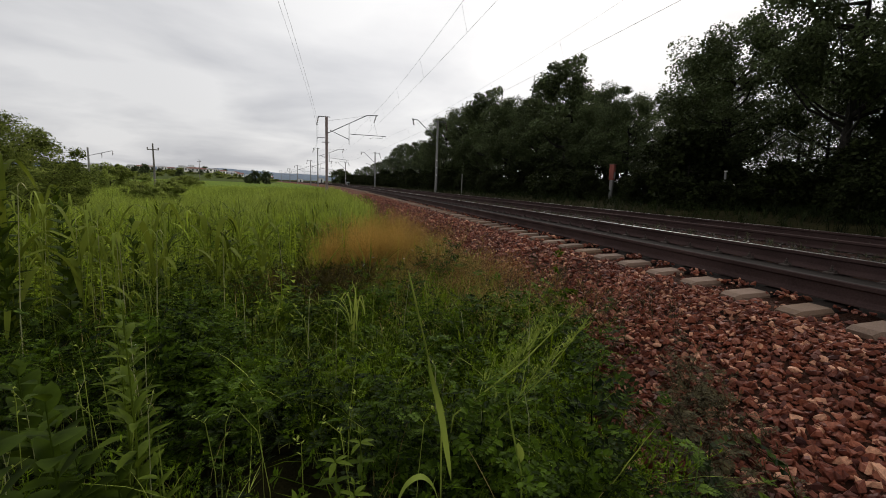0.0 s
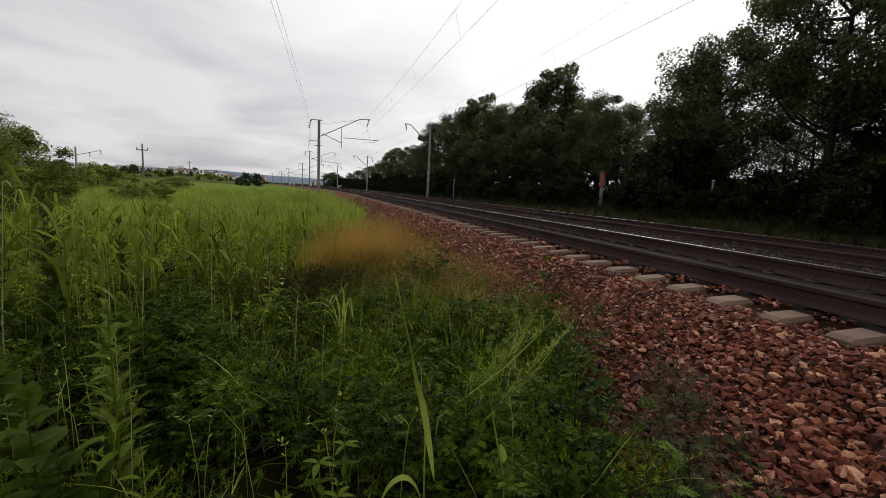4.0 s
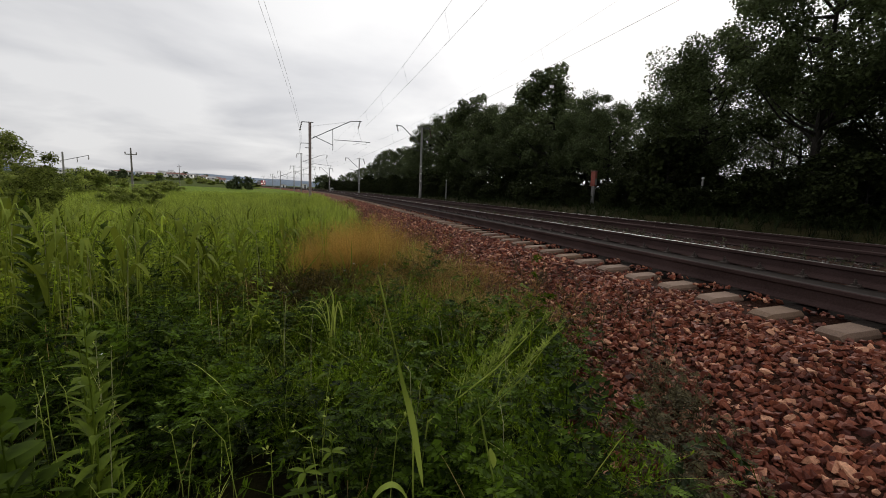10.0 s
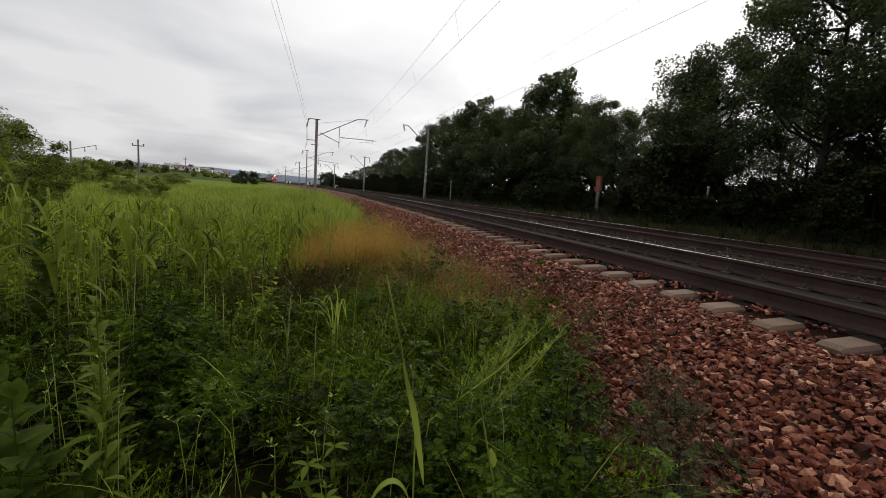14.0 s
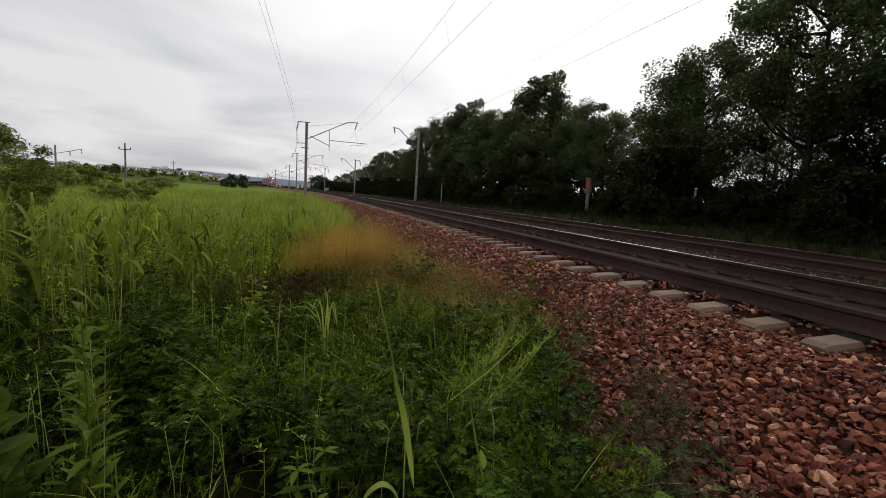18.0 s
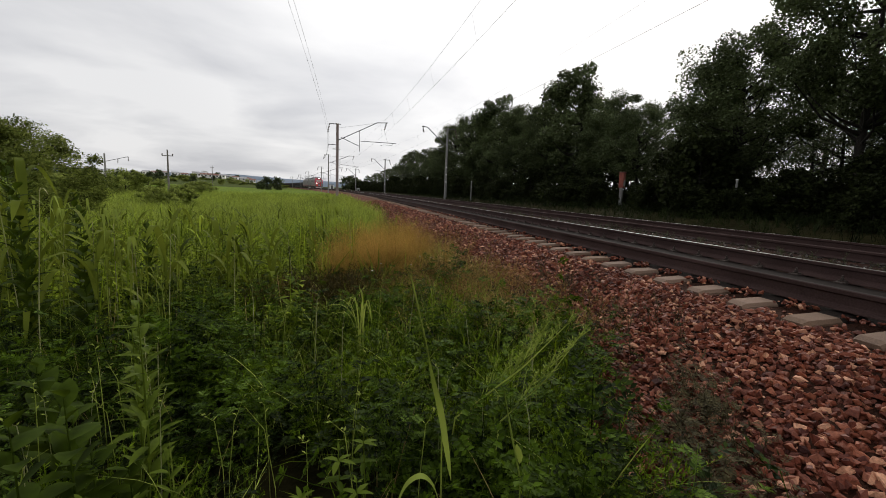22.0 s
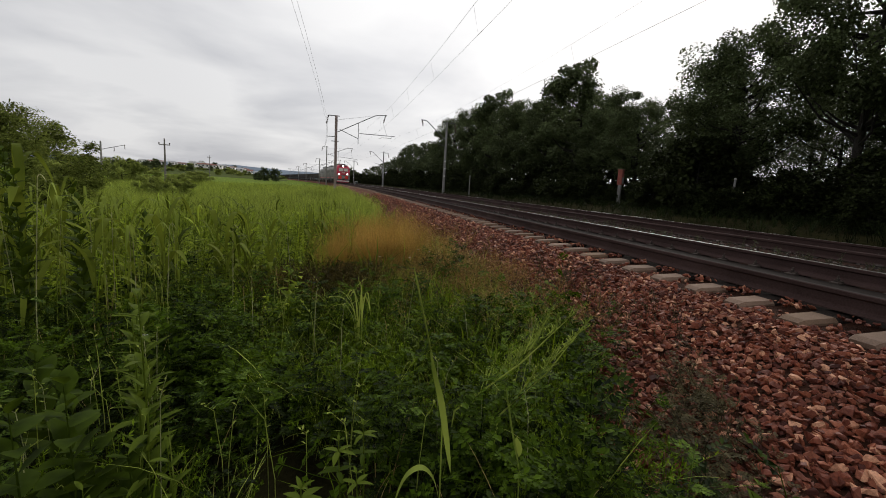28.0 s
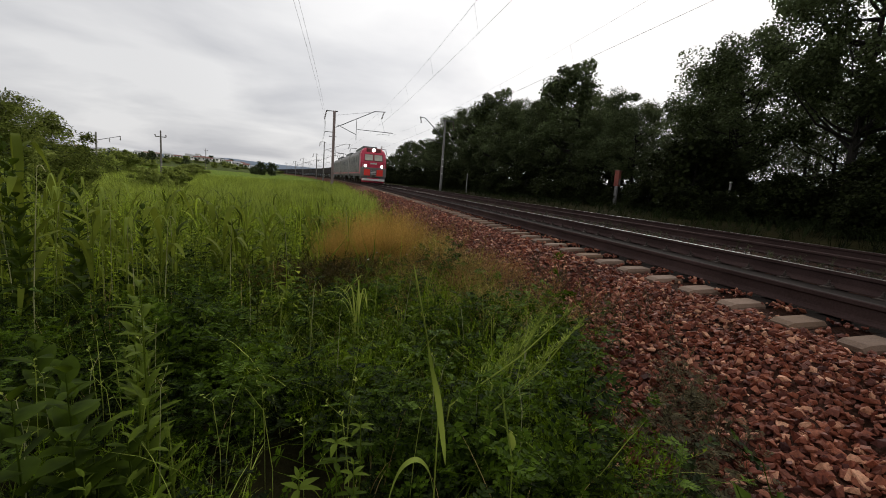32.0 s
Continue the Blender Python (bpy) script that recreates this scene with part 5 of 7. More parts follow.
def border_u(y):
    """The uneven edge between plants and ballast, as an offset from the track's middle."""
    return np.interp(y, [0, 1.5, 2.5, 3.8, 4.7, 5.7, 7.7, 10, 14, 20, 60], [-4.0, -3.75, -3.38, -3.22, -3.28, -3.36, -3.22, -3.08, -2.78, -2.5, -2.3]) + 0.12 * np.sin(y * 2.3) + 0.07 * np.sin(y * 5.1 + 1)


def hollow(p):
    """Leaves a few dark hollows in the growth."""
    for hx, hy, r in ((0.0, 1.56, 0.17), (-0.20, 1.78, 0.19), (-0.30, 2.05, 0.18), (-0.80, 1.78, 0.16), (-1.02, 1.70, 0.16), (-0.12, 1.40, 0.18), (-0.34, 1.62, 0.15), (-0.14, 2.18, 0.22), (-0.34, 2.40, 0.20), (0.03, 1.93, 0.18), (0.25, 2.55, 0.16), (-0.75, 2.9, 0.2), (0.62, 2.75, 0.14), (-0.2, 3.4, 0.22), (-0.10, 5.0, 0.40), (-0.45, 5.3, 0.32), (0.25, 5.3, 0.32), (-0.15, 5.7, 0.35)):
        p = p[np.hypot(p[:, 0] - hx, p[:, 1] - hy) > r]
    return p


def patch_points(rng, n, y0, y1, reach=0.95, u_min=-400.0, power=1.0, edge=0.0):
    """Random places on the plants' side, in a wedge that widens with y."""
    y = y0 + (y1 - y0) * rng.random(n * 2) ** power
    left = -reach * y - 1.0
    right = axis_x(y) + border_u(y) + edge
    x = left + (right - left) * rng.random(n * 2)
    w = (right - left) / (right - left).max()
    keep = (rng.random(n * 2) < w * 1.4) & (x - axis_x(y) > u_min) & (np.hypot(x, y) > 0.95)
    x, y = x[keep][:n], y[keep][:n]
    return hollow(np.stack([x, y, ground_z(x, y)], -1))


def clumpy(rng, p, scale, cut):
    """Keeps the places where a slow noise is high, so plants stand in drifts."""
    k = np.array([noise.noise((a * scale, b * scale, 7.7 + cut)) for a, b, _ in p])
    return p[k > cut]


def sow(name, label, templates, points, material, sizes, tilt=0.15, seed=0, category="plants", swell=0.0):
    """swell: how much a slow noise raises and lowers the growth from place to place."""
    rng = np.random.default_rng(seed)
    lift = np.array([1 + swell * 0.45 * noise.noise((a * 1.1 + seed, b * 1.1, 2.2)) for a, b, _ in points]) if swell else np.ones(len(points))
    kinds = rng.integers(0, len(templates), len(points))
    pieces = []
    for k, t in enumerate(templates):
        p = points[kinds == k]
        n = len(p)
        pieces.append(scatter(t, p, rng.uniform(0, 6.28, n), rng.uniform(*sizes, n) * lift[kinds == k], rng.normal(0, tilt, n), rng.uniform(0, 6.28, n)))
    v, f = joined(pieces)
    ob = np_part(name, v, f, material)
    return tagged(ob, label, category, kind="stuff")


def weed_thing(x, y, top, seed, leaves, size, w, material, label, lean=0.0, stem_r=0.006, group="single weeds"):
    """A single leafy weed: a stem and each leaf a part."""
    rng = random.Random(seed)
    z = float(ground_z(x, y))
    H = top - z
    thing = empty("weed", label, "weed", group, m=Matrix.Translation((x, y, z)) @ Euler((0, lean, 0)).to_matrix().to_4x4())
    tube("stem", [(0, 0, -0.03), (0.02, 0.01, H * 0.5), (0, 0.02, H)], [stem_r, stem_r * 0.75, stem_r * 0.3], M[material], thing, 6)
    meshes = []
    for k in range(4):
        v, f = lance(w * (0.85 + 0.12 * k), 0.08 + 0.12 * k, 0.05)
        me = np_mesh("leaf", v, f)
        me.materials.append(M[material])
        me.polygons.foreach_set("use_smooth", np.ones(len(me.polygons), bool))
        meshes.append(me)
    for k in range(leaves):
        q = 0.25 + 0.75 * k / (leaves - 1)
        lf = new("leaf", meshes[k % 4])
        lf.parent = thing
        s = size * (1.2 - 0.72 * q) * rng.uniform(0.85, 1.2)
        lf.matrix_basis = Matrix.Translation((0.02 * math.sin(3 * q), 0.02 * q, H * q)) @ Matrix.Rotation(k * 2.4 + rng.uniform(-0.3, 0.3), 4, "Z") @ Matrix.Rotation(-rng.uniform(0.25, 1.15), 4, "Y") @ Matrix.Scale(s, 4)
    return thing


def build_verge():
    rng = np.random.default_rng(31)
    vet = [vetch_template(s) for s in range(5)]
    fea = [feathery_template(s) for s in range(4)]
    goo = [goosefoot_template(s) for s in range(4)]
    tuf = [tuft_template(s, 9, 0.5, 0.0045) for s in range(5)]
    ree = [reed_template(s) for s in range(5)]
    small = [tuft_template(s + 20, 6, 0.6, 0.006, 3) for s in range(4)]
    big = [tuft_template(s + 40, 9, 0.95, 0.012, 3) for s in range(4)]
    fine = [tuft_template(s + 240, 15, 0.85, 0.0075, 3) for s in range(5)]
    # near weeds
    sow("vetch_growth", "dense dark green vetch with feathered leaves", vet, clumpy(rng, patch_points(rng, 2700, 0.9, 5.6, edge=0.08), 1.9, 0.0), M["vetch"], (0.6, 1.3), 0.35, 1, "weeds", 1.3)
    sow("vetch_tips", "bluish-green vetch tips above the growth, coloured lighter as if lit", [vetch_template(s + 30, 0.62, 7, 8) for s in range(4)], patch_points(rng, 150, 1.2, 4.6, edge=-0.1), M["vetch_lit"], (0.75, 1.15), 0.4, 61, "weeds")
    low = [vetch_template(s + 60, 0.26, 7, 5) for s in range(3)]
    sow("creeping_growth", "low leaves covering the soil, coloured dark as shade between weeds", low, patch_points(rng, 1700, 0.9, 6.5, edge=0.2), M["leaf_dark"], (0.8, 1.5), 0.5, 21, "weeds")
    n = 95
    y = rng.normal(1.85, 0.34, n)
    u = -3.14 + (y - 1.83) * 0.55 + rng.normal(0, 0.11, n)
    sow("stone_weeds", "dark feathery weeds growing on the stones", low + fea[:1], np.stack([axis_x(y) + u, y, bed_z(u)], -1), M["wiry"], (0.5, 0.95), 0.4, 22, "weeds")
    sow("feathery_weeds", "soft bright green feathery weeds beside the stones", fea, np.concatenate([clumpy(rng, patch_points(rng, 1500, 1.0, 5.0, edge=0.05), 1.1, 0.0), clumpy(rng, patch_points(rng, 1100, 1.2, 6.0, 0.95, -4.6, edge=0.12), 1.6, -0.12)]), M["feather"], (0.6, 1.15), 0.3, 2, "weeds")
    spots = clumpy(rng, patch_points(rng, 700, 1.5, 7.5, 0.95, edge=-1.2), 1.3, 0.02)
    sow("goosefoot_growth", "pale green lance-leaved weeds among the vetch", goo, spots[spots[:, 1] > 3.4], M["weed"], (0.5, 1.05), 0.2, 3, "weeds", 1.1)
    near = spots[spots[:, 1] <= 3.4][:70]
    firsts = []
    for k, (x, y, z) in enumerate(near):
        turn, s = rng.uniform(0, 6.28), rng.uniform(0.65, 1.1)
        if k < 3:
            firsts.append(weed_thing(x, y, z + 0.62, 300 + k, 18, 0.11, 0.18, "weed", "slender pale green weed among the vetch", group="verge weeds"))
        else:
            copy_thing(firsts[k % 3], Matrix.Translation((x, y, z)) @ Euler((rng.normal(0, 0.12), rng.normal(0, 0.12), turn)).to_matrix().to_4x4()).scale = (s, s, s)
    sow("near_grass", "thin green grass tufts through the weeds", tuf, clumpy(rng, patch_points(rng, 2600, 1.0, 8.0, edge=-0.12), 1.4, -0.05), M["grass"], (0.7, 1.45), 0.3, 4, "grass", 0.9)
    sow("dry_stalks", "scattered straw-coloured dry stalks", [tuft_template(90, 2, 0.6, 0.0024), tuft_template(91, 3, 0.5, 0.002), tuft_template(92, 2, 0.7, 0.0028, 6)], patch_points(rng, 900, 1.2, 8.0, edge=-0.2), M["pale"], (0.6, 1.25), 0.35, 5, "grass")
    sow("light_stems", "thin pale green stems rising from the vetch", [tuft_template(170 + s, 3, 0.62, 0.0026, 6) for s in range(4)], clumpy(rng, patch_points(rng, 1000, 1.3, 6.5, edge=-0.1), 1.2, -0.1), M["spray"], (0.85, 1.4), 0.45, 53, "weeds")
    sow("brown_stalks", "thin dry brown stalks among the weeds", [tuft_template(97, 3, 0.5, 0.0022), tuft_template(98, 2, 0.62, 0.0026, 6)], patch_points(rng, 520, 1.2, 7.0, edge=0.0), M["straw"], (0.6, 1.2), 0.4, 51, "grass")
    # tall grass farther out
    sow("tall_grass", "tall broad-bladed grass with arching leaves", ree, np.concatenate([patch_points(rng, 200, 5.5, 13.0, 0.95, edge=-1.8), clumpy(rng, patch_points(rng, 60, 3.2, 5.5, 0.95, edge=-2.3), 0.8, 0.0)]), M["reed_dark"], (0.55, 1.0), 0.12, 6, "grass")
    sow("field_grass", "thick yellow-green field grass", big, clumpy(rng, patch_points(rng, 2600, 5.8, 12.0, 1.0, edge=-0.9), 0.55, -0.05), M["reed_dark"], (0.6, 1.1), 0.25, 7, "grass", 1.2)
    sow("outer_grass", "soft yellow-green field grass", fine, patch_points(rng, 6500, 8.5, 30.0, 1.0, edge=-0.9), M["reed"], (0.55, 1.0), 0.3, 27, "grass", 0.8)
    cane = [reed_template(s + 70, 1.0, 6, 0.026, 0.40) for s in range(5)]
    sow("broad_grass", "broad-leaved cane-like grass with drooping blades", cane, np.concatenate([patch_points(rng, 290, 5.6, 12.5, 0.95, edge=-1.7), patch_points(rng, 30, 4.4, 6.0, 0.95, edge=-3.2)]), M["cane"], (0.6, 1.05), 0.12, 36, "grass")
    leafy_tall = [goosefoot_template(s + 50, 0.8, 26, 0.15, 0.24, True) for s in range(4)]
    sow("field_weeds", "dense mid-green leafy weeds filling the field edge", leafy_tall, clumpy(rng, patch_points(rng, 3000, 3.9, 11.5, 0.95, edge=-2.1), 0.7, -0.15), M["field_leaf"], (0.55, 1.0), 0.25, 37, "weeds", 1.0)
    sow("dead_stalks", "pale dead stalks standing in the field", [tuft_template(95, 1, 1.1, 0.005), tuft_template(96, 1, 0.9, 0.006, 6)], patch_points(rng, 420, 4.0, 11.0, 0.95, edge=-1.8), M["spray"], (0.5, 1.05), 0.15, 38, "grass")
    # the growth goes on beside and behind the eye
    n = 9000
    px, py = rng.uniform(-14, 2.2, n), rng.uniform(-14, 6, n)
    inside = (px < axis_x(py) + border_u(np.maximum(py, 0)) + 0.1) & (np.hypot(px, py) > 1.05) & ~((px > -0.95 * py - 1.0) & (py > 0.7))
    rear = np.stack([px, py, ground_z(px, py)], -1)[inside]
    close = np.hypot(rear[:, 0], rear[:, 1]) < 5.5
    sow("side_vetch", "dark green vetch and weeds spreading along the verge", vet, rear[close][:900], M["vetch"], (0.7, 1.3), 0.35, 41, "weeds", 1.0)
    qx, qy = rng.uniform(-3.0, 1.6, 900), rng.uniform(-3.0, 0.75, 900)
    ok = (np.hypot(qx, qy) > 0.3) & (qx < axis_x(qy) - 3.75)
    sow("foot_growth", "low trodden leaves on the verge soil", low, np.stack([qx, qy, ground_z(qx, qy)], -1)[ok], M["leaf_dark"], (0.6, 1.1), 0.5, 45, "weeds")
    sow("side_weeds", "mixed leafy weeds along the verge", leafy_tall, rear[close][900:1300], M["broad"], (0.4, 0.8), 0.25, 42, "weeds", 1.0)
    sow("side_grass", "rough green grass along the verge", big, rear[~close][:2600], M["reed_dark"], (0.4, 0.85), 0.3, 43, "grass", 1.0)
    px, py = rng.uniform(-45, -9, 4200), rng.uniform(-40, 38, 4200)
    beside = np.stack([px, py, ground_z(px, py)], -1)[(px < -0.95 * py - 1.0) | (py < 0)]
    sow("side_meadow", "tall meadow grass running on beside the line", big, beside, M["reed"], (0.6, 1.1), 0.3, 44, "grass", 1.0)
    sow("tall_weeds", "dark leafy weeds standing in the grass", [goosefoot_template(s + 30, 0.95, 34, 0.11, 0.16, True) for s in range(4)], clumpy(rng, patch_points(rng, 1300, 4.2, 14.0, 0.95, edge=-1.6), 0.5, 0.03), M["field_leaf"], (0.6, 1.15), 0.15, 23, "weeds", 1.0)
    sow("meadow_grass", "soft green meadow grass thinning with distance", fine, patch_points(rng, 7500, 20.0, 85.0, 0.9, power=1.5, edge=-0.7), M["reed"], (0.8, 1.25), 0.25, 8, "grass")
    sow("edge_grass", "green grass along the foot of the ballast", small, patch_points(rng, 2600, 5.0, 40.0, 0.95, -5.5, power=1.6, edge=0.1), M["grass"], (0.5, 1.2), 0.3, 9, "grass")
    n = 900
    y = 11 + 34 * rng.random(n) ** 1.3
    x = axis_x(y) - 4.3 - 5.5 * rng.random(n) ** 1.4
    sow("tall_verge_grass", "tall soft grass standing along the field's edge", fine, np.stack([x, y, ground_z(x, y)], -1), M["reed"], (1.05, 1.5), 0.18, 58, "grass", 0.6)
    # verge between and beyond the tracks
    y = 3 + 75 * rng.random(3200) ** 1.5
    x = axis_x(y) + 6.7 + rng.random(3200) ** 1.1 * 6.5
    sow("far_verge_grass", "bank grass below the trees, coloured dark for their shade", big, np.stack([x, y, ground_z(x, y)], -1), M["bank"], (0.35, 0.8), 0.4, 10, "grass")
    y = rng.uniform(3, 26, 320)
    u = rng.normal(2.2, 0.4, 320)
    sow("track_weeds", "low weeds between the two tracks", [feathery_template(60, 0.22)], np.stack([axis_x(y) + u, y, bed_z(u)], -1), M["track_weed"], (0.35, 0.95), 0.3, 11, "weeds")
    # brown weeds creeping onto the stones
    y = rng.uniform(3.4, 10.5, 420)
    u = border_u(y) + rng.normal(0.0, 0.28, 420)
    sow("brown_weeds", "brownish wiry weeds at the edge of the stones", [feathery_template(70 + s, 0.4) for s in range(2)], np.stack([axis_x(y) + u, y, bed_z(np.maximum(u, -3.4))], -1), M["brown"], (0.5, 1.15), 0.35, 12, "weeds")
    y = rng.uniform(2.6, 5.6, 60)
    u = rng.uniform(-2.95, -2.25, 60)
    sow("wiry_weeds", "sparse dark wiry weeds on the stones", [feathery_template(80 + s, 0.42, 7) for s in range(3)], np.stack([axis_x(y) + u, y, bed_z(u)], -1), M["wiry"], (0.5, 1.1), 0.35, 54, "weeds")
    # rust-coloured seed heads
    pan = [panicle_template(s) for s in range(3)]
    n = 400
    y = 6.0 + 2.6 * rng.random(n) ** 1.4
    x = 0.50 + (y - 6.2) * 0.12 + np.clip(rng.normal(0, 0.40, n), -0.70, 0.95)
    pts = np.stack([x, y, ground_z(x, y)], -1)
    sow("golden_grass", "ripe golden grass blades under the seed heads", [tuft_template(s + 140, 8, 0.8, 0.005) for s in range(3)], pts[::2], M["straw"], (0.7, 1.05), 0.2, 52, "grass")
    sow("rust_grass_stems", "thin stems of the rust-coloured grass", [p[0] for p in pan], pts, M["rust"], (0.75, 1.14), 0.15, 13, "grass")
    sow("rust_grass_heads", "hazy orange-brown seed heads of ripe grass", [p[1] for p in pan], pts, M["rust"], (0.75, 1.14), 0.15, 13, "grass")
    # dusky growth below the ripe grass
    n = 330
    x, y = np.clip(rng.normal(-0.22, 0.38, n), -1.0, 0.5), rng.normal(5.25, 0.34, n)
    dark = np.concatenate([np.stack([x, y], -1), np.stack([rng.normal(1.28, 0.12, 40), rng.normal(6.0, 0.2, 40)], -1)])
    sow("dusky_weeds", "dusky brown-green weeds below the ripe grass", [feathery_template(75 + s, 0.5, 12) for s in range(3)], np.stack([dark[:, 0], dark[:, 1], ground_z(dark[:, 0], dark[:, 1])], -1), M["dusky"], (0.7, 1.15), 0.3, 62, "weeds")
    n = 240
    y = rng.normal(5.2, 0.6, n)
    x = 1.25 + np.clip(rng.normal(0, 0.5, n), -0.8, 0.9)
    sow("brown_grass_heads", "low brownish-gold seed heads before the stones", [panicle_template(s + 9, 0.62)[1] for s in range(3)], np.stack([x, y, ground_z(x, y)], -1), M["brown"], (0.5, 0.95), 0.2, 24, "grass")
    n = 1500
    y = rng.uniform(3.3, 8.5, n)
    x = axis_x(y) + border_u(y) - np.abs(rng.normal(0, 0.8, n)) + 0.15
    dry = np.stack([x, y, ground_z(x, y)], -1)
    sow("dry_grass", "short straw-coloured grass drying beside the stones", [tuft_template(s + 110, 8, 0.52, 0.0035) for s in range(3)], dry[:1000], M["straw"], (0.6, 1.2), 0.3, 25, "grass")
    sow("olive_grass", "short olive grass beside the stones", [tuft_template(s + 120, 9, 0.5, 0.004) for s in range(3)], dry[850:], M["reed"], (0.7, 1.3), 0.3, 26, "grass")
    n = 680
    y = rng.uniform(2.7, 5.0, n)
    x = rng.uniform(-0.7, 1.2, n)
    sow("bright_weeds", "bright feathery weeds below the ripe grass", fea, hollow(np.stack([x, y, ground_z(x, y)], -1)), M["feather"], (0.6, 1.1), 0.3, 56, "weeds", 0.8)
    sow("arching_grass", "light arching grass blades below the ripe grass", [tuft_template(s + 180, 7, 0.6, 0.006, 6) for s in range(3)], np.stack([x, y, ground_z(x, y)], -1)[::4], M["spray"], (0.6, 1.0), 0.3, 57, "grass")
    # white flowers
    for fx, fy, fz in ((0.42, 5.3, 0.0), (0.80, 5.35, -0.02), (0.30, 5.1, -0.05), (1.15, 5.9, -0.02), (1.0, 5.9, 0.0), (-1.25, 3.0, -0.15)):
        z = float(ground_z(fx, fy))
        fl = empty("wild_flower", "small white wild flower on a thin stem", "flower", "white flowers", m=Matrix.Translation((fx, fy, z)))
        tube("stem", [(0, 0, 0), (0.02, 0, (fz - z) * 0.6), (0, 0, fz - z)], 0.0015, M["grass"], fl, 4)
        v, f = joined([scatter(leaflet(0.35, 0.1), np.array([[0, 0, fz - z]]), np.array([a]), np.array([0.016])) for a in np.arange(5) * 1.2566])
        np_part("petals", v, f, M["petal"], fl)


build_verge()


def build_single_weeds():
    pale = "upright pale green weed with lance-shaped leaves"
    for k, (x, y, top, n, s) in enumerate(((-1.12, 2.55, 0.14, 28, 0.215), (-1.05, 2.35, 0.0, 22, 0.15), (-1.22, 2.75, 0.12, 24, 0.16), (-0.92, 2.15, -0.10, 18, 0.15), (-0.80, 1.80, 0.44, 24, 0.15), (-0.90, 1.98, 0.26, 20, 0.14))):
        weed_thing(x, y, top, 40 + k, n, s, 0.14, "weed", pale)
    for k, (x, y, top, n, s) in enumerate(((-1.10, 1.90, -0.06, 12, 0.20), (-1.22, 2.05, -0.02, 12, 0.21), (-0.98, 1.78, -0.16, 10, 0.19), (-0.84, 1.75, -0.2, 10, 0.17), (-1.00, 1.68, 0.12, 12, 0.20), (-1.12, 1.60, 0.06, 10, 0.19), (-1.45, 2.3, 0.0, 12, 0.2))):
        weed_thing(x, y, top, 60 + k, n + 4, s, 0.27, "broad", "leafy green weed with broad pointed leaves")

    # tall leafy weeds at the field's edge
    for k, (x, y, top, n, s) in enumerate(((-2.45, 3.9, 0.80, 40, 0.20), (-2.75, 4.3, 1.0, 44, 0.21), (-2.2, 4.2, 0.62, 36, 0.19), (-3.0, 4.9, 0.95, 40, 0.21), (-2.6, 4.9, 0.75, 36, 0.2), (-3.4, 5.3, 1.0, 44, 0.22), (-2.1, 5.2, 0.45, 30, 0.19))):
        weed_thing(x, y, top, 80 + k, n, s, 0.21, "broad", "tall leafy weed at the edge of the field", group="tall weeds")

    # the long grass stalk with a hanging blade
    g = empty("grass_stalk", "tall pale grass stalk with one long hanging blade", "grass", m=Matrix.Translation((0.365, 1.40, float(ground_z(0.40, 1.40)))))
    zb = float(ground_z(0.40, 1.40))
    tube("stem", [(-0.02, 0, 0), (-0.035, 0.0, 0.26 - zb - 0.2), (-0.10, 0, 0.36 - zb), (-0.155, 0, 0.58 - zb), (-0.165, 0, 0.62 - zb)], [0.0034, 0.0030, 0.0032, 0.0034, 0.0015], M["spray"], g, 6)
    v, f = ribbon([((x, -0.03, z - zb), w) for x, z, w in ((-0.098, 0.33, 0.003), (-0.080, 0.25, 0.0075), (-0.050, 0.14, 0.0115), (-0.024, 0.0, 0.010), (-0.010, -0.08, 0.006), (-0.002, -0.13, 0.001))], 4, (1, 0, 0))
    np_part("blade", v + (0, -0.004, 0), f, M["pale"], g, smooth=True)
    # a curled blade close by
    c = empty("curled_grass", "broad pale grass blade curling over", "grass", m=Matrix.Translation((0.22, 1.36, float(ground_z(0.22, 1.36)))) @ Matrix.Rotation(0.2, 4, "Z"))
    v, f = ribbon([((x, 0, z), w) for x, z, w in ((-0.085, 0.05, 0.006), (-0.075, 0.32, 0.012), (-0.058, 0.45, 0.015), (-0.022, 0.535, 0.017), (0.035, 0.555, 0.016), (0.085, 0.50, 0.013), (0.115, 0.39, 0.007), (0.125, 0.30, 0.001))], 5, (0.35, 0.94, 0))
    np_part("blade", v, f, M["pale"], c, smooth=True)
    # a thin stalk with a leaf
    s = empty("grass_stalk", "thin pale stalk bearing a small pointed leaf", "grass", m=Matrix.Translation((0.60, 1.30, float(ground_z(0.60, 1.30)))))
    zs = float(ground_z(0.60, 1.30))
    tube("stem", [(0.02, 0, 0.1), (0.0, 0, -0.10 - zs), (-0.045, 0, 0.08 - zs), (-0.08, 0, 0.235 - zs)], [0.002, 0.003, 0.004, 0.0015], M["pale"], s, 5)
    lv, lf = lance(0.22, 0.1, 0.03)
    leaf = np_part("leaf", lv * 0.085, lf, M["pale"], s, smooth=True)
    leaf.matrix_basis = Matrix.Translation((-0.02, 0, 0.03 - zs)) @ Matrix.Rotation(0.4, 4, "Z") @ Matrix.Rotation(1.25, 4, "Y")
    # thin pale stems that rise above the vetch
    rnd = random.Random(31)
    tip, tip_faces = leaflet(0.22, 0.06)
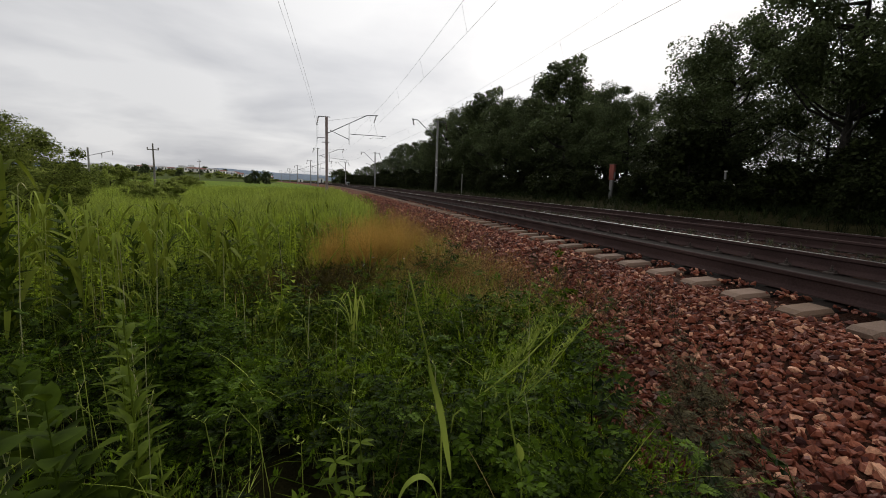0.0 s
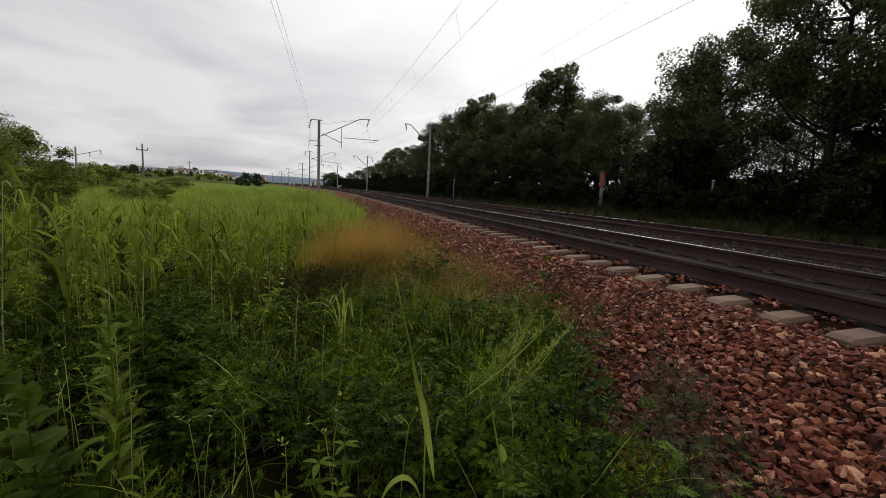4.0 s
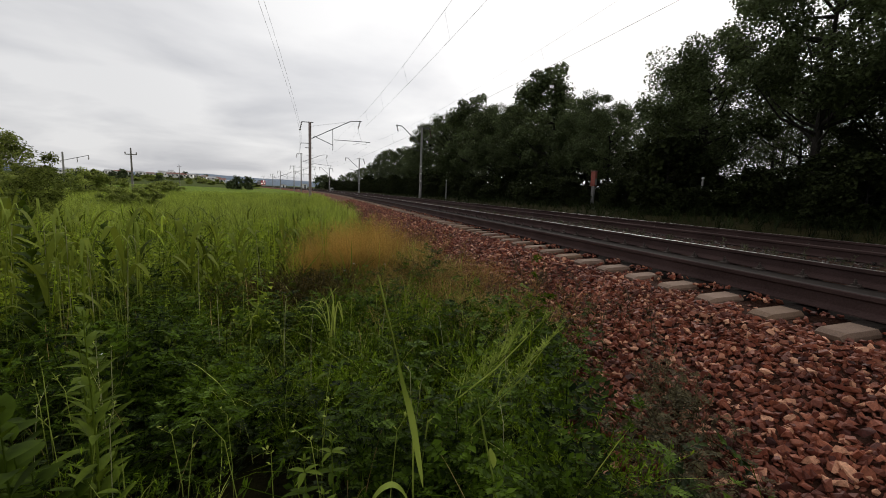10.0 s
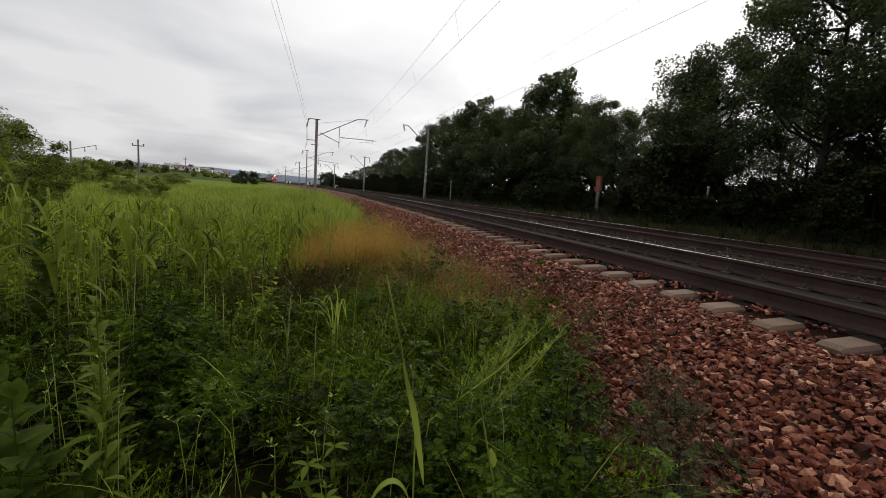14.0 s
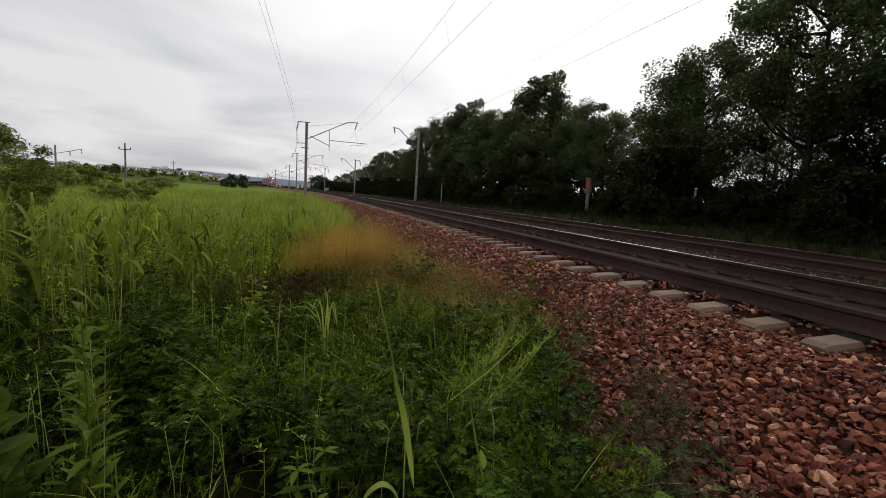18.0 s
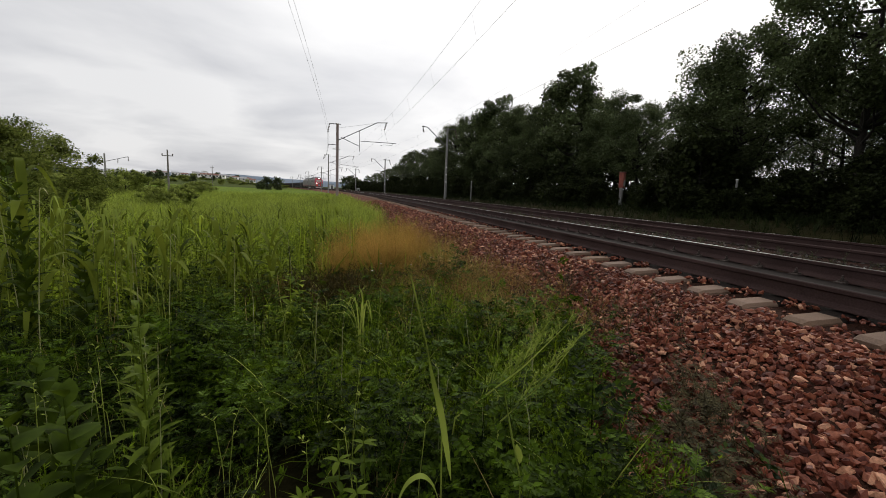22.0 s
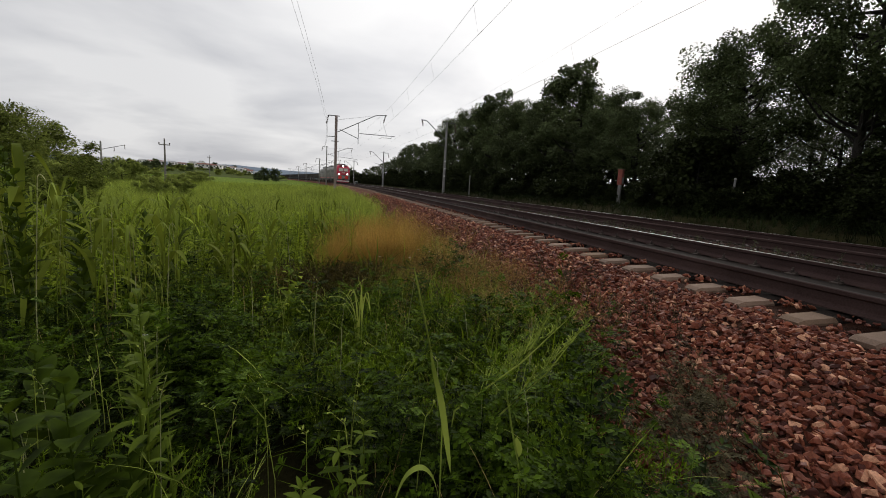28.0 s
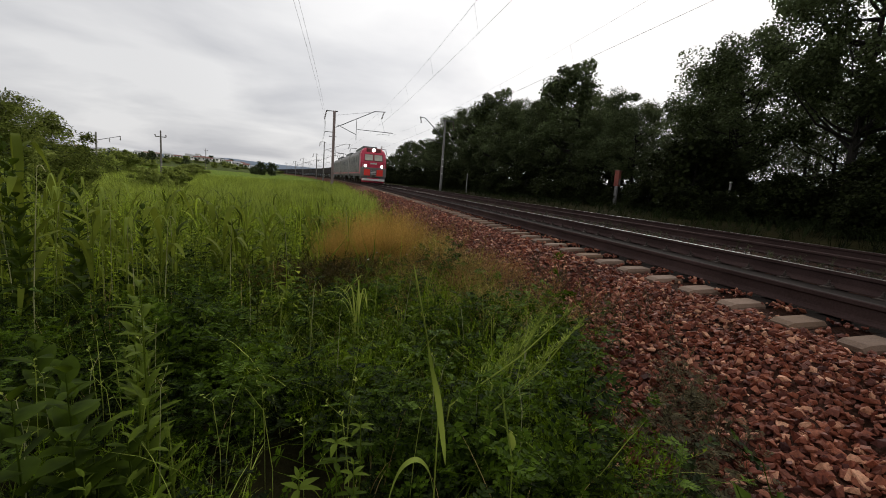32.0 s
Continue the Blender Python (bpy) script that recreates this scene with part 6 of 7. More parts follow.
    for k in range(64):
        x, y = rnd.uniform(-1.5, 1.25), 1.55 + 2.4 * rnd.random() ** 1.3
        if x - float(axis_x(y)) > float(border_u(y)) - 0.15:
            x -= 1.0
        z = float(ground_z(x, y))
        top = rnd.uniform(-0.10, 0.12) - z + 0.10 * (y - 1.5)
        side, turn = rnd.choice((-1, 1)), rnd.uniform(0, 6.28)
        p = empty("pale_stem", "thin pale stem curving out of the vetch", "weed", "pale stems", m=Matrix.Translation((x, y, z)) @ Matrix.Rotation(turn, 4, "Z"))
        bow = rnd.uniform(0.04, 0.14)
        pts = [(0, 0, 0), (0.01 * side, 0, top * 0.5), (0.4 * bow * side, 0.01, top * 0.85), (bow * side, 0.02, top * rnd.uniform(0.88, 1.02))]
        tube("stem", pts, [0.0021, 0.0019, 0.0016, 0.0008], M["spray"] if k % 3 else M["straw_pale"], p, 4)
        for j in range(rnd.randint(3, 8)):
            q = 0.55 + 0.45 * rnd.random()
            i = min(2, int(q * 3))
            a, b = Vector(pts[i]), Vector(pts[i + 1])
            leaf = np_part("leaf", tip * rnd.uniform(0.014, 0.028), tip_faces, M["spray"], p)
            leaf.matrix_basis = Matrix.Translation(a.lerp(b, q * 3 - i)) @ Euler((0, -rnd.uniform(0.1, 0.9), rnd.uniform(0, 6.28))).to_matrix().to_4x4()
    # small plants with whorls of long drooping leaves
    leaf_v, leaf_f = lance(0.17, 0.35, 0.05)
    for x, y, top, size in ((-0.035, 1.50, -0.06, 0.065), (0.03, 1.42, -0.14, 0.06), (0.06, 1.60, -0.06, 0.065), (-0.16, 1.42, -0.18, 0.09)):
        z = float(ground_z(x, y))
        p = empty("whorled_weed", "small green weed with a whorl of drooping leaves", "weed", "whorled weeds", m=Matrix.Translation((x, y, z)))
        tube("stem", [(0, 0, 0), (0.01, 0, (top - z) * 0.6), (0, 0, top - z)], [0.004, 0.0035, 0.002], M["weed"], p, 5)
        for k in range(13):
            tier = 0 if k < 4 else 1 if k < 8 else 2
            q = size * (0.55, 1.0, 1.15)[tier] * rnd.uniform(0.85, 1.15)
            leaf = np_part("leaf", leaf_v * q, leaf_f, M["weed"] if tier < 2 else M["broad"], p, smooth=True)
            leaf.matrix_basis = Matrix.Translation((0, 0, top - z - (0.0, 0.04, 0.12)[tier])) @ Euler((0, -(0.9, 0.25, 0.1)[tier] + rnd.uniform(-0.15, 0.15), k * 1.75 + rnd.uniform(-0.3, 0.3))).to_matrix().to_4x4()
    # two leaning branched weeds with pale seed sprays
    rng = random.Random(8)
    for bx, by, bz, tx, ty, tz in ((0.465, 1.72, -0.09, 1.097, 1.85, 0.328), (0.654, 1.66, -0.09, 1.08, 1.75, 0.278), (0.70, 1.82, -0.05, 1.00, 1.95, 0.27)):
        z = float(ground_z(bx, by))
        w = empty("seeding_weed", "leaning branched weed with pale green seed sprays", "weed", "seeding weeds", m=Matrix.Translation((bx, by, z)))
        a, b = Vector((0, 0, bz - z)), Vector((tx - bx, ty - by, tz - z))
        tube("stem", [(-0.06, 0, 0), a, a.lerp(b, 0.5) + Vector((0.02, 0, -0.02)), b], [0.0042, 0.0042, 0.0034, 0.0016], M["spray"], w, 6)
        sprays = []
        for k in range(22):
            q = 0.2 + 0.8 * k / 21
            o = a.lerp(b, q)
            d = ((b - a).normalized() + Vector((rng.uniform(-0.55, 0.45), rng.uniform(-0.6, 0.6), rng.uniform(-0.25, 0.75)))).normalized()
            ln = 0.13 * (1.25 - 0.8 * q)
            e = o + d * ln
            sprays.append(tube_np([o, (o + e) / 2, e], [0.0026, 0.0021, 0.0012], 3))
            for j in range(7):
                p = o + d * ln * (0.2 + 0.12 * j)
                ang = rng.uniform(0, 6.28)
                sprays.append(scatter(leaflet(0.13, 0.05), np.array([p]), np.array([ang]), np.array([rng.uniform(0.020, 0.034)]), np.array([rng.uniform(-1.1, -0.2)]), np.array([ang])))
        v, ff = joined(sprays)
        np_part("spray", v, ff, M["pale"], w)
    # bright tufts of arching grass
    for k, (x, y, s) in enumerate(((0.34, 3.30, 0.7), (-0.55, 3.6, 0.9), (-0.1, 4.4, 0.9), (0.95, 3.9, 0.7))):
        tv, tf = tuft_template(130 + k, 16, 0.85 * s, 0.007, 6)
        t = empty("grass_tuft", "bright green tuft of arching grass blades", "grass", "grass tufts", m=Matrix.Translation((x, y, float(ground_z(x, y)))))
        for j in range(16):
            np_part("blade", tv[14 * j:14 * j + 14], tf[:6], M["spray"] if j % 4 else M["grass"], t)
    # a clump of pale blades that rise together and arch to both sides
    x, y = 0.14, 3.4
    z = float(ground_z(x, y))
    t = empty("grass_clump", "clump of pale grass blades arching to both sides", "grass", m=Matrix.Translation((x, y, z)))
    crown = 0.0 - z
    rnd = random.Random(19)
    for run, rise, fall in ((-0.36, -0.01, 0.06), (-0.30, 0.03, 0.18), (-0.22, 0.05, 0.13), (-0.16, 0.01, 0.20), (-0.24, -0.06, 0.04), (-0.10, 0.06, 0.09), (0.02, 0.02, 0.10), (0.07, 0.03, 0.17), (0.10, 0.0, 0.14), (0.15, -0.05, 0.05), (-0.04, 0.10, -0.06)):
        deep, top = rnd.uniform(-0.10, 0.10), crown + rise
        foot = rnd.uniform(-0.05, 0.01)
        v, f = ribbon([((foot, 0, 0), 0.003), ((foot + run * 0.12, deep * 0.1, top * 0.70), 0.0042), ((foot + run * 0.36, deep * 0.3, top * 0.95), 0.0045), ((foot + run * 0.62, deep * 0.7, top), 0.004), ((foot + run * 0.86, deep, top - fall * 0.45), 0.003), ((foot + run, deep, top - fall), 0.001)], 4, (0.25, 0.97, 0.0) if abs(run) > 0.12 else (1, 0, 0))
        np_part("blade", v, f, M["spray"], t, smooth=True)
    # maize-like plants at the field's edge
    rnd = random.Random(77)
    for x, y, top, wide in ((-2.45, 4.0, 0.95, 0.028), (-2.05, 4.1, 0.6, 0.028), (-2.9, 4.5, 1.0, 0.030), (-1.7, 4.6, 0.55, 0.028), (-1.25, 5.0, 0.45, 0.028), (-2.3, 5.4, 0.6, 0.030), (-0.9, 5.6, 0.42, 0.028), (-1.6, 6.0, 0.45, 0.030), (-0.45, 6.3, 0.40, 0.028), (-2.9, 6.2, 0.6, 0.032), (-3.4, 5.4, 0.9, 0.034), (-3.6, 6.6, 0.7, 0.034)):
        z = float(ground_z(x, y)) - 0.02
        H = top - z
        p = empty("cane_plant", "tall cane-like plant with broad drooping blades", "plant", "cane plants", m=Matrix.Translation((x, y, z)) @ Matrix.Rotation(rnd.uniform(0, 6.28), 4, "Z"))
        tube("stem", [(0, 0, 0), (0.01, 0.0, H * 0.5), (0.02, 0.01, H * 0.86)], [0.006, 0.005, 0.003], M["cane"], p, 6)
        count = 7
        for k in range(count):
            z0 = H * (0.18 + 0.6 * k / (count - 1))
            rise, run = H * rnd.uniform(0.16, 0.30), H * rnd.uniform(0.14, 0.30)
            drop = rnd.uniform(0.1, 0.9) * rise
            w = wide * rnd.uniform(0.75, 1.1)
            v, f = ribbon([((0, 0, z0), w * 0.4), ((run * 0.22, 0, z0 + rise * 0.62), w), ((run * 0.55, 0.01, z0 + rise), w), ((run * 0.85, 0.02, z0 + rise - drop * 0.4), w * 0.75), ((run * 1.05, 0.02, z0 + rise - drop), 0.001)], 3)
            leaf = np_part("leaf", v, f, M["cane"], p, smooth=True)
            leaf.matrix_basis = Matrix.Rotation(k * 2.6 + rnd.uniform(-0.5, 0.5), 4, "Z")
    # narrow reeds standing among them, each with a bent tip
    for k in range(26):
        y = rnd.uniform(3.9, 5.6)
        x = -rnd.uniform(0.32, 0.66) * y
        z = float(ground_z(x, y)) - 0.02
        H = (0.74 - 0.05 * (y - 4)) * rnd.uniform(0.78, 1.08) * (1.0 if x < -0.45 * y else 0.72) - z
        p = empty("reed", "narrow upright reed with a bent tip", "reed", "reeds", m=Matrix.Translation((x, y, z)) @ Matrix.Rotation(rnd.uniform(0, 6.28), 4, "Z"))
        lean = rnd.uniform(-0.06, 0.10)
        tube("stem", [(0, 0, 0), (lean * 0.4, 0, H * 0.5), (lean, 0, H * 0.9)], [0.0042, 0.0036, 0.0022], M["straw_pale"] if k % 4 == 0 else M["spray"], p, 5)
        for j in range(3):
            q = (0.90, 0.66, 0.45)[j]
            side = rnd.choice((-1, 1)) * rnd.uniform(0.05, 0.13)
            v, f = ribbon([((lean * q, 0, H * q), 0.004), ((lean * q + side * 0.35, 0, H * q + 0.10), 0.010), ((lean * q + side * 0.8, 0.01, H * q + 0.14), 0.011), ((lean * q + side * 1.2, 0.01, H * q + 0.05), 0.007), ((lean * q + side * 1.35, 0.01, H * q - 0.05), 0.001)], 3)
            np_part("leaf", v, f, M["cane"] if j else M["pale"], p, smooth=True)
    # bleached dead stalks standing among them
    for x, y, top in ((-2.2, 3.6, 0.8), (-2.65, 4.2, 0.9), (-1.45, 3.9, 0.45), (-1.05, 4.4, 0.40), (-0.6, 5.4, 0.36), (0.12, 6.4, 0.5)):
        z = float(ground_z(x, y)) - 0.02
        d = empty("dead_stalk", "bleached dead plant stalk with a broken tip", "stalk", "dead stalks", m=Matrix.Translation((x, y, z)))
        lean = rnd.uniform(-0.16, 0.16)
        tube("stem", [(0, 0, 0), (lean * 0.25, 0, (top - z) * 0.4), (lean * 0.7, 0.01, (top - z) * 0.75), (lean, 0.02, top - z)], [0.0038, 0.0034, 0.0028, 0.0015], M["straw_pale"], d, 5)
        v, f = ribbon([((lean, 0.02, top - z), 0.004), ((lean + 0.012, 0.02, top - z + 0.02), 0.007), ((lean + 0.03, 0.02, top - z + 0.015), 0.006), ((lean + 0.055, 0.02, top - z - 0.03), 0.001)], 3)
        np_part("leaf", v, f, M["straw_pale"], d, "withered strip of leaf", smooth=True)
    # a few tall reeds
    for k, (x, y, h) in enumerate(((-2.75, 4.6, 1.6), (-0.2, 8.2, 1.35), (-0.45, 9.0, 1.4), (0.05, 9.6, 1.3))):
        v, f = reed_template(200 + k, h, 8)
        r = tagged(new("reed"), "tall reed with long arching leaves", "reed", "reeds")
        r.empty_display_size = 0.2
        r.matrix_basis = Matrix.Translation((x, y, float(ground_z(x, y)) - 0.02)) @ Matrix.Rotation(k * 1.7, 4, "Z")
        n = 12
        np_part("stem", v[:n], f[:8], M["reed"], r)
        rest = v[n:]
        for j in range(8):
            np_part("leaf", rest[14 * j:14 * j + 14], f[8:14] - n, M["reed"], r)


build_single_weeds()


# ---- the freight train ----
def wheelset(parent, y, r=0.6):
    for x in (-0.79, 0.79):
        bm = bmesh.new()
        bmesh.ops.create_cone(bm, cap_ends=True, segments=20, radius1=r, radius2=r * 0.97, depth=0.13, matrix=Matrix.Translation((x, y, r)) @ Matrix.Rotation(math.pi / 2, 4, "Y"))
        part("wheel", bm, M["iron"], parent)


def bogie(parent, y, axles, r):
    b = part("bogie", box(box(boxed(-1.12, -0.98, y - axles - 0.5, y + axles + 0.5, r - 0.12, r + 0.32, 0.04), 0.98, 1.12, y - axles - 0.5, y + axles + 0.5, r - 0.12, r + 0.32, 0.04), -1.0, 1.0, y - 0.35, y + 0.35, r, r + 0.25), M["loco_dark"], parent)
    for dy in (-axles, axles):
        wheelset(b, y + dy, r)
    return b


def body_shell(length, nose, material, parent):
    """Loco body: section with rounded shoulders, drawn in towards a raked cab front at -y."""
    sect = [(-1.52, 1.1), (-1.55, 1.4), (-1.55, 3.35), (-1.45, 3.7), (-1.15, 3.95), (0, 4.05), (1.15, 3.95), (1.45, 3.7), (1.55, 3.35), (1.55, 1.4), (1.52, 1.1)]
    bm = bmesh.new()
    rings = []
    for y in (-length / 2 + nose, length / 2):
        rings.append([bm.verts.new((x, y, z)) for x, z in sect])
    n = len(sect)
    for k in range(n):
        bm.faces.new((rings[0][k], rings[0][(k + 1) % n], rings[1][(k + 1) % n], rings[1][k]))
    bm.faces.new(rings[1])
    bm.faces.new(list(reversed(rings[0])))
    bmesh.ops.recalc_face_normals(bm, faces=bm.faces)
    return part("body", bm, M[material], parent)


def cab(length, parent):
    y1 = -length / 2 + 1.6
    sect = [(1.10, 1.50, 0.25), (1.45, 1.54, 0.0), (2.35, 1.54, 0.0), (2.5, 1.53, 0.03), (3.35, 1.46, 0.40), (3.7, 1.32, 0.58), (3.95, 1.08, 0.80), (4.05, 0.85, 1.1)]
    bm = bmesh.new()
    front, back = [], []
    for z, w, dy in sect:
        y0 = -length / 2 + dy
        wb = min(1.55, w + 0.1)
        front.append([bm.verts.new((s * w, y0 + (0.12 if abs(s) == 1 else 0), z)) for s in (-1, -0.85, 0, 0.85, 1)])
        back.append([bm.verts.new((s * wb, y1, z)) for s in (-1, 1)])
    for a, b, p, q in zip(front, front[1:], back, back[1:]):
        for k in range(4):
            bm.faces.new((a[k], a[k + 1], b[k + 1], b[k]))
        bm.faces.new((p[0], a[0], b[0], q[0]))
        bm.faces.new((a[4], p[1], q[1], b[4]))
    bm.faces.new((front[-1][0], front[-1][1], front[-1][2], front[-1][3], front[-1][4], back[-1][1], back[-1][0]))
    bm.faces.new((front[0][4], front[0][3], front[0][2], front[0][1], front[0][0], back[0][0], back[0][1]))
    bmesh.ops.recalc_face_normals(bm, faces=bm.faces)
    return part("cab", bm, M["loco_red"], parent, "red-painted cab front")


def disc(x, y, z, r, depth=0.08):
    bm = bmesh.new()
    bmesh.ops.create_cone(bm, cap_ends=True, segments=16, radius1=r, radius2=r, depth=depth, matrix=Matrix.Translation((x, y, z)) @ Matrix.Rotation(math.pi / 2, 4, "X"))
    return bm


def pantograph(parent, y, z):
    p = part("pantograph", boxed(-0.7, 0.7, y - 0.6, y + 0.6, z, z + 0.12, 0.02), M["steel"], parent)
    for x in (-0.5, 0.5):
        tube("arm", [(x, y - 0.5, z + 0.12), (x * 0.9, y + 0.75, z + 0.55), (x * 0.7, y - 0.2, z + 1.0)], 0.035, M["steel"], p, 5)
    tube("bow", [(-1.0, y - 0.2, z + 0.85), (-0.7, y - 0.2, z + 1.03), (0.7, y - 0.2, z + 1.03), (1.0, y - 0.2, z + 0.85)], 0.04, M["steel"], p, 5)


def loco_section(lead, bow_at=None):
    L = 17.5
    thing = empty("electric_locomotive", "red-fronted grey electric locomotive with lit headlamps" if lead else "grey trailing locomotive section with roof gear", "locomotive", "locomotive sections")
    body_shell(L, 1.55 if lead else 0.0, "loco_grey", thing)
    part("underframe", boxed(-1.45, 1.45, -L / 2 + 0.3, L / 2 - 0.2, 0.85, 1.15, 0.03), M["loco_dark"], thing)
    part("roof_gear", box(boxed(-0.9, 0.9, -4.5, 5.5, 4.05, 4.42, 0.08), -0.6, 0.6, 6.2, 7.8, 4.1, 4.5, 0.06), M["loco_dark"], thing)
    if bow_at is not None:
        pantograph(thing, bow_at, 4.42)
    for y in (-5.2, 5.2):
        bogie(thing, y, 1.45, 0.62)
    for side in (-1, 1):
        x0 = side * 1.552
        for k in range(7):
            y = -4.2 + 1.75 * k
            part("rib", boxed(*sorted((x0, x0 + side * 0.03)), y, y + 0.05, 1.25, 3.3), M["loco_dark"], thing)
        for k in range(4):
            y = -3.4 + 2.6 * k
            part("louvre", boxed(*sorted((x0, x0 + side * 0.02)), y, y + 1.3, 2.5, 3.05), M["loco_dark"], thing)
        part("side_door", boxed(*sorted((x0, x0 + side * 0.025)), -6.3, -5.7, 1.2, 3.1), M["loco_dark"], thing)
        part("stripe", boxed(*sorted((x0, x0 + side * 0.012)), -7.1, 8.6, 1.15, 1.3), M["loco_red"], thing)
    if lead:
        c = cab(L, thing)
        f = -L / 2
        for x in (-0.56, 0.56):
            # raked windscreen halves
            bm = boxed(-0.47, 0.47, -0.03, 0.03, -0.35, 0.35, 0.02)
            w = part("windscreen", bm, M["screen"], thing)
            w.matrix_basis = Matrix.Translation((x, f + 0.20, 2.95)) @ Matrix.Rotation(radians(-25), 4, "X")
            s = part("surround", box(box(box(boxed(-0.53, 0.53, -0.02, 0.05, -0.41, -0.35), -0.53, 0.53, -0.02, 0.05, 0.35, 0.41), -0.53, -0.47, -0.02, 0.05, -0.37, 0.37), 0.47, 0.53, -0.02, 0.05, -0.37, 0.37), M["loco_brow"], thing)
            s.matrix_basis = w.matrix_basis.copy()
        part("brow", boxed(-0.85, 0.85, f + 0.48, f + 1.4, 3.55, 4.0, 0.08), M["loco_brow"], thing)
        part("headlamp", disc(0, f + 0.46, 3.80, 0.19, 0.12), M["lamp"], thing, "large lit roof headlamp")
        for x in (-0.97, 0.97):
            part("buffer_lamp", disc(x, f - 0.06, 2.02, 0.15), M["lamp"], thing, "lit round lamp")
            part("lamp_rim", disc(x, f - 0.03, 2.02, 0.19), M["loco_white"], thing)
            part("red_panel", boxed(*sorted((x * 0.40, x * 1.16)), f - 0.14, f - 0.04, 0.95, 1.66, 0.03), M["loco_bright"], thing, "bright red lower panel")
            tube("handrail", [(x * 1.3, f - 0.02, 2.3), (x * 1.33, f - 0.1, 2.3), (x * 1.33, f - 0.1, 1.75), (x * 1.3, f - 0.02, 1.75)], 0.018, M["loco_white"], thing, 5)
        part("lower_front", boxed(-1.53, 1.53, f - 0.05, f + 0.3, 0.86, 1.86, 0.04), M["loco_grey"], thing, "grey lower front panel")
        part("grille", boxed(-0.36, 0.36, f - 0.09, f - 0.03, 1.0, 1.62, 0.02), M["loco_dark"], thing)
        for k in range(3):
            part("grille_bar", boxed(-0.34, 0.34, f - 0.11, f - 0.09, 1.12 + 0.17 * k, 1.18 + 0.17 * k), M["loco_white"], thing)
        part("plate", boxed(-0.40, 0.40, f - 0.04, f + 0.02, 2.22, 2.38), M["loco_white"], thing, "row of pale plain bars")
        part("buffer_beam", boxed(-1.45, 1.45, f + 0.02, f + 0.35, 0.6, 0.86, 0.03), M["loco_dark"], thing)
        part("coupler", boxed(-0.18, 0.18, f - 0.5, f + 0.1, 0.72, 1.02, 0.05), M["iron"], thing)
        bm = bmesh.new()
        vs = [bm.verts.new(p) for p in ((-1.45, f + 0.3, 0.75), (1.45, f + 0.3, 0.75), (0, f - 0.25, 0.72), (-1.3, f + 0.35, 0.2), (1.3, f + 0.35, 0.2), (0, f - 0.15, 0.2))]
        for q in ((0, 2, 5, 3), (2, 1, 4, 5), (0, 3, 4, 1)):
            bm.faces.new([vs[i] for i in q])
        part("plough", bm, M["loco_red"], thing, "red track clearer under the front")
        part("bumper", boxed(-1.36, 1.36, f - 0.34, f - 0.24, 0.38, 0.62, 0.03), M["loco_white"], thing, "pale front bumper bar")
        for x in (-1.46, 1.46):
            tube("mirror", [(x, f + 0.9, 3.4), (x * 1.14, f + 0.75, 3.3), (x * 1.14, f + 0.75, 2.95)], 0.03, M["loco_dark"], thing, 5)
        tube("horn", [(0.95, f + 1.0, 4.0), (0.95, f + 0.6, 4.25), (0.95, f + 0.5, 4.25)], [0.03, 0.04, 0.09], M["loco_white"], thing, 8)
    return thing


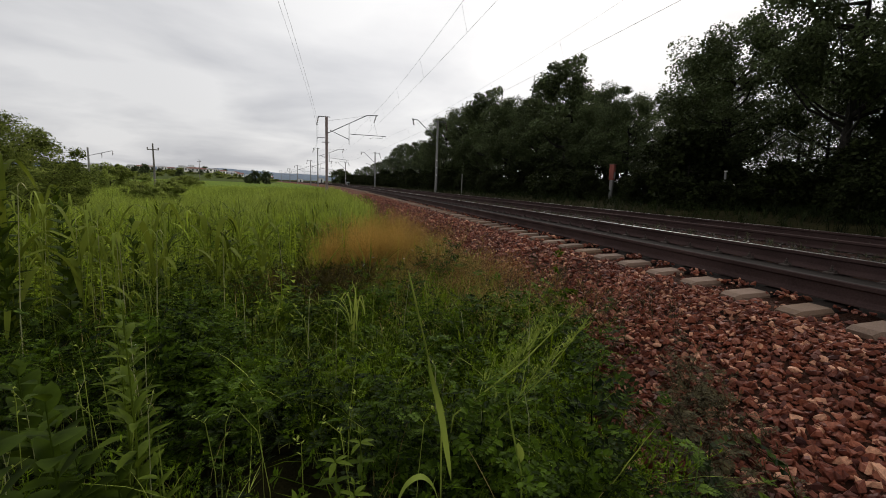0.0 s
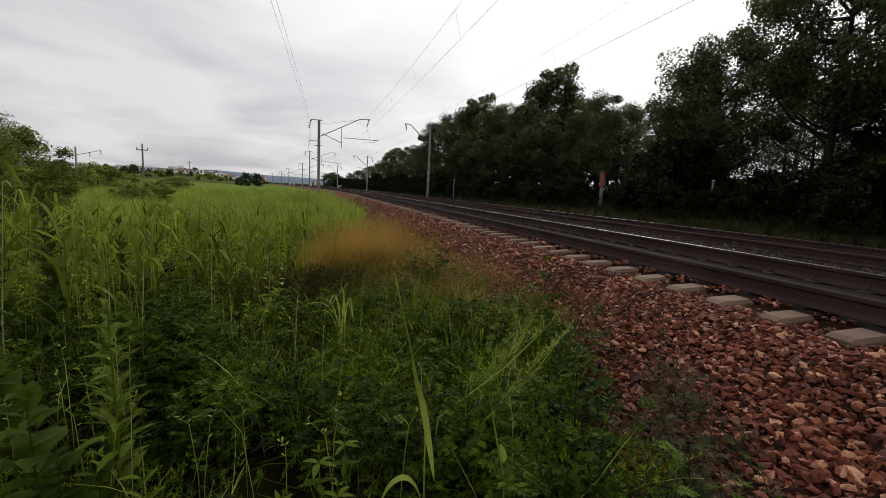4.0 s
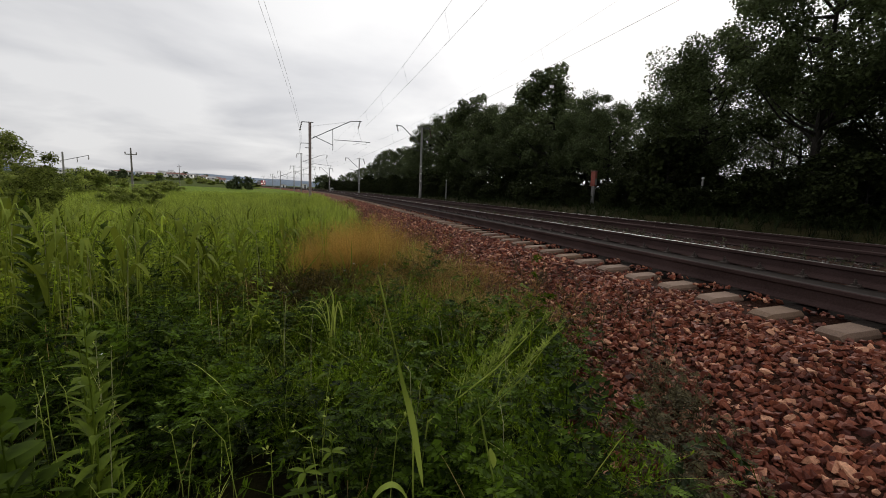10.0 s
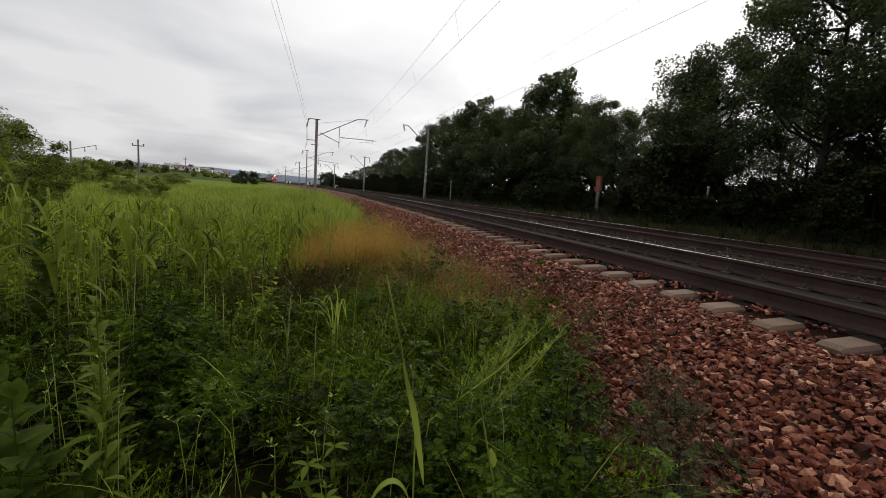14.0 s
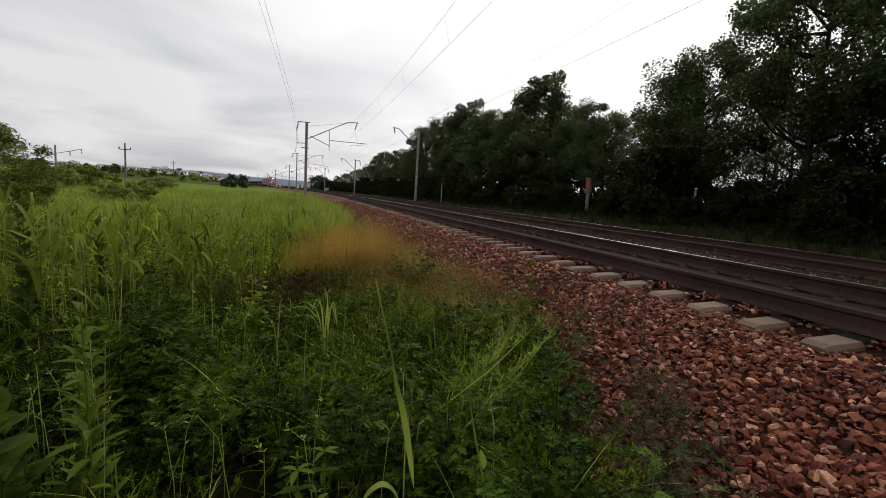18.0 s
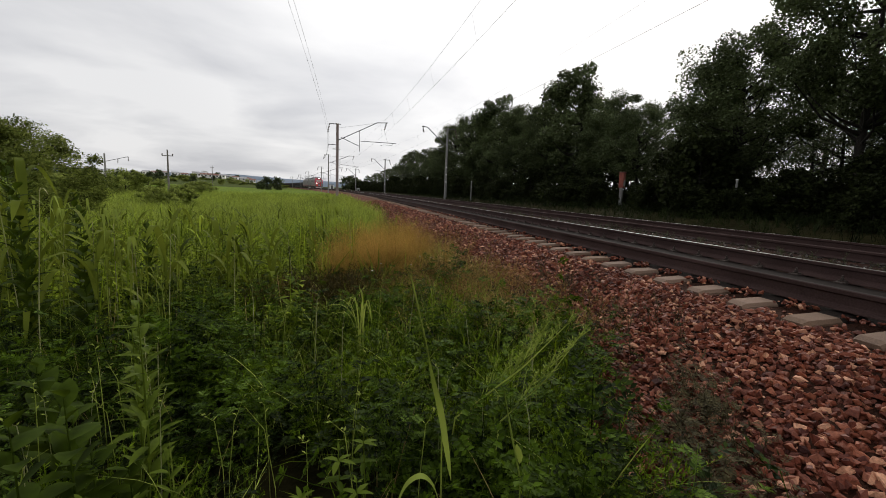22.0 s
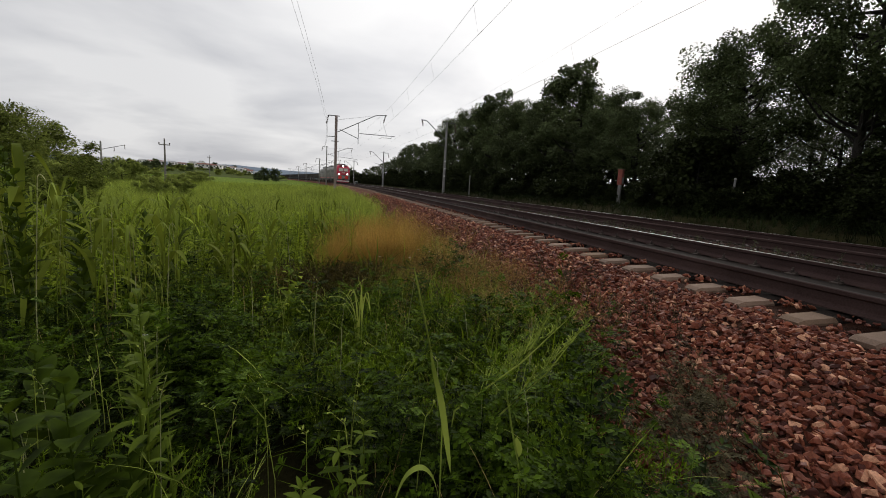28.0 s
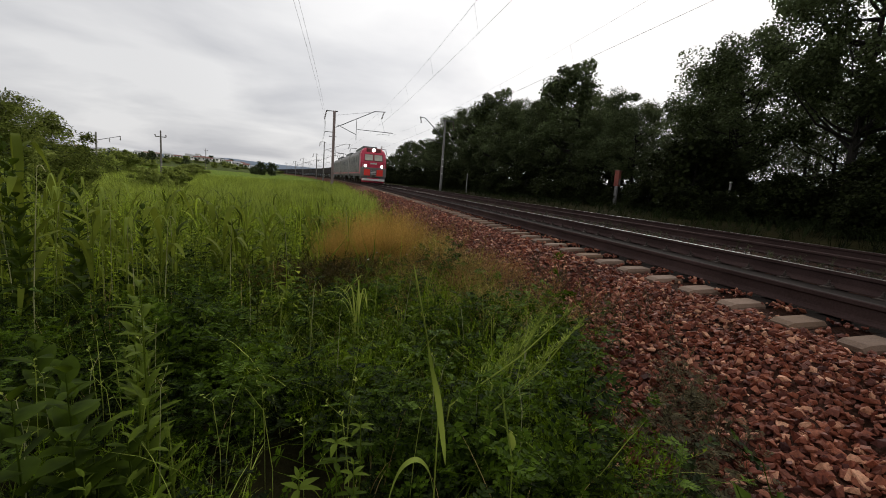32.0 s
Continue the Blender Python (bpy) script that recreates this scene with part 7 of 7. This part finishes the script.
def gondola():
    L = 13.2
    thing = empty("freight_wagon", "dark open freight wagon loaded with coal", "freight wagon", "freight wagons")
    bm = boxed(-1.5, 1.5, -L / 2, L / 2, 1.15, 2.75)
    top = [f for f in bm.faces if f.normal.z > 0.9]
    r = bmesh.ops.inset_region(bm, faces=top, thickness=0.08)
    bmesh.ops.translate(bm, verts=list({v for f in top for v in f.verts}), vec=(0, 0, -0.25))
    part("body", bm, M["wagon"], thing)
    for side in (-1, 1):
        for k in range(8):
            y = -L / 2 + 0.15 + k * (L - 0.3) / 7
            part("rib", boxed(*sorted((side * 1.5, side * 1.6)), y - 0.08, y + 0.08, 1.15, 2.73), M["wagon"], thing)
    nx, ny = 7, 24
    rnd = random.Random(2)
    v = [(-1.4 + 2.8 * i / (nx - 1), -L / 2 + 0.1 + (L - 0.2) * j / (ny - 1), 2.52 + 0.40 * math.sin(math.pi * i / (nx - 1)) * (0.6 + 0.4 * math.sin(j * 1.1) ** 2) + rnd.uniform(-0.06, 0.06)) for j in range(ny) for i in range(nx)]
    f = [(j * nx + i, j * nx + i + 1, (j + 1) * nx + i + 1, (j + 1) * nx + i) for j in range(ny - 1) for i in range(nx - 1)]
    np_part("load", v, f, M["coal"], thing, "heaped black coal")
    part("sill", boxed(-0.25, 0.25, -L / 2 - 0.45, L / 2 + 0.45, 0.95, 1.2, 0.03), M["iron"], thing)
    for y in (-4.3, 4.3):
        bogie(thing, y, 0.92, 0.47)
    return thing


RAIL_TOP, SPEED, NOSE_AT_END, CLIP = 0.208, 13.55, 54.0, 32.0


def train_rows(offset):
    rows = []
    for k in range(33):
        t = float(k)
        y = NOSE_AT_END + offset + SPEED * (CLIP - t)
        rows.append((t, Matrix.Translation(on_track(y, 0, RAIL_TOP)) @ Matrix.Rotation(heading(y), 4, "Z")))
    return rows


TRAIN = []
lead = loco_section(True)
lead.scale = (1, 1, 1.07)
TRAIN.append((lead, 8.75))
for bow_at, offset in ((1.8, 27.2), (6.4, 45.65)):
    trailing = loco_section(False, bow_at)
    trailing.scale = (1, 1, 1.07)
    TRAIN.append((trailing, offset))
first_wagon = gondola()
TRAIN.append((first_wagon, 62.2))
for k in range(1, 22):
    TRAIN.append((copy_thing(first_wagon, Matrix()), 62.2 + 14.2 * k))


def motions():
    for vehicle, offset in TRAIN:
        walk(vehicle, train_rows(offset))


motions()
